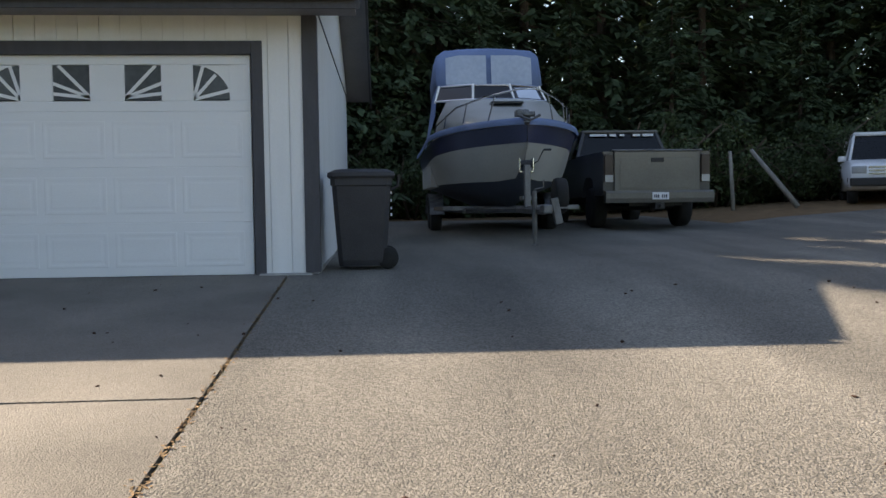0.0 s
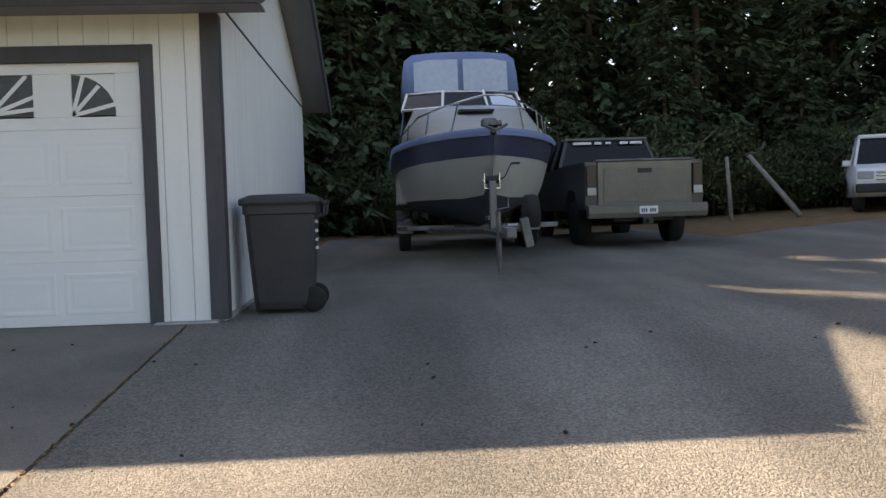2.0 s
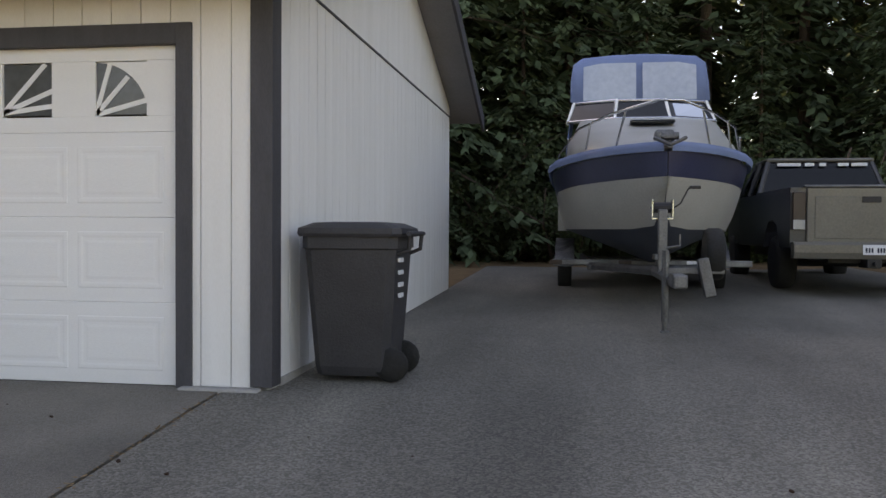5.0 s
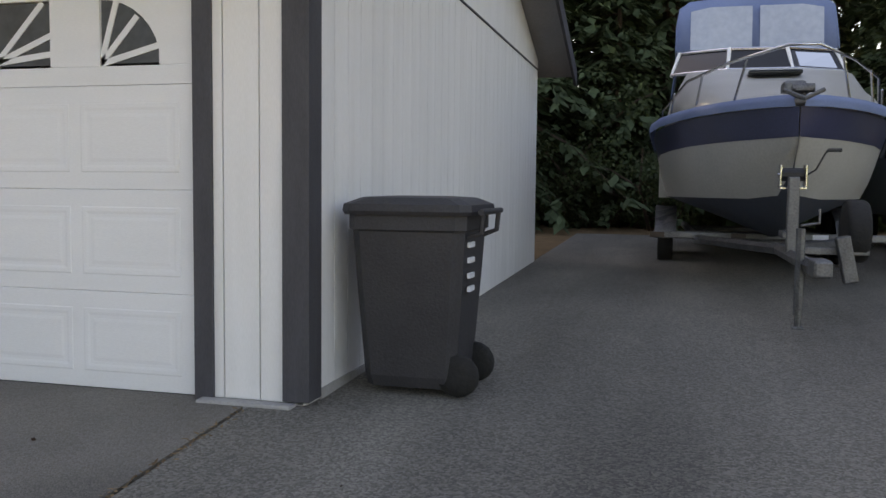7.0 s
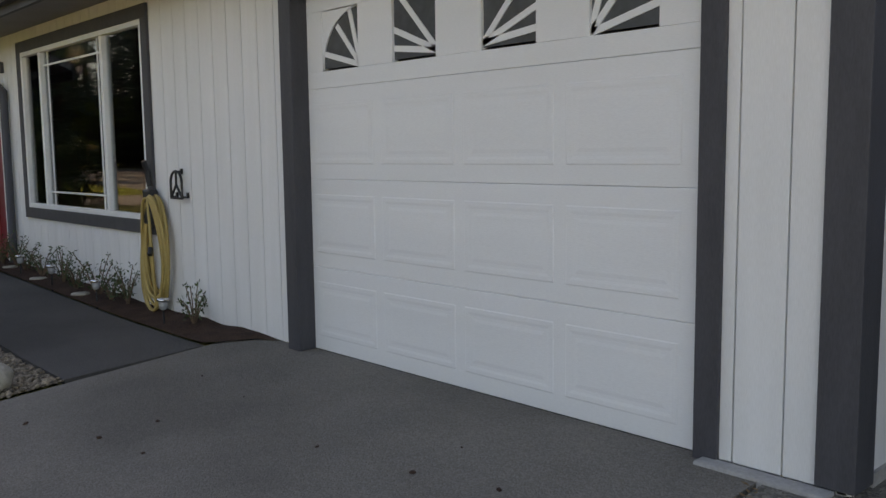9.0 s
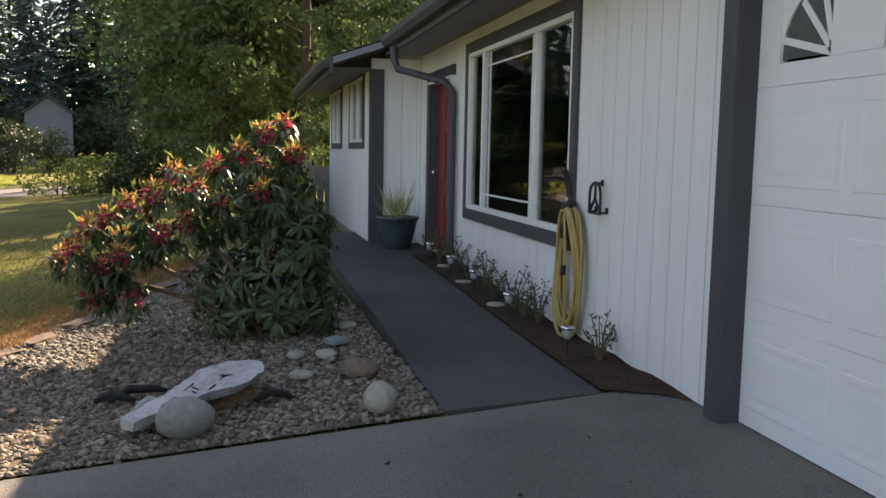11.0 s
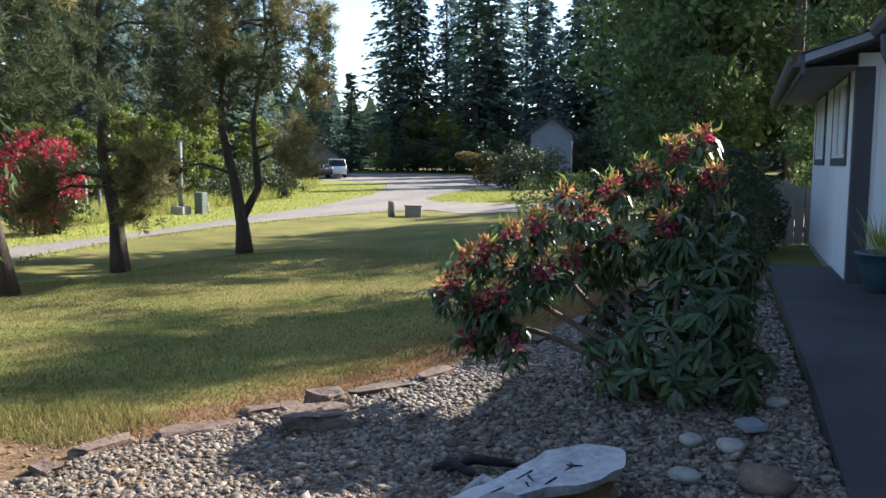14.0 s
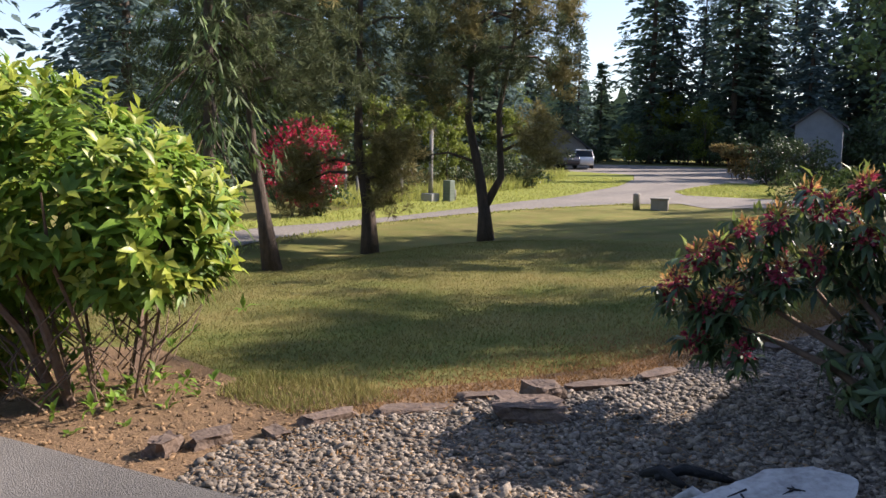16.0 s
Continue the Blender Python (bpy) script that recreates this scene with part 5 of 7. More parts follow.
for k, arm in enumerate(ARMS):
    tip = Vector(arm)
    root = min(KNOTS, key=lambda q: (q - tip).length)
    bend = root.lerp(tip, 0.5) + Vector((0.04 * math.sin(k * 2.3), 0.04 * math.cos(k * 1.7), -0.03 + 0.03 * math.sin(k)))
    bm = B()
    tube(bm, [root, bend, tip], [0.012, 0.009, 0.005], 5, False)
    part("stem", bm, M["stem"], rt, smooth=True)
tips = np.array(ARMS)
mass = [(-0.02, 0.12, 0.55), (0.1, 0.3, 0.35), (-0.1, -0.05, 0.4), (0.0, 0.32, 0.8)]
SP, SD = shoots(mass, [(0.5, 0.42, 0.55), (0.4, 0.36, 0.36), (0.42, 0.4, 0.4), (0.36, 0.3, 0.4)], 240, 0.05, (0.6, 1.2))
knots = np.array([min(KNOTS, key=lambda q: (q - Vector(a)).length) for a in ARMS])
along = np.concatenate([tips + (knots - tips) * q for q in (0.15, 0.3, 0.45, 0.6)]) + rng.normal(size=(len(tips) * 4, 3)) * 0.04
twig = np.concatenate([np.repeat(tips, 3, 0) + rng.normal(size=(len(tips) * 3, 3)) * 0.06, along])
allP, allD = np.concatenate([SP, twig]), np.concatenate([SD, np.tile([0, 0, 1.0], (len(twig), 1))])
P, A = np.repeat(allP, 11, 0), np.repeat(allD, 11, 0)
out = unit(np.cross(A, ball_points(len(P))))
D = unit(out + A * rng.uniform(-0.9, 0.3, (len(P), 1)) + np.array([0, 0, -0.35]))
v, f = folded(P, D, A + 0.01, rng.uniform(0.11, 0.18, len(P)), 0.036, 0.12)
np_part("leaves", v, f, M["rhodo"], rt, "leathery dark green leaves")
up = np.array([t for t in ARMS if t[2] > 0.8] + [(0.0, 0.45, 1.0), (0.1, 0.55, 0.75), (0.15, 0.5, 0.5), (-0.1, 0.4, 1.2)])
P = np.repeat(up, 13, 0) + rng.normal(size=(len(up) * 13, 3)) * 0.05
D = unit(ball_points(len(P)) + np.array([0, 0, 1.3]))
v, f = folded(P + [0, 0, 0.02], D, ball_points(len(P)), rng.uniform(0.07, 0.13, len(P)), 0.024)
np_part("shoot_tip", v, f, M["rhodo_young"], rt, "pale green new shoots")
for k, (x, y, z) in enumerate(ARMS):
    c = np.array((x, y, z)) + np.array([0.03, -0.01, 0.02])
    m = 62
    d = unit(ball_points(m) + np.array([0, 0, 0.1]))
    v, f = folded(c + d * rng.uniform(0.01, 0.075, (m, 1)), unit(d + 0.6 * ball_points(m) + np.array([0, 0, -0.3])), ball_points(m), rng.uniform(0.03, 0.055, m), 0.026)
    tagged(np_part("flower_head", v, f, M["petal_worn"], rt, "wilting red flower cluster"), "wilting red flower cluster", "", "", "stuff")
    if z > 0.5:
        m = 30
        d = unit(ball_points(m) + np.array([0, 0, 0.9]))
        v, f = folded(c + [0, 0, 0.03] + d * rng.uniform(0.02, 0.07, (m, 1)), unit(d + 0.5 * ball_points(m)), ball_points(m), rng.uniform(0.04, 0.07, m), 0.016)
        tagged(np_part("faded_head", v, f, M["petal_old"], rt, "faded orange flower cluster"), "faded orange flower cluster", "", "", "stuff")

# second rhododendron across the lane
fr = broadleaf("rhododendron", "red flowering rhododendron across the lane", 3.3, 1.5, M["rhodo"], -22.5, -13.6, n=3600, size=0.16, category="bush", low=0.08, stems=5)
d = unit(ball_points(420) * np.array([1, 1, 0.9]) + np.array([0.15, 0.25, 0.25]))
P = np.repeat(d * np.array([1.45, 1.45, 1.5]) * rng.uniform(0.85, 1.05, (420, 1)) + np.array([0, 0, 1.75]), 9, 0) + rng.normal(size=(3780, 3)) * 0.06
v, f = quads(P, ball_points(len(P)), 0.10, 0.08)
np_part("bloom_cover", v, f, M["petal"], fr, "red flowers")

# ---- things on the drive ----
def wheel(parent, x, y, z, r, w, name="wheel"):
    """A wheel whose axle runs along x: tyre and rim."""
    bm = B()
    prof = [(r * 0.62, -w / 2), (r * 0.93, -w / 2), (r, -w * 0.32), (r, w * 0.32), (r * 0.93, w / 2), (r * 0.62, w / 2)]
    n = 24
    loft(bm, [[(x + u, y + q * math.cos(2 * math.pi * k / n), z + q * math.sin(2 * math.pi * k / n)) for k in range(n)] for q, u in prof])
    tyre = part(name, bm, M["rubber"], parent, "black rubber tyre", True)
    bm = B()
    prof = [(0.02, -w * 0.30), (r * 0.3, -w * 0.34), (r * 0.55, -w * 0.25), (r * 0.615, -w * 0.46), (r * 0.615, w * 0.46), (r * 0.5, w * 0.3), (0.02, w * 0.3)]
    loft(bm, [[(x + u, y + q * math.cos(2 * math.pi * k / n), z + q * math.sin(2 * math.pi * k / n)) for k in range(n)] for q, u in prof])
    part("rim", bm, M["galv"], tyre, "steel rim", True)


# wheeled bin
bn = thing("wheeled_bin", "charcoal plastic wheeled rubbish bin beside the garage corner", "bin", 0.50, 9.68, ground_z(0.5, 9.68) + 0.012)


def rr(hx, hy, z, c=0.05, ox=0.0):
    """A rectangle with cut corners."""
    return [(ox + sx * (hx - (c if k else 0)), sy * (hy - (0 if k else c)), z) for sx, sy, ks in ((1, 1, (0, 1)), (-1, 1, (1, 0)), (-1, -1, (0, 1)), (1, -1, (1, 0))) for k in ks]


bm = B()
loft(bm, [rr(0.24, 0.22, 0.04), rr(0.25, 0.24, 0.10), rr(0.285, 0.285, 0.62), rr(0.30, 0.30, 0.86), rr(0.315, 0.315, 0.87), rr(0.315, 0.315, 0.95)])
body = part("body", bm, M["bin"], bn)
bm = B()
loft(bm, [rr(0.335, 0.33, 0.945), rr(0.345, 0.34, 0.965), rr(0.34, 0.335, 1.0), rr(0.26, 0.26, 1.035), rr(0.15, 0.15, 1.042)])
part("lid", bm, M["bin"], bn)
bm = B()
for y in (-0.2, 0.2):
    tube(bm, [(0.30, y, 0.83), (0.375, y, 0.86), (0.385, y, 0.965)], 0.014, 6)
tube(bm, [(0.385, -0.26, 0.965), (0.385, 0.26, 0.965)], 0.016, 8)
part("handle", bm, M["bin"], bn)
for z in (0.78, 0.70, 0.62, 0.55):
    bm = B()
    box(bm, 0.296, 0.312, -0.17, -0.06, z, z + 0.026)
    part("lettering_bar", bm, M["plate"], body, "pale printed bar")
for y in (-0.2, 0.2):
    bm = B()
    n = 16
    loft(bm, [[(0.26 + r * math.cos(2 * math.pi * k / n), y + u, 0.115 + r * math.sin(2 * math.pi * k / n)) for k in range(n)] for r, u in ((0.03, -0.03), (0.105, -0.03), (0.115, 0.0), (0.105, 0.03), (0.03, 0.03))])
    part("wheel", bm, M["rubber"], bn, "black wheel", True)

# boat on its trailer
BX, BY0, BL = 2.86, 13.25, 7.4
bt = thing("motor_boat", "blue and white cabin cruiser with blue canvas top on a trailer", "boat", BX, BY0, ground_z(BX, 15))


def station(s):
    """Half beams and heights of keel, chine, band and sheer at a share of the length from the bow."""
    b = 1.3 * min(1.0, (math.sin(min(s / 0.42, 1) * math.pi / 2)) ** 0.62) if s > 0 else 0.0
    keel = 0.50 + 0.95 * max(0, 1 - s / 0.22) ** 1.7
    chine_b = b * (0.55 + 0.3 * smoothstep(0, 0.5, s)) * smoothstep(0.02, 0.2, s)
    chine = max(keel + 0.015, 0.92)
    sheer = 1.80 - 0.12 * smoothstep(0, 0.8, s)
    band = sheer - 0.33
    return b, keel, chine_b, chine, band, sheer


SS = [0, 0.015, 0.04, 0.08, 0.13, 0.19, 0.27, 0.36, 0.48, 0.62, 0.8, 1.0]


def strip(rows_of, name, material, label):
    """A skin through points given for each station, both sides of the hull."""
    bm = B()
    for sgn in (1, -1):
        prev = None
        for s in SS:
            row = [bm.verts.new((sgn * u, s * BL, z)) for u, z in rows_of(s)]
            if prev:
                for a in range(len(row) - 1):
                    bm.faces.new((prev[a], prev[a + 1], row[a + 1], row[a]) if sgn < 0 else (prev[a + 1], prev[a], row[a], row[a + 1]))
            prev = row
    bmesh.ops.remove_doubles(bm, verts=bm.verts, dist=0.001)
    return part(name, bm, material, bt, label, True)


def side_at(s, z):
    b, keel, cb, ch, band, sheer = station(s)
    f = (z - ch) / max(sheer - ch, 1e-3)
    return cb + (b - cb) * max(f, 0) ** 0.75


strip(lambda s: [(0.0, station(s)[1]), (station(s)[2] * 0.55, station(s)[1] + 0.55 * (station(s)[3] - station(s)[1])), (station(s)[2], station(s)[3])], "hull_bottom", M["hull_bottom"], "dark blue bottom paint")
strip(lambda s: [(side_at(s, station(s)[3] + q * (station(s)[4] - station(s)[3])), station(s)[3] + q * (station(s)[4] - station(s)[3])) for q in (0, 0.35, 0.7, 1)], "hull_side", M["hull_white"], "off-white gelcoat side")
strip(lambda s: [(side_at(s, station(s)[4] + q * 0.26) + 0.004, station(s)[4] + q * 0.26) for q in (0, 0.5, 1)], "hull_band", M["hull_blue"], "navy blue band")
strip(lambda s: [(side_at(s, station(s)[5]) + 0.035, station(s)[5] - 0.07), (side_at(s, station(s)[5]) + 0.05, station(s)[5] - 0.02), (side_at(s, station(s)[5]) + 0.03, station(s)[5] + 0.03), (max(0, side_at(s, station(s)[5]) - 0.03), station(s)[5] + 0.035)], "rub_rail", M["canvas"], "pale blue rub rail and gunwale")
# foredeck and cabin
bm = B()
rings = []
for s, hb, zt in ((0.03, 0.16, 1.85), (0.12, 0.66, 1.92), (0.22, 0.92, 2.10), (0.34, 1.04, 2.34), (0.46, 1.08, 2.50), (0.53, 1.10, 2.56)):
    zs = station(s)[5]
    rings.append([(-hb - 0.1, s * BL, zs - 0.02), (-hb, s * BL, zs + (zt - zs) * 0.5), (-hb * 0.82, s * BL, zt - 0.03), (-hb * 0.4, s * BL, zt + 0.01), (hb * 0.4, s * BL, zt + 0.01), (hb * 0.82, s * BL, zt - 0.03), (hb, s * BL, zs + (zt - zs) * 0.5), (hb + 0.1, s * BL, zs - 0.02)])
loft(bm, rings)
deck = part("cabin", bm, M["hull_white"], bt, "white moulded foredeck and cabin", True)
bm = B()
box(bm, -1.22, 1.22, 0.53 * BL, BL, 0.9, 1.70)
part("cockpit", bm, M["hull_white"], bt)
bm = B()
box(bm, -0.28, 0.28, 2.0, 2.5, 2.265, 2.31, 0.02)
part("deck_hatch", bm, M["tinted"], deck, "smoked deck hatch")
for sgn in (-1, 1):
    bm = B()
    box(bm, -0.02, 0.0, -0.35, 0.35, -0.06, 0.06, 0.02, pose(sgn * 1.02 + (0.02 if sgn > 0 else 0), 2.9, 2.0, 0, 0, sgn * -8))
    part("port_light", bm, M["black"], deck, "dark cabin port light")
# windscreen of three panes with white posts
WY, WB, WT = 0.53 * BL, 2.56, 2.87
corners = [(-1.10, WY + 0.35), (-0.40, WY - 0.08), (0.40, WY - 0.08), (1.10, WY + 0.35)]
tops = [(-1.0, WY + 0.62), (-0.36, WY + 0.28), (0.36, WY + 0.28), (1.0, WY + 0.62)]
for i in range(3):
    bm = B()
    quad = [(*corners[i], WB), (*corners[i + 1], WB), (*tops[i + 1], WT), (*tops[i], WT)]
    loft(bm, [[Vector(p) for p in quad], [Vector(p) + Vector((0, 0.008, 0)) for p in quad]])
    part("windscreen_pane", bm, M["tinted"], bt)
for i in range(4):
    bm = B()
    tube(bm, [(*corners[i], WB - 0.02), (*tops[i], WT + 0.02)], 0.024, 6)
    part("windscreen_post", bm, M["white"], bt, "white post")
bm = B()
tube(bm, [(*c, WT + 0.01) for c in tops], 0.022, 6)
tube(bm, [(*c, WB) for c in corners], 0.022, 6)
part("windscreen_rail", bm, M["chrome"], bt)
# canvas top
bm = B()
arch = [(-1.04, 0.0), (-1.06, 0.40), (-1.02, 0.66), (-0.88, 0.76), (-0.4, 0.80), (0, 0.81), (0.4, 0.80), (0.88, 0.76), (1.02, 0.66), (1.06, 0.40), (1.04, 0.0)]
loft(bm, [[(u, WY + 0.62 + dy, WT + 0.02 + v * f + g) for u, v in arch] for dy, f, g in ((0.0, 0.0, 0.02), (0.22, 0.92, 0.0), (0.3, 1.0, 0.0), (0.9, 1.06, 0.0), (1.7, 1.04, -0.03), (2.3, 0.95, -0.1))], close=False)
bmesh.ops.solidify(bm, geom=bm.faces[:], thickness=0.012)
top = part("canvas_top", bm, M["canvas"], bt, "blue canvas top", True)
for a, b in ((-0.86, -0.05), (0.05, 0.86)):
    bm = B()
    pts = []
    for q in range(7):
        u = a + (b - a) * q / 6
        h = 0.60 if abs(u) < 0.6 else 0.60 - 0.2 * (abs(u) - 0.6)
        pts.append((u, h))
    low = [(u, WY + 0.62 + 0.03 - 0.02, WT + 0.06) for u, h in pts]
    high = [(u, WY + 0.62 + 0.03 + 0.10, WT + 0.06 + h) for u, h in pts]
    loft(bm, [low, high], close=False)
    bmesh.ops.solidify(bm, geom=bm.faces[:], thickness=0.006)
    part("vinyl_window", bm, M["vinyl"], top, "clouded clear vinyl window")
for sgn in (-1, 1):
    bm = B()
    loft(bm, [[(sgn * 1.10, WY + 0.5, 2.3), (sgn * 1.03, WY + 0.7, 3.0), (sgn * 0.99, WY + 0.95, 3.45)], [(sgn * 1.2, WY + 2.7, 1.72), (sgn * 1.06, WY + 2.7, 2.6), (sgn * 0.98, WY + 2.5, 3.4)]], close=False)
    bmesh.ops.solidify(bm, geom=bm.faces[:], thickness=0.01)
    part("side_curtain", bm, M["canvas"], bt, "blue canvas side curtain")
# bow rail
def rail_pt(s, sgn, up):
    return (sgn * max(station(s)[0] - 0.10, 0.0), s * BL + 0.05, station(s)[5] + up)


bm = B()
line = [rail_pt(0.40, -1, 0.06), rail_pt(0.36, -1, 0.20), rail_pt(0.2, -1, 0.36), rail_pt(0.09, -1, 0.42), (-0.12, -0.12, 2.24), (0.12, -0.12, 2.24), rail_pt(0.09, 1, 0.42), rail_pt(0.2, 1, 0.36), rail_pt(0.36, 1, 0.20), rail_pt(0.40, 1, 0.06)]
tube(bm, line, 0.015, 6)
rail = part("bow_rail", bm, M["chrome"], bt, "stainless bow rail", True)
for sgn in (-1, 1):
    for s, up in ((0.06, 0.42), (0.15, 0.39), (0.26, 0.30)):
        bm = B()
        tube(bm, [rail_pt(s + 0.02, sgn, 0.02), rail_pt(s, sgn, up)], 0.012, 6)
        part("stanchion", bm, M["chrome"], rail)
bm = B()
box(bm, -0.07, 0.07, -0.18, 0.35, 1.84, 1.88, 0.01)
tube(bm, [(-0.09, -0.14, 1.87), (0.09, -0.14, 1.87)], 0.04, 10)
tube(bm, [(0, -0.2, 1.80), (0, 0.35, 1.94)], 0.018, 6)
tube(bm, [(-0.16, -0.18, 1.85), (0, -0.26, 1.77), (0.16, -0.18, 1.85)], 0.02, 6)
box(bm, -0.1, 0.1, 0.38, 0.62, 1.87, 2.0, 0.03)
part("anchor_roller", bm, M["galv"], bt, "anchor on a steel bow roller")

# trailer
tz = ground_z(BX, 15) + 0.012
tl = thing("boat_trailer", "galvanised boat trailer with jack and winch post", "trailer", BX, BY0, tz)
bm = B()
tube(bm, [(-0.10, -1.9, 0.46), (-0.10, 0.4, 0.46)], 0.055, 6)
tube(bm, [(-0.10, 0.2, 0.46), (-0.75, 2.0, 0.44), (-0.85, 6.6, 0.44)], 0.05, 6)
tube(bm, [(-0.10, 0.2, 0.46), (0.75, 2.0, 0.44), (0.85, 6.6, 0.44)], 0.05, 6)
for y in (1.9, 3.6, 5.4):
    tube(bm, [(-0.8, y, 0.43), (0.8, y, 0.43)], 0.04, 6)
part("chassis", bm, M["galv"], tl)
bm = B()
box(bm, -1.25, 1.25, 2.1, 2.18, 0.44, 0.52, 0.012)
part("front_cross_bar", bm, M["galv"], tl)
for x in (-1.28, -0.4, 0.45):
    bm = B()
    box(bm, x, x + 0.16, 2.088, 2.1, 0.45, 0.51)
    part("reflector", bm, M["tail_red"] if x < 0 else M["plate"], tl, "small reflector plate")
bm = B()
box(bm, -0.145, -0.055, -0.60, -0.52, 0.46, 1.10, 0.012)
box(bm, -0.175, -0.025, -0.58, -0.30, 0.60, 0.66, 0.01)
post = part("winch_post", bm, M["galv"], tl, "pale galvanised winch post")
bm = B()
box(bm, -0.20, -0.185, -0.50, -0.34, 1.02, 1.20, 0.004)
box(bm, -0.005, 0.01, -0.50, -0.34, 1.02, 1.20, 0.004)
tube(bm, [(-0.21, -0.42, 1.12), (0.02, -0.42, 1.12)], 0.012, 6)
box(bm, -0.20, 0.01, -0.50, -0.34, 1.00, 1.02, 0.004)
part("winch_frame", bm, M["chrome"], post, "bright steel winch frame")
bm = B()
tube(bm, [(-0.18, -0.42, 1.12), (-0.01, -0.42, 1.12)], 0.055, 12)
part("strap_drum", bm, M["black"], post, "rolled dark winch strap")
bm = B()
tube(bm, [(0.02, -0.42, 1.12), (0.08, -0.44, 1.16), (0.15, -0.44, 1.30), (0.17, -0.44, 1.32), (0.27, -0.44, 1.32)], [0.008, 0.008, 0.008, 0.016, 0.016], 6)
part("crank_handle", bm, M["black"], post, "black winch crank")
bm = B()
box(bm, -0.16, -0.04, -2.12, -1.85, 0.42, 0.54, 0.02)
part("coupler", bm, M["galv"], tl)
bm = B()
tube(bm, [(-0.16, -1.5, 0.72), (-0.16, -1.5, 0.1)], 0.032, 8)
box(bm, -0.20, -0.12, -1.54, -1.46, 0.0, 0.02, 0.006)
tube(bm, [(-0.16, -1.5, 0.1), (-0.16, -1.5, 0.02)], 0.022, 8)
tube(bm, [(-0.16, -1.5, 0.74), (-0.04, -1.5, 0.76), (-0.04, -1.5, 0.86)], 0.01, 6)
part("jack", bm, M["galv"], tl, "trailer jack")
wheel(tl, 0.42, -0.30, 0.66, 0.26, 0.17, "spare_wheel")
bm = B()
box(bm, -0.06, 0.5, -0.50, -0.44, 0.47, 0.53, 0.008)
box(bm, -0.055, 0.055, -0.05, 0.05, -0.19, 0.19, 0.012, pose(0.32, -0.55, 0.44, 0, -12, 0))
part("spare_bracket", bm, M["galv"], tl, "galvanised bracket holding the spare wheel")
for x in (-1.12, 1.12):
    for y in (4.2, 5.05):
        wheel(tl, x, y, 0.34, 0.33, 0.2)
    bm = B()
    loft(bm, [[(x - 0.14, 4.62 + 0.86 * math.cos(a), 0.36 + r * math.sin(a)) for a in (math.pi * k / 10 for k in range(11))] + [(x + 0.14, 4.62 + 0.86 * math.cos(a), 0.36 + r * math.sin(a)) for a in (math.pi * k / 10 for k in range(10, -1, -1))] for r in (0.40, 0.415)])
    part("mudguard", bm, M["galv"], tl)

# pickup truck, seen from behind
tk = thing("pickup_truck", "dusty taupe pickup truck parked beside the boat", "truck", 5.74, 16.12, ground_z(5.74, 18) + 0.012)
bm = B()
for sgn in (-1, 1):
    side = [(0.05, 0.62), (0.05, 1.42), (2.3, 1.44), (2.3, 0.62), (1.75, 0.60), (1.62, 0.82), (1.40, 0.98), (1.12, 1.0), (0.86, 0.92), (0.68, 0.62)]
    loft(bm, [[(sgn * x, y, z) for y, z in side] for x in (0.80, 0.90, 0.98, 1.0)])
box(bm, -0.82, 0.82, 0.06, 2.3, 0.62, 0.68)
box(bm, -0.82, 0.82, 2.24, 2.3, 0.66, 1.42)
part("bed", bm, M["truck_side"], tk, "dark grey pickup bed")
bm = B()
box(bm, -0.80, 0.80, 0.0, 0.06, 0.64, 1.42, 0.015)
gate = part("tailgate", bm, M["truck"], tk, "dusty taupe tailgate")
bm = B()
box(bm, -0.70, 0.70, -0.008, 0.002, 0.74, 1.30, 0.006)
part("pressed_panel", bm, M["truck"], gate)
bm = B()
box(bm, -0.84, 0.84, -0.02, 0.08, 1.42, 1.455, 0.012)
part("top_cap", bm, M["galv"], gate, "worn pale top edge")
bm = B()
box(bm, -0.12, 0.12, -0.02, 0.0, 1.22, 1.30, 0.008)
part("handle", bm, M["black"], gate, "black latch handle")
for sgn in (-1, 1):
    bm = B()
    box(bm, min(sgn * 0.82, sgn * 0.985), max(sgn * 0.82, sgn * 0.985), -0.012, 0.10, 0.86, 1.36, 0.012)
    lamp_ = part("tail_lamp", bm, M["tail_red"], tk, "red tail lamp")
    bm = B()
    box(bm, min(sgn * 0.825, sgn * 0.98), max(sgn * 0.825, sgn * 0.98), -0.018, 0.05, 0.86, 0.99, 0.006)
    part("reverse_lens", bm, M["lens"], lamp_, "clear reversing lens")
bm = B()
loft(bm, [[(x, y, z) for y, z in ((-0.16, 0.48), (-0.19, 0.56), (-0.19, 0.66), (-0.14, 0.70), (0.0, 0.70), (0.0, 0.48))] for x in (-1.0, -0.9, 0.9, 1.0)])
bmp = part("bumper", bm, M["truck"], tk, "painted step bumper")
bm = B()
box(bm, -0.155, 0.155, -0.202, -0.194, 0.535, 0.665, 0.004)
plate = part("number_plate", bm, M["plate"], bmp, "white number plate with dark characters")


def lettering(text, size, m, material, parent, name="lettering"):
    cu = bpy.data.curves.new(name, "FONT")
    cu.body, cu.size, cu.extrude, cu.align_x, cu.align_y = text, size, 0.001, "CENTER", "CENTER"
    ob = new(name, cu)
    deps = bpy.context.evaluated_depsgraph_get()
    me = bpy.data.meshes.new_from_object(ob.evaluated_get(deps))
    bpy.data.objects.remove(ob)
    me.materials.clear()
    me.materials.append(material)
    out = new(name, me)
    out.parent, out.matrix_basis = parent, m
    return out


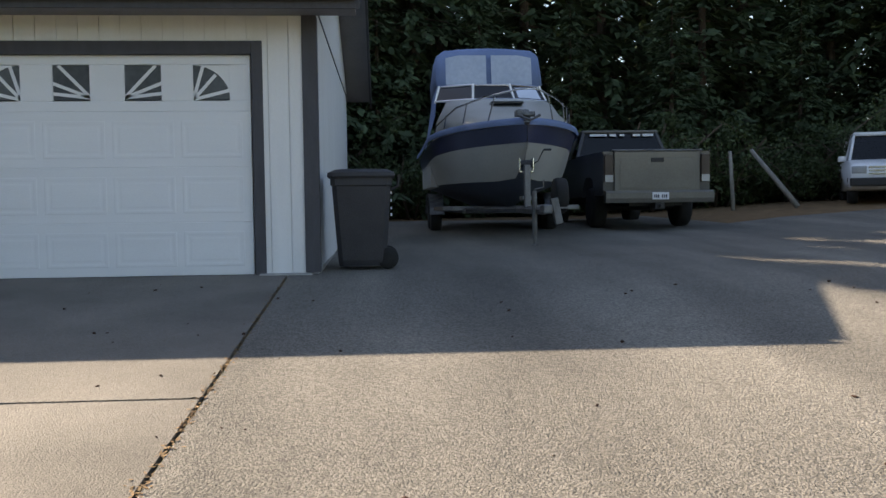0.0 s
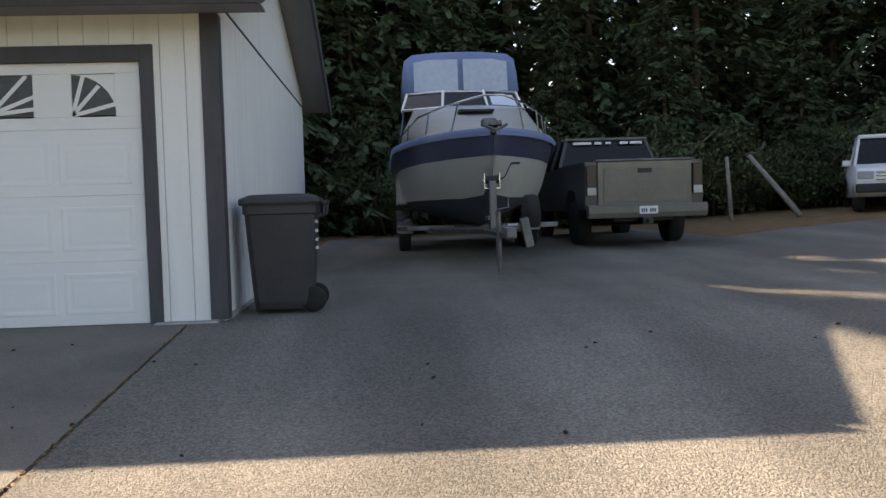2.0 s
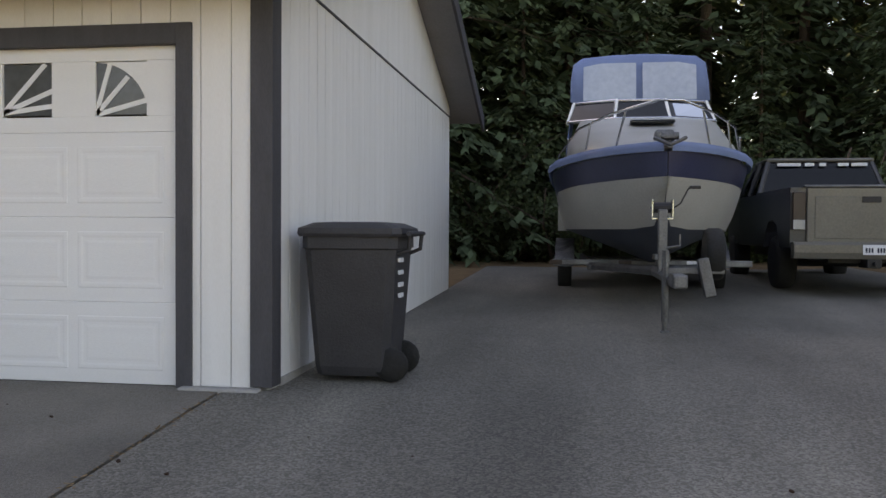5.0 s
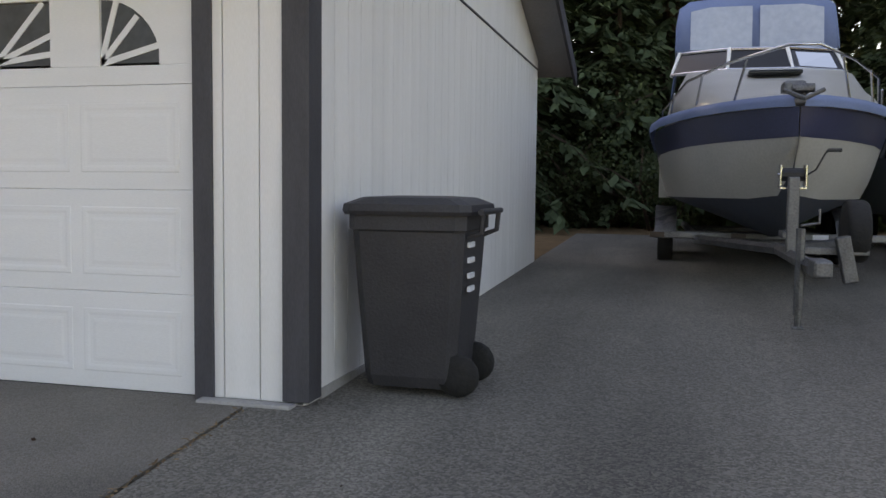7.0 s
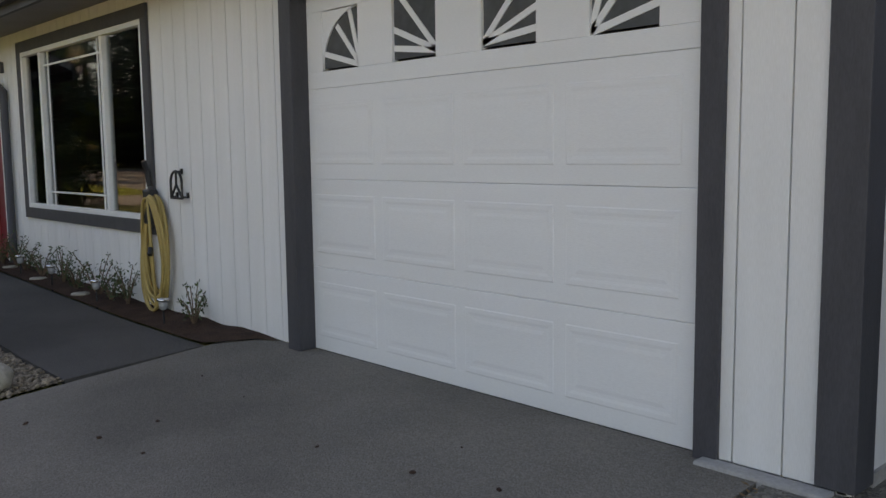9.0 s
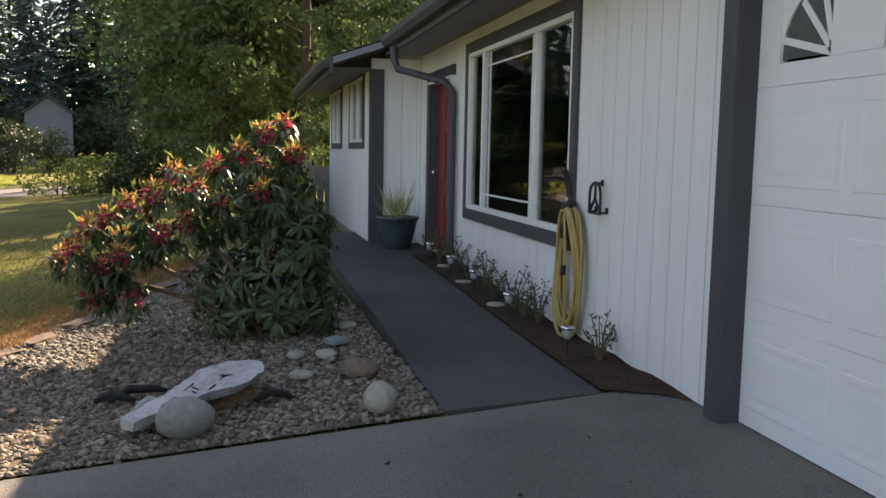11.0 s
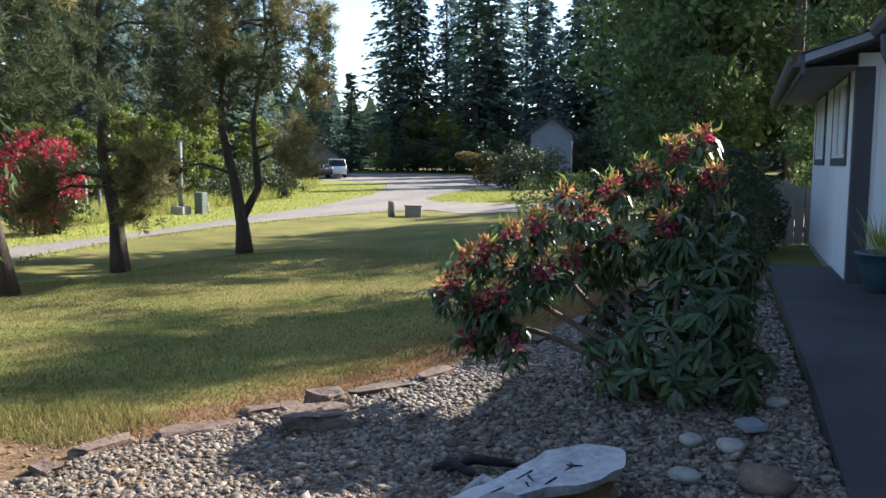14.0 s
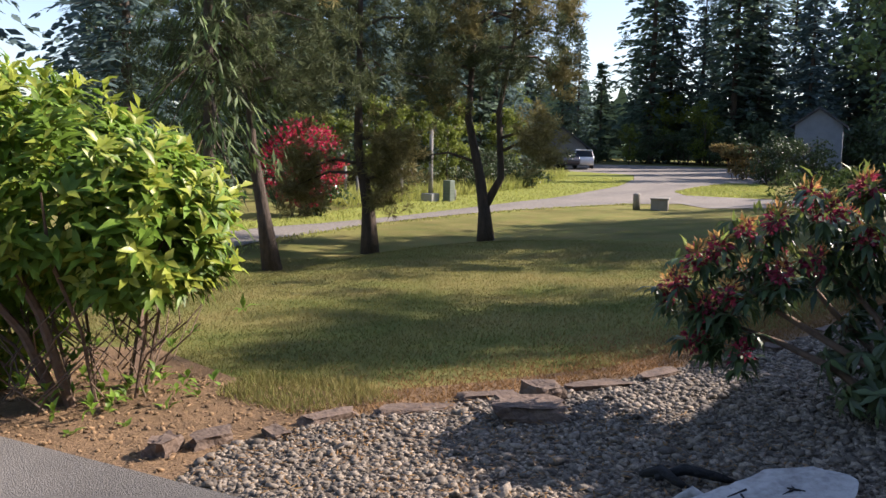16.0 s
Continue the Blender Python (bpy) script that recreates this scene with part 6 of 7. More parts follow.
for i in range(7):
    if i != 3:
        bm = B()
        box(bm, -0.125 + i * 0.036, -0.102 + i * 0.036, -0.206, -0.2, 0.565, 0.625)
        part("plate_character", bm, M["ink"], plate, "dark character bar")

bm = B()
loft(bm, [[(sx * w, y, z) for sx, y in ((-1, y0), (1, y0), (1, y1), (-1, y1))] for w, y0, y1, z in ((0.96, 2.34, 4.0, 0.60), (0.98, 2.34, 4.0, 1.1), (0.97, 2.34, 4.0, 1.42))])
body = part("cab_body", bm, M["truck_side"], tk, "dark grey cab and doors")
bm = B()
for pts in ([(-0.95, 2.36, 1.42), (-0.78, 2.55, 1.95)], [(0.95, 2.36, 1.42), (0.78, 2.55, 1.95)], [(-0.95, 3.98, 1.42), (-0.78, 3.35, 1.97)], [(0.95, 3.98, 1.42), (0.78, 3.35, 1.97)], [(-0.96, 3.1, 1.42), (-0.79, 3.05, 1.97)], [(0.96, 3.1, 1.42), (0.79, 3.05, 1.97)]):
    bm = B()
    tube(bm, pts, 0.04, 6)
    part("cab_pillar", bm, M["truck_side"], tk)
bm = B()
box(bm, -0.82, 0.82, 2.50, 3.42, 1.95, 2.01, 0.03)
part("cab_roof", bm, M["truck"], tk)
for nm, q in (("rear_window", [(-0.90, 2.37, 1.44), (0.90, 2.37, 1.44), (0.75, 2.53, 1.93), (-0.75, 2.53, 1.93)]), ("windscreen", [(-0.90, 3.96, 1.44), (0.90, 3.96, 1.44), (0.75, 3.37, 1.94), (-0.75, 3.37, 1.94)]),
              ("side_window", [(-0.955, 2.4, 1.44), (-0.955, 3.9, 1.44), (-0.785, 3.34, 1.93), (-0.785, 2.57, 1.93)]), ("side_window", [(0.955, 2.4, 1.44), (0.955, 3.9, 1.44), (0.785, 3.34, 1.93), (0.785, 2.57, 1.93)])):
    bm = B()
    off = Vector((0, 0.006, 0)) if "side" not in nm else Vector((0.006, 0, 0))
    loft(bm, [[Vector(p) for p in q], [Vector(p) + off for p in q]])
    part(nm, bm, M["tinted"], tk)
for x0, x1 in ((-0.66, -0.30), (-0.24, -0.10), (-0.02, 0.08), (0.26, 0.42), (0.46, 0.70)):
    bm = B()
    box(bm, x0, x1, 2.46, 2.47, 1.88, 1.93)
    part("window_decal", bm, M["plate"], tk, "pale decal on the rear window")
bm = B()
loft(bm, [[(-0.97, 4.0, z0), (0.97, 4.0, z0), (0.94, 5.3, z0), (-0.94, 5.3, z0)] for z0 in (0.62, 1.22)] + [[(-0.9, 4.0, 1.4), (0.9, 4.0, 1.4), (0.86, 5.25, 1.26), (-0.86, 5.25, 1.26)]])
part("bonnet", bm, M["truck_side"], tk)
for sgn in (-1, 1):
    bm = B()
    box(bm, sgn * 1.02 if sgn > 0 else -1.24, sgn * 1.24 if sgn > 0 else -1.02, 3.62, 3.70, 1.36, 1.52, 0.02)
    part("wing_mirror", bm, M["black"], tk, "black wing mirror")
    for y in (1.22, 4.65):
        wheel(tk, sgn * 0.84, y, 0.39, 0.39, 0.26)
bm = B()
box(bm, -0.09, 0.09, -0.16, 0.2, 0.36, 0.48, 0.01)
tube(bm, [(0, -0.26, 0.42), (0, -0.14, 0.42)], 0.03, 6)
part("tow_hitch", bm, M["black"], tk)
bm = B()
tube(bm, [(-0.8, 1.22, 0.39), (0.8, 1.22, 0.39)], 0.06, 8)
box(bm, -0.5, 0.5, 0.1, 5.0, 0.42, 0.6)
part("axle_and_frame", bm, M["black"], tk)


def parked_car(name, label, x, y, rz, paint, L=4.6, W=1.82, H=1.75, grille=True, plate_=True):
    """A tall wagon; its front looks along local -y."""
    c = thing(name, label, "car", x, y, ground_z(x, y) + 0.012, rz)
    w = W / 2
    bm = B()
    prof = [(0.0, 0.42), (0.0, 0.86), (0.12, 0.98), (1.15, 1.08), (1.2, 1.1), (L - 0.25, 1.12), (L, 1.0), (L, 0.45), (L - 0.5, 0.32), (0.4, 0.32)]
    loft(bm, [[(sx, yy, z if abs(sx) < w else z * 0.96 + 0.02) for yy, z in prof] for sx in (-w, -w + 0.08, w - 0.08, w)])
    body = part("body", bm, paint, c, "", True)
    bm = B()
    loft(bm, [[(-w + 0.06, 1.18, 1.08), (w - 0.06, 1.18, 1.08), (w - 0.06, L - 0.12, 1.08), (-w + 0.06, L - 0.12, 1.08)], [(-w + 0.2, 1.75, H - 0.09), (w - 0.2, 1.75, H - 0.09), (w - 0.2, L - 0.4, H - 0.09), (-w + 0.2, L - 0.4, H - 0.09)]])
    part("glazing", bm, M["tinted"], c, "dark glazed cabin")
    bm = B()
    box(bm, -w + 0.17, w - 0.17, 1.70, L - 0.36, H - 0.10, H, 0.04)
    for sx in (-1, 1):
        for (y0, y1) in ((1.16, 1.75), (2.55, 2.5), (L - 0.14, L - 0.4)):
            tube(bm, [(sx * (w - 0.055), y0, 1.07), (sx * (w - 0.195), y1, H - 0.07)], 0.035, 6)
    part("roof", bm, paint, c)
    for sx in (-1, 1):
        bm = B()
        box(bm, min(sx * (w - 0.36), sx * (w - 0.02)), max(sx * (w - 0.36), sx * (w - 0.02)), -0.02, 0.10, 0.72, 0.90, 0.03)
        part("headlight", bm, M["lens"], c, "clear headlight")
        for yy in (0.85, L - 0.9):
            wheel(c, sx * (w - 0.11), yy, 0.34, 0.34, 0.22)
        bm = B()
        box(bm, min(sx * (w + 0.01), sx * (w + 0.2)), max(sx * (w + 0.01), sx * (w + 0.2)), 1.3, 1.42, 1.06, 1.2, 0.03)
        part("wing_mirror", bm, paint, c)
    bm = B()
    for z in (0.70, 0.78, 0.86):
        box(bm, -w + 0.4, w - 0.4, -0.025, 0.04, z, z + 0.035, 0.006)
    part("grille", bm, M["chrome"], c, "chrome grille bars")
    bm = B()
    box(bm, -w - 0.01, w + 0.01, -0.10, 0.08, 0.42, 0.62, 0.03)
    part("bumper", bm, M["black"] if grille else paint, c)
    bm = B()
    box(bm, -0.16, 0.16, -0.11, -0.098, 0.46, 0.58)
    part("number_plate", bm, M["plate"], c, "white number plate")
    return c


parked_car("parked_suv", "silver-white off-roader parked at the edge of the drive", 12.75, 20.2, -25, M["car_white"], H=1.82, W=1.9)
parked_car("parked_car", "white wagon parked far down the lane", -78.3, -30.4, -62, M["car_white"])
parked_car("parked_car", "dark saloon parked beside the far lane", -76.2, -32.6, -40, M["car_dark"], H=1.5)
parked_car("parked_truck", "white pickup parked by the far house", -78.0, -12.5, 20, M["car_white"], L=5.4, H=1.8, W=1.95)

# post, leaning pole and stump of fence at the wood's edge
for x, y, z0, z1, lx, r, lab in ((9.6, 22.0, 0.0, 1.5, -0.05, 0.05, "grey weathered fence post at the wood edge"), (17.2, 27.0, 0.0, 6.5, 0.0, 0.16, "grey utility pole at the wood edge")):
    bm = B()
    tube(bm, [(0, 0, z0 - 0.1), (lx, 0, z1 * 0.5), (lx * 2, 0, z1)], [r * 1.1, r, r * 0.9], 8)
    p = thing("post", lab, "post", x, y, ground_z(x, y))
    part("shaft", bm, M["weathered"], p, smooth=True)
lg = thing("leaning_log", "bleached log leaning against the undergrowth", "log", 10.2, 21.6, ground_z(10.2, 21.6))
bm = B()
tube(bm, [(0.75, -0.3, 0.05), (0.3, 0, 0.75), (-0.2, 0.3, 1.5)], [0.075, 0.065, 0.05], 8)
part("log", bm, M["weathered"], lg, smooth=True)

# ---- along the house wall ----
hs = thing("garden_hose", "coiled yellow garden hose hanging on the wall", "hose", -5.30, WALL, 0.0)
bm = B()
path = []
for k in range(11):
    w, dep = 0.17 + 0.02 * math.sin(k * 2.1), -0.05 - 0.012 * (k % 6)
    top, bot = 0.93 - 0.012 * (k % 4), 0.02 + 0.035 * ((k * 7) % 5)
    for q in range(28):
        a = 2 * math.pi * q / 28
        f = q / 28
        path.append((0.03 * math.sin(1.7 * (k + f)) + (w + 0.008 * (k % 3)) * math.sin(a) * (1 - 0.15 * math.cos(a)), dep + 0.012 * math.sin(2 * a + k), (top + bot) / 2 + (top - bot) / 2 * math.cos(a)))
path += [(0.02, -0.11, 0.5), (0.05, -0.11, 0.1), (0.02, -0.11, -0.01), (0.06, -0.1, -0.03)]
tube(bm, path, 0.0125, 6)
part("coil", bm, M["hose"], hs, smooth=True)
bm = B()
tube(bm, [(-0.10, -0.09, 1.20), (-0.11, -0.06, 1.12), (-0.10, -0.05, 1.0)], 0.022, 8)
box(bm, -0.14, 0.0, -0.10, -0.02, 0.70, 0.98, 0.02)
part("reel_box", bm, M["black"], hs, "black hanger")
bm = B()
tube(bm, [(0.02, -0.12, 0.52), (0.05, -0.14, 0.47)], 0.022, 8)
part("spray_nozzle", bm, M["black"], hs, "black spray nozzle")
hk = thing("wall_hook", "black arched metal hose hook on the siding", "hook", -4.92, WALL, 0.92)
bm = B()
arc = [(0.11 * math.cos(a), -0.055, 0.14 + 0.10 * math.sin(a)) for a in (math.pi * k / 10 for k in range(11))]
tube(bm, [(0.11, -0.055, 0.0)] + arc + [(-0.11, -0.055, 0.0)], 0.010, 6)
tube(bm, [(-0.11, -0.055, 0.0), (0.11, -0.055, 0.0)], 0.010, 6)
tube(bm, [(0, -0.055, 0.24), (0, -0.055, 0.12)], 0.010, 6)
tube(bm, [(0.11, -0.055, 0.0), (0, -0.055, 0.12), (-0.11, -0.055, 0.0)], 0.010, 6)
for x, z in ((-0.11, 0.01), (0.11, 0.01), (0, 0.235)):
    tube(bm, [(x, -0.055, z), (x, -0.015, z)], 0.009, 6)
for x in (-0.11, 0.11, 0.0):
    box(bm, x - 0.015, x + 0.015, -0.016, -0.001, (0.0 if x else 0.21), (0.05 if x else 0.26), 0.003)
part("hook", bm, M["black"], hk)
hk.scale = (0.82, 1.0, 0.85)

pt = thing("planter", "teal glazed pot with spiky grass beside the front door", "planter", -10.42, 8.72, walk_z(-10.4, 8.7) + 0.01)
bm = B()
lathe(bm, [(0.15, 0.0), (0.17, 0.02), (0.235, 0.26), (0.255, 0.36), (0.275, 0.37), (0.275, 0.40), (0.25, 0.40), (0.235, 0.34), (0.05, 0.33)], 28)
part("pot", bm, M["pot"], pt, "teal glazed ceramic pot", True)
n = 70
D = unit(np.stack([rng.normal(size=n) * 0.38, rng.normal(size=n) * 0.38, np.ones(n)], -1))
v, f = quads(np.stack([rng.normal(size=n) * 0.05, rng.normal(size=n) * 0.05, np.full(n, 0.33)], -1), D, rng.uniform(0.3, 0.62, n), 0.014)
np_part("spiky_leaves", v, f, M["tall_grass"], pt, "dry green blades")

# low plants and lights in the bark bed
for x, y, s, rz in ((-8.9, 8.93, 1.0, 0), (-8.2, 8.95, 0.8, 40), (-6.35, 8.98, 1.0, 80), (-6.0, 8.95, 0.7, 10), (-4.55, 8.98, 0.8, 130), (-9.35, 8.92, 0.7, 200), (-7.75, 8.96, 0.8, 60), (-7.2, 8.98, 0.9, 150), (-6.75, 8.93, 0.7, 20), (-8.55, 8.98, 0.9, 100), (-5.75, 8.99, 0.9, 170)):
    t = thing("bed_plant", "sparse twiggy plant in the bark bed", "plant", x, y, walk_z(x, y) - 0.01, rz, "bed plants")
    tips_ = []
    for k in range(9):
        bm = B()
        a = k * 2.4
        e = Vector((0.2 * s * math.cos(a), 0.10 * s * math.sin(a), (0.16 + 0.035 * (k % 5)) * s * 1.4))
        tube(bm, [(0, 0, 0), e * 0.5 + Vector((0, 0, 0.05)), e], [0.006, 0.005, 0.003], 5, False)
        part("twig", bm, M["stem"], t)
        tips_ += [e * q for q in (0.4, 0.6, 0.8, 1.0)]
    P = np.repeat(np.array(tips_), 5, 0) + rng.normal(size=(len(tips_) * 5, 3)) * 0.012
    v, f = quads(P, unit(ball_points(len(P)) + [0, 0, 0.4]), 0.035, 0.014)
    np_part("foliage", v, f, M["rhodo"], t)
for x, y in ((-9.1, 8.86), (-8.0, 8.84), (-7.1, 8.84), (-6.0, 8.83), (-4.75, 8.84)):
    t = thing("path_light", "small solar path light with clear lens in the bark bed", "garden light", x, y, walk_z(x, y), 0, "path lights")
    bm = B()
    tube(bm, [(0, 0, -0.05), (0, 0, 0.13)], 0.008, 6)
    part("stake", bm, M["black"], t)
    bm = B()
    lathe(bm, [(0.018, 0.13), (0.030, 0.14), (0.034, 0.19), (0.01, 0.195)], 12)
    part("lens", bm, M["lens"], t, "clear plastic lens", True)
    bm = B()
    lathe(bm, [(0.02, 0.195), (0.048, 0.197), (0.044, 0.212), (0.01, 0.22)], 14)
    part("cap", bm, M["chrome"], t, "steel cap", True)
for x, y, r in ((-8.55, 8.9, 0.075), (-7.55, 8.86, 0.08), (-6.45, 8.86, 0.08)):
    bm = B()
    lathe(bm, [(r * 0.9, 0.0), (r, 0.012), (r * 0.94, 0.022), (r * 0.2, 0.026)], 20)
    t = thing("stepping_disc", "round white disc lying in the bark bed", "disc", x, y, walk_z(x, y) + 0.015, 0, "white discs")
    part("disc", bm, M["rock_pale"], t, smooth=True)

# ---- stones and wood in the pebble bed ----
def stone(name, label, x, y, sx, sy, sz, rz, material, seed, rough=0.16, flat=False, sink=0.12):
    bm = B()
    bmesh.ops.create_icosphere(bm, subdivisions=3, radius=1.0)
    for v in bm.verts:
        p = v.co.copy()
        q = 1 + rough * noise.noise(p * 1.3 + Vector((seed, 0, 0))) + rough * 0.5 * noise.noise(p * 3.1 + Vector((0, seed, 0)))
        if flat:
            p = Vector((max(-0.82, min(0.82, p.x * 1.25)), max(-0.8, min(0.8, p.y * 1.25)), max(-0.62, min(0.62, p.z * 1.4))))
        v.co = Vector((p.x * sx * q, p.y * sy * q, p.z * sz * q))
    ob = part(name, bm, material, None, label, not flat)
    ob.matrix_basis = pose(x, y, ground_z(x, y) + sz * (1 - sink) * (0.62 if flat else 1), 0, 0, rz)
    return tagged(ob, label, "rock")


ROCK = "flat brown edging rock between lawn and pebbles"
EDGE = [(-5.6, 4.94, 0.25, 0.17, 0.12, 125), (-6.02, 4.78, 0.15, 0.11, 0.13, 60), (-5.92, 4.42, 0.22, 0.09, 0.05, 145), (-5.42, 4.20, 0.27, 0.10, 0.05, 138), (-4.98, 3.82, 0.20, 0.10, 0.07, 155), (-4.28, 3.54, 0.15, 0.10, 0.09, 175), (-4.02, 3.44, 0.13, 0.10, 0.13, 20),
        (-4.56, 3.78, 0.10, 0.08, 0.06, 60), (-6.50, 4.94, 0.28, 0.11, 0.05, 150), (-7.0, 5.2, 0.22, 0.10, 0.05, 165), (-7.6, 5.44, 0.28, 0.11, 0.06, 150), (-8.35, 5.68, 0.2, 0.12, 0.06, 170), (-9.3, 5.95, 0.26, 0.12, 0.06, 160), (-10.4, 6.25, 0.22, 0.13, 0.07, 150)]
for i, (x, y, sx, sy, sz, rz) in enumerate(EDGE):
    sz, sy = sz * (0.85 if i < 2 else 0.7), sy * (1.0 if i < 2 else 0.85)
    stone("edging_rock", ROCK, x, y, sx, sy, sz, rz + 9 * math.sin(i * 2.1), M["rock"], i * 3.7, 0.42, True, 0.35)["group"] = "edging rocks"
stone("boulder", "smooth grey rounded boulder beside the bleached stump", -4.12, 6.50, 0.15, 0.12, 0.11, 100, M["rock_grey"], 4.0, 0.1)
stone("pale_rock", "pale tan rock near the walkway", -4.12, 7.52, 0.1, 0.085, 0.09, 30, M["rock_pale"], 8.0, 0.14)
stone("brown_rock", "dark brown rock among the pebbles", -4.85, 7.50, 0.14, 0.10, 0.07, 60, M["rock"], 12.0, 0.16)
for i, (x, y, s) in enumerate(((-5.5, 7.15, 0.06), (-5.42, 7.35, 0.065), (-4.95, 7.15, 0.06), (-6.3, 7.6, 0.06), (-4.7, 6.7, 0.05))):
    stone("white_pebble", "large pale pebble on the gravel", x, y, s * 1.3, s, s * 0.6, 40 * i, M["rock_pale"], 20 + i * 2.0, 0.1)["group"] = "pale pebbles"
bm = B()
box(bm, -0.09, 0.09, -0.06, 0.06, -0.01, 0.03, 0.008)
p = part("slate_tile", bm, M["far_siding"], None)
tagged(p, "small blue-grey slate tile lying on the pebbles", "tile")
p.matrix_basis = pose(-5.75, 7.45, ground_z(-5.75, 7.45) + 0.04, 6, -4, 20)

st = thing("stump", "bleached white weathered stump slab split by dark cracks", "stump", -4.50, 6.58, ground_z(-4.50, 6.58), -45)


def slab_half(u):
    """Half width of the slab: a round head that narrows to a ragged tail."""
    head = 0.195 * math.sqrt(max(0.0, 1 - ((u + 0.15) / 0.262) ** 2))
    tail = 0.125 - 0.15 * (u - 0.05) if u > 0.0 else 0.0
    return max(head, tail, 0.012) * (1 + 0.10 * noise.noise(Vector((u * 7, 3, 0))))


def slab_top(u, w):
    return 0.22 - 0.13 * (u + 0.4) / 0.92 + 0.008 * noise.noise(Vector((u * 14, w * 16, 1)))


bm = B()
rings = []
for i in range(34):
    u = -0.411 + 0.93 * (i / 33) ** 1.7
    lo, hi = -slab_half(u) * (1 + 0.07 * math.sin(i * 0.9)), slab_half(u) * (1 + 0.07 * math.sin(i * 0.7 + 2))
    row = [(u, lo + (hi - lo) * q / 8, slab_top(u, lo + (hi - lo) * q / 8)) for q in range(9)]
    under = [(u, lo + (hi - lo) * q / 4 * 0.9, slab_top(u, 0) - 0.055) for q in (4, 3, 2, 1, 0)]
    rings.append(row + under)
loft(bm, rings)
part("slab", bm, M["stump"], st)
for k, (u0, w0, ang, ln) in enumerate(((-0.14, 0.02, 15, 0.06), (-0.14, 0.02, 130, 0.045), (-0.14, 0.02, 250, 0.05), (-0.14, 0.02, 300, 0.03), (0.06, -0.03, 80, 0.07), (0.2, 0.0, 10, 0.12), (0.1, 0.02, 70, 0.06), (0.02, -0.06, 15, 0.1), (0.25, 0.04, 5, 0.1), (-0.02, 0.07, 20, 0.08))):
    d = Vector((math.cos(radians(ang)), math.sin(radians(ang))))
    w = Vector((-d.y, d.x)) * 0.004
    tri = [(u0 + w.x, w0 + w.y), (u0 - w.x, w0 - w.y), (u0 + d.x * ln, w0 + d.y * ln)]
    bm = B()
    loft(bm, [[(x, y, slab_top(x, y) - 0.02) for x, y in tri], [(x, y, slab_top(x, y) + 0.006) for x, y in tri]])
    part("crack", bm, M["charred"], st, "dark crack")
for x, y, r in ((-0.2, 0.0, 0.17), (0.05, -0.02, 0.10), (0.28, 0.0, 0.07)):
    bm = B()
    bmesh.ops.create_icosphere(bm, subdivisions=2, radius=1.0, matrix=Matrix.LocRotScale((x, y, 0.02), None, (r * 1.1, r * 0.85, 0.125 if r > 0.12 else 0.05)))
    for vv in bm.verts:
        vv.co += Vector((1, 1, 0)) * 0.02 * noise.noise(vv.co * 12)
    part("root_ball", bm, M["dirt"], st, "brown rotten wood under the slab")
ROOTS = [(-4.62, 6.30, 100, 0.10, "stump"), (-4.92, 6.2, 120, 0.2, "charred"), (-4.82, 6.08, 80, 0.14, "charred"), (-4.5, 6.98, 100, 0.12, "charred")]
for i, (x, y, rz, ln, mt) in enumerate(ROOTS):
    bm = B()
    tube(bm, [(-ln, 0, 0.02), (-ln * 0.3, 0.03, 0.06), (ln * 0.4, -0.02, 0.05), (ln, 0.04, 0.0)], [0.016, 0.028, 0.022, 0.008], 7)
    r_ = part("root", bm, M[mt], None, smooth=True)
    r_.matrix_basis = pose(x, y, ground_z(x, y) + 0.01, 0, 0, rz)
    tagged(r_, "bleached root beside the stump" if mt == "stump" else "charred root piece on the pebbles", "root", "stump roots")

# ---- beyond the lawn ----
ub = thing("utility_box", "low tan utility box beside the lane", "utility box", -36.2, -6.1, ground_z(-36, -6), 18)
bm = B()
box(bm, -0.5, 0.5, -0.35, 0.35, -0.1, 0.42, 0.03)
part("case", bm, M["utility_tan"], ub)
bm = B()
box(bm, -0.53, 0.53, -0.38, 0.38, 0.42, 0.5, 0.02)
part("lid", bm, M["utility_tan"], ub)
up_ = thing("utility_pedestal", "pale utility pedestal beside the lane", "utility box", -35.6, -6.9, ground_z(-36, -7))
bm = B()
lathe(bm, [(0.15, -0.1), (0.15, 0.6), (0.13, 0.66), (0.02, 0.68)], 12)
part("tube", bm, M["utility_tan"], up_, smooth=True)
ug = thing("utility_pedestal", "green ribbed utility pedestal across the lane", "utility box", -33.4, -15.0, ground_z(-33, -15))
bm = B()
box(bm, -0.2, 0.2, -0.2, 0.2, -0.1, 0.95, 0.03)
for z in (0.2, 0.35, 0.5, 0.65):
    box(bm, -0.21, 0.21, -0.21, 0.21, z, z + 0.05, 0.01)
part("case", bm, M["utility_green"], ug)
pl = thing("utility_pole", "weathered pole with pale concrete foot across the lane", "pole", -32.8, -15.6, ground_z(-33, -15))
bm = B()
tube(bm, [(0, 0, 0), (0, 0, 3.2)], [0.11, 0.09], 8)
part("shaft", bm, M["weathered"], pl, smooth=True)
bm = B()
box(bm, -0.3, 0.3, -0.3, 0.3, -0.1, 0.35, 0.03)
part("foot", bm, M["foundation"], pl, "pale concrete foot")
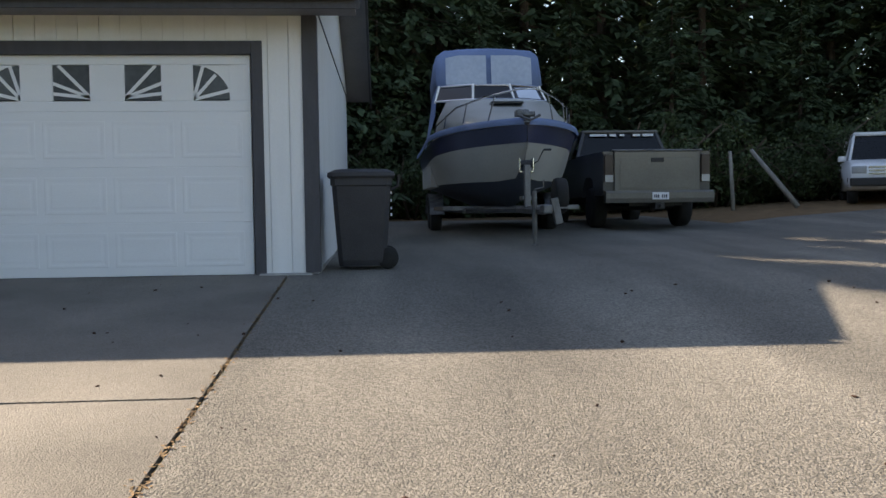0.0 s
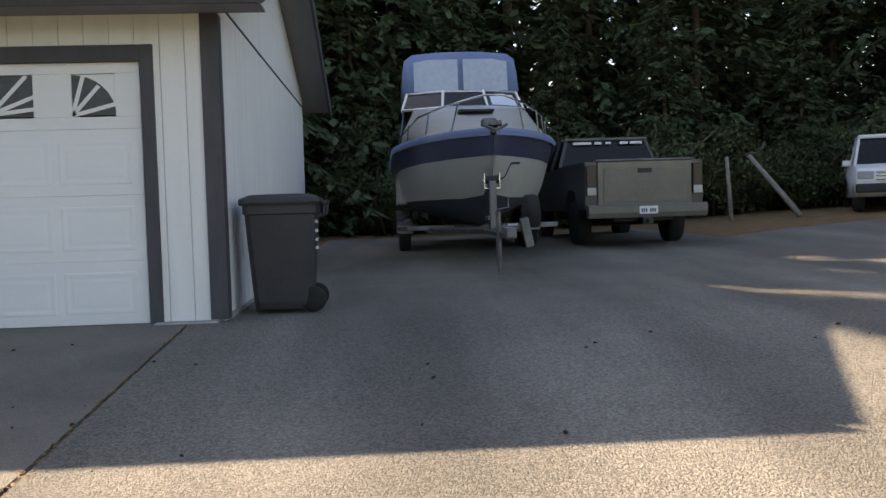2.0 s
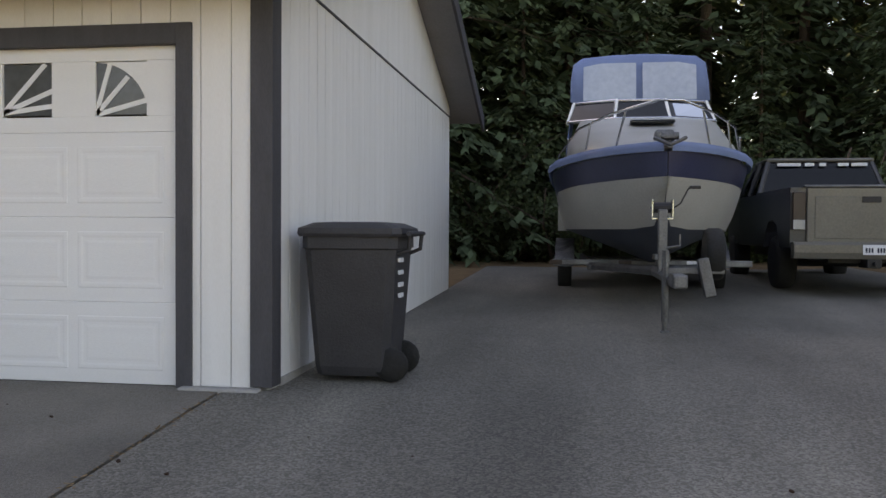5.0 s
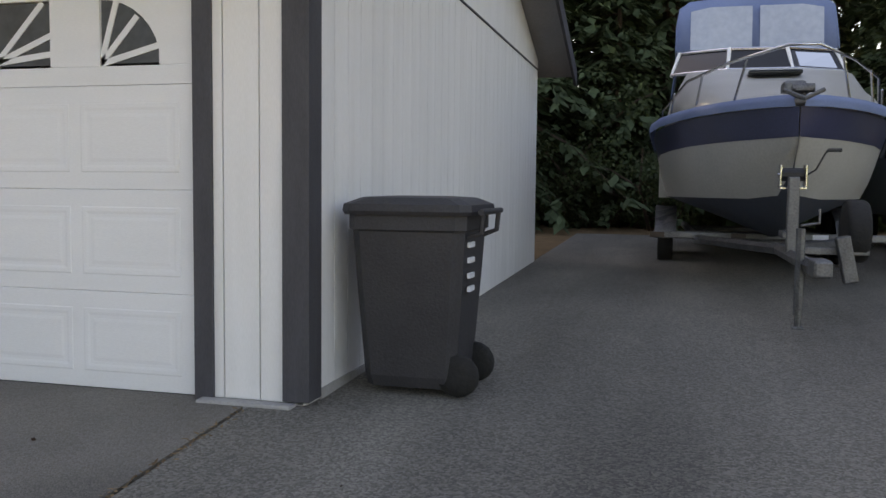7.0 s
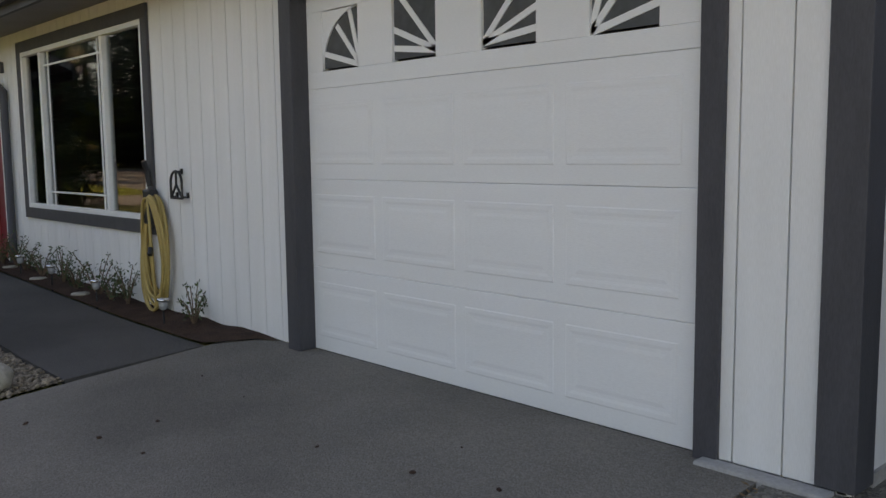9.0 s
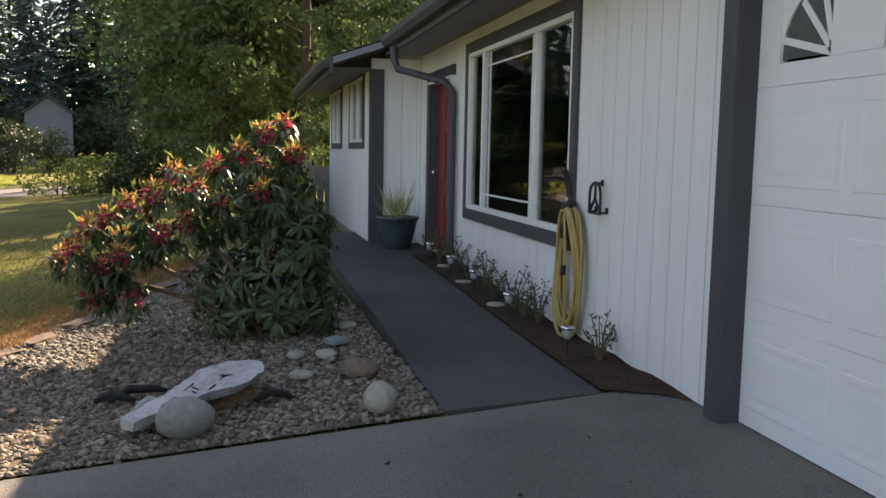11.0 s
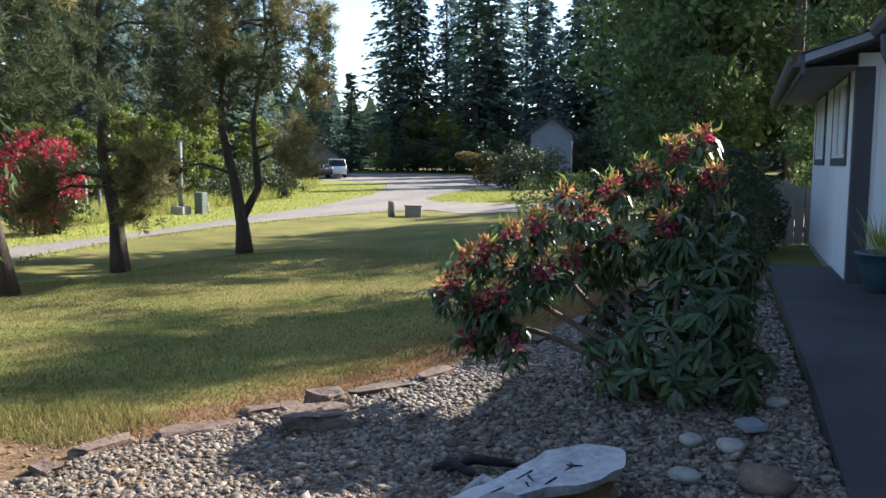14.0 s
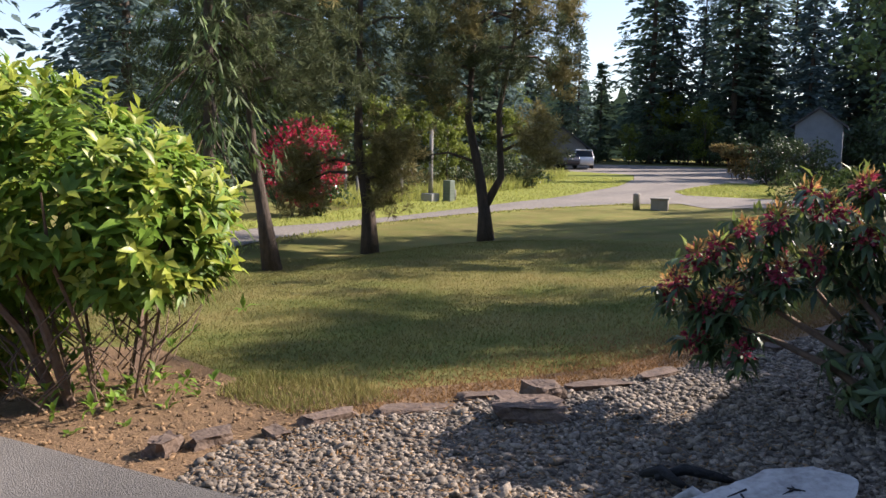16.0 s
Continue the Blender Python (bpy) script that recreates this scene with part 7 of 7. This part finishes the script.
for i, (x, y, h) in enumerate(((-31.2, -16.0, 1.5), (-29.8, -15.9, 1.4), (-28.6, -16.3, 1.5), (-27.5, -16.0, 1.6), (-26.3, -16.2, 1.5), (-34.2, -15.2, 0.5))):
    bm = B()
    tube(bm, [(0, 0, -0.1), (0.02, 0, h)], [0.07, 0.06], 7)
    p = thing("fence_post", "grey weathered fence post in the tall grass", "post", x, y, ground_z(x, y), 0, "fence posts")
    part("shaft", bm, M["weathered"], p, smooth=True)


def small_house(name, label, x, y, rz, w, d, h, siding):
    t = thing(name, label, "house", x, y, ground_z(x, y) - 0.1, rz)
    bm = B()
    prism(bm, [(-w / 2, 0), (w / 2, 0), (w / 2, h), (0, h + w * 0.36), (-w / 2, h)], 0, d, "y")
    part("wall", bm, siding, t, "pale siding wall")
    for s in (-1, 1):
        bm = B()
        prism(bm, [(s * (w / 2 + 0.35), h - 0.22), (0, h + w * 0.36 + 0.04), (0, h + w * 0.36 + 0.2), (s * (w / 2 + 0.35), h - 0.06)], -0.4, d + 0.4, "y")
        part("roof", bm, M["shingle"], t, "grey shingle roof slope")
        bm = B()
        a, b = Vector((s * (w / 2 + 0.38), -0.44, h - 0.16)), Vector((0, -0.44, h + w * 0.36 + 0.12))
        tube(bm, [a, b], 0.09, 4)
        part("barge_board", bm, M["white"], t, "white barge board")
    for u in (-w * 0.25, w * 0.25):
        win = None
        bm = B()
        box(bm, u - 0.5, u + 0.5, -0.05, 0.02, 1.1, 2.2, 0.02)
        win = part("window", bm, M["white"], t, "white window frame")
        bm = B()
        box(bm, u - 0.42, u + 0.42, -0.06, -0.045, 1.18, 2.12)
        part("pane", bm, M["dark_glass"], win)
    bm = B()
    box(bm, -0.5, 0.5, -0.04, 0.02, 0.1, 2.1, 0.02)
    part("door", bm, M["far_siding"], t)
    return t


small_house("house", "grey gabled house behind trees at the end of the lane", -80.5, -9.2, -80, 3.5, 6, 4.1, M["far_siding"])
small_house("shed", "low weathered shed under the trees across the lane", -86.0, -37.0, -60, 5.0, 6, 2.0, M["weathered"])

# litter along the joint of the drive and specks on it
n = 900
yy = rng.uniform(0.5, 9.0, n)
P = np.stack([JOINT + rng.normal(size=n) * 0.018, yy, np.array([ground_z(0, y) for y in yy]) + 0.014], -1)
v, f = quads(P, unit(ball_points(n) * [1, 1, 0.25]), rng.uniform(0.015, 0.05, n), 0.014, flat=np.tile([0, 0, 1.0], (n, 1)) + 0.2 * ball_points(n))
tagged(np_part("leaf_litter", v, f, M["debris"]), "dry needles and leaf bits in the drive joint", "litter", "", "stuff")
n = 9000
px, py = rng.uniform(-5.6, -3.72, n), rng.uniform(0.0, 4.2, n)
P = np.stack([px, py, np.array([ground_z(0, y) for y in py]) + 0.006], -1)
v, f = quads(P, unit(ball_points(n) * [1, 1, 0.2]), rng.uniform(0.03, 0.09, n), 0.006, flat=np.tile([0, 0, 1.0], (n, 1)) + 0.2 * ball_points(n))
tagged(np_part("fallen_needles", v, f, M["debris"]), "brown fallen needles over the dirt", "litter", "", "stuff")

fn = thing("board_fence", "low weathered board fence beyond the bedroom wing", "fence", -17.0, 6.9, ground_z(-17, 8.0), 90)
for k in range(4):
    bm = B()
    box(bm, k * 1.2 - 0.05, k * 1.2 + 0.05, 0.03, 0.12, -0.2, 1.15, 0.01)
    part("post", bm, M["weathered"], fn)
for z in (0.25, 0.9):
    bm = B()
    box(bm, 0, 3.6, 0.0, 0.03, z, z + 0.09, 0.004)
    part("rail", bm, M["weathered"], fn)
for k in range(24):
    bm = B()
    box(bm, k * 0.15, k * 0.15 + 0.135, -0.022, -0.002, 0.05, 1.05 + 0.02 * math.sin(k * 1.9), 0.003)
    part("board", bm, M["weathered"], fn)

# ---- pebbles and grass ----
def inside_outline(px, py, outline):
    """Even-odd test for arrays of points."""
    hit = np.zeros(len(px), bool)
    n = len(outline)
    for i in range(n):
        (x0, y0), (x1, y1) = outline[i], outline[(i + 1) % n]
        if y0 == y1:
            continue
        cross = ((y0 > py) != (y1 > py)) & (px < (x1 - x0) * (py - y0) / (y1 - y0) + x0)
        hit ^= cross
    return hit


PHI = (1 + 5 ** 0.5) / 2
ICO = unit(np.array([(-1, PHI, 0), (1, PHI, 0), (-1, -PHI, 0), (1, -PHI, 0), (0, -1, PHI), (0, 1, PHI), (0, -1, -PHI), (0, 1, -PHI), (PHI, 0, -1), (PHI, 0, 1), (-PHI, 0, -1), (-PHI, 0, 1)], float))
bm = B()
for p in ICO:
    bm.verts.new(p)
hull = bmesh.ops.convex_hull(bm, input=bm.verts[:])
bm.verts.index_update()
ICO_F = np.array([[v.index for v in f.verts] for f in bm.faces])
bm.free()


def pebbles(name, px, py, sizes, material, label, z_of=ground_z, sink=0.3, category="pebbles"):
    n = len(px)
    a = rng.uniform(0, 2 * math.pi, n)
    sx, sy, sz = sizes * rng.uniform(0.8, 1.3, n), sizes * rng.uniform(0.6, 1.0, n), sizes * rng.uniform(0.3, 0.62, n)
    base = ICO[None] * rng.uniform(0.85, 1.12, (n, 12, 1))
    lx, ly, lz = base[..., 0] * sx[:, None], base[..., 1] * sy[:, None], base[..., 2] * sz[:, None]
    tilt = rng.normal(size=n)[:, None] * 0.3
    lz = lz + lx * tilt
    X = px[:, None] + lx * np.cos(a)[:, None] - ly * np.sin(a)[:, None]
    Y = py[:, None] + lx * np.sin(a)[:, None] + ly * np.cos(a)[:, None]
    zz = np.array([z_of(x, y) for x, y in zip(px, py)])
    Z = zz[:, None] + (sz * (1 - sink))[:, None] + lz
    v = np.stack([X, Y, Z], -1).reshape(-1, 3)
    f = (ICO_F[None] + np.arange(n)[:, None, None] * 12).reshape(-1, 3)
    return tagged(np_part(name, v, f, material, smooth=True), label, category, "", "stuff")


px, py = rng.uniform(-12.6, -3.7, 78000), rng.uniform(3.6, 7.9, 78000)
keep = inside_outline(px, py, GRAVEL) & (rng.random(78000) < np.where(px < -8.5, 0.45, 1.0))
px, py = px[keep], py[keep]
pebbles("pebbles", px, py, rng.gamma(3.0, 0.0036, len(px)) + 0.006, M["pebble"], "grey and tan rounded river pebbles")
n = 1500
qx, qy = rng.uniform(-6.0, -3.8, n), rng.uniform(3.7, 6.6, n)
keep = inside_outline(qx, qy, GRAVEL)
P = np.stack([qx, qy, np.array([ground_z(0, y) for y in qy]) + 0.028], -1)[keep]
k_ = len(P)
v, f = quads(P, unit(ball_points(k_) * [1, 1, 0.15]), rng.uniform(0.03, 0.08, k_), 0.009, flat=np.tile([0, 0, 1.0], (k_, 1)) + 0.25 * ball_points(k_))
tagged(np_part("straw_litter", v, f, M["dry_blade"]), "dry straw and leaf bits among the pebbles", "litter", "", "stuff")
# blades over the near lawn
def blades(name, px, py, length, width, material, label, lean=0.5, kind="stuff"):
    n = len(px)
    P = np.stack([px, py, np.array([ground_z(x, y) for x, y in zip(px, py)]) - 0.02], -1)
    D = unit(np.stack([rng.normal(size=n) * lean, rng.normal(size=n) * lean, np.ones(n)], -1))
    v, f = quads(P, D, rng.uniform(0.6, 1.3, n) * length, width)
    return tagged(np_part(name, v, f, material), label, "grass", "", kind)


LAWN = [(-5.3, 3.2), (-5.6, 3.95), (-6.4, 4.6), (-7.2, 5.1), (-8.4, 5.5), (-9.9, 5.9), (-12.6, 6.5), (-20, 6.8), (-22, -3), (-12, -7.5), (-6.2, -3), (-6.2, 0.4), (-5.6, 2.2)]
n = 150000
r = rng.power(1.6, n)
px = -5.2 - 15 * (1 - r)
py = rng.uniform(-7.5, 6.8, n)
edge = np.interp(px, [-12.6, -9.9, -8.4, -7.2, -6.3, -5.6], [6.1, 5.45, 4.95, 4.5, 3.85, 3.2]) + 0.12 * np.sin(px * 5.1) + 0.08 * np.sin(px * 13.7)
keep = inside_outline(px, py, LAWN) & (py < edge + rng.normal(size=n) * 0.12)
blades("grass", px[keep], py[keep], 0.042, 0.008, M["blade"], "short mown grass blades, partly dry", 0.6)
qx = rng.uniform(-12.0, -5.0, 16000)
qy = np.interp(qx, [-12.6, -9.8, -8.2, -7.0, -6.0, -5.1], [6.55, 5.95, 5.5, 5.1, 4.5, 3.86]) - rng.gamma(2.0, 0.28, 16000)
blades("dry_grass", qx, qy, 0.045, 0.008, M["dry_blade"], "dry straw-coloured grass along the pebbles", 0.9)
px, py = rng.uniform(-5.9, -4.9, 5200), rng.uniform(2.2, 3.9, 5200)
keep = inside_outline(px, py, [(-5.1, 2.6), (-4.95, 3.5), (-5.6, 3.9), (-5.9, 3.2), (-5.7, 2.3)])
blades("grass_tuft", px[keep], py[keep], 0.09, 0.008, M["blade"], "longer grass tufts beside the dirt", 0.5)
px, py = rng.uniform(-60, -26, 26000), rng.uniform(-23, -12.8, 26000)
line = np.interp(px, [-60, -46, -36, -26], [-22.5, -18.0, -16.6, -14.4])
keep = (py < line) & (py > line - 3.2)
blades("tall_grass", px[keep], py[keep], 0.75, 0.03, M["tall_grass"], "tall sunlit verge grass along the lane", 0.3)

def ragged(name, outline, n, length, width, label):
    """Grass over a patch of verge, spilling a little over its edge."""
    ox, oy = [p[0] for p in outline], [p[1] for p in outline]
    px, py = rng.uniform(min(ox), max(ox), n), rng.uniform(min(oy), max(oy), n)
    keep = inside_outline(px + rng.normal(size=n) * 0.12, py + rng.normal(size=n) * 0.12, outline)
    blades(name, px[keep], py[keep], length, width, M["tall_grass"], label, 0.6)


ragged("verge_grass", [(-10, -13.2), (-16.2, -10.85), (-20.7, -11.05), (-30, -11.95), (-36, -12.85), (-43.3, -13.65), (-52.2, -15.05), (-61, -17.75), (-61, -24.8), (-45.5, -18.6), (-37.5, -17.8), (-31.9, -16.5), (-27.4, -15.2), (-22.6, -13.2), (-17.6, -13.0)], 30000, 0.12, 0.035, "uneven sunlit grass on the verge")
ragged("island_grass", [(-49.4, -10.3), (-54.5, -10.8), (-59.5, -10.6), (-60.5, -8.6), (-55, -6.2), (-48.1, -4.6), (-46.8, -5.05), (-46.7, -8.7)], 7000, 0.14, 0.04, "uneven sunlit grass on the island")
ragged("lane_edge_grass", [(-13.4, -7.2), (-16.3, -8.2), (-22.4, -9.5), (-31.3, -9.6), (-39, -8.1), (-39.4, -8.65), (-31.3, -10.15), (-22.4, -10.05), (-16.3, -8.8), (-13.4, -7.8)], 7000, 0.09, 0.03, "ragged grass along the edge of the lane")

n = 700
px, py = rng.uniform(-5.6, -3.75, n), rng.uniform(0.4, 3.8, n)
keep = inside_outline(px, py, [(-3.76, 0.4), (-3.76, 3.8), (-4.3, 3.6), (-5.0, 3.7), (-5.5, 3.2), (-5.5, 2.2), (-5.6, 0.4)])
pebbles("bark_litter", px[keep], py[keep], rng.uniform(0.008, 0.028, int(keep.sum())), M["debris"], "bits of bark and dry leaves on the dirt", ground_z, 0.5, "litter")
n = 170
px, py = rng.uniform(-3.4, 9.0, n), rng.uniform(1.0, 8.6, n)
pebbles("drive_specks", px, py, rng.uniform(0.006, 0.02, n), M["bark_mulch"], "small cones and bits of bark scattered on the drive", lambda x, y: ground_z(x, y) + 0.012, 0.3, "litter")
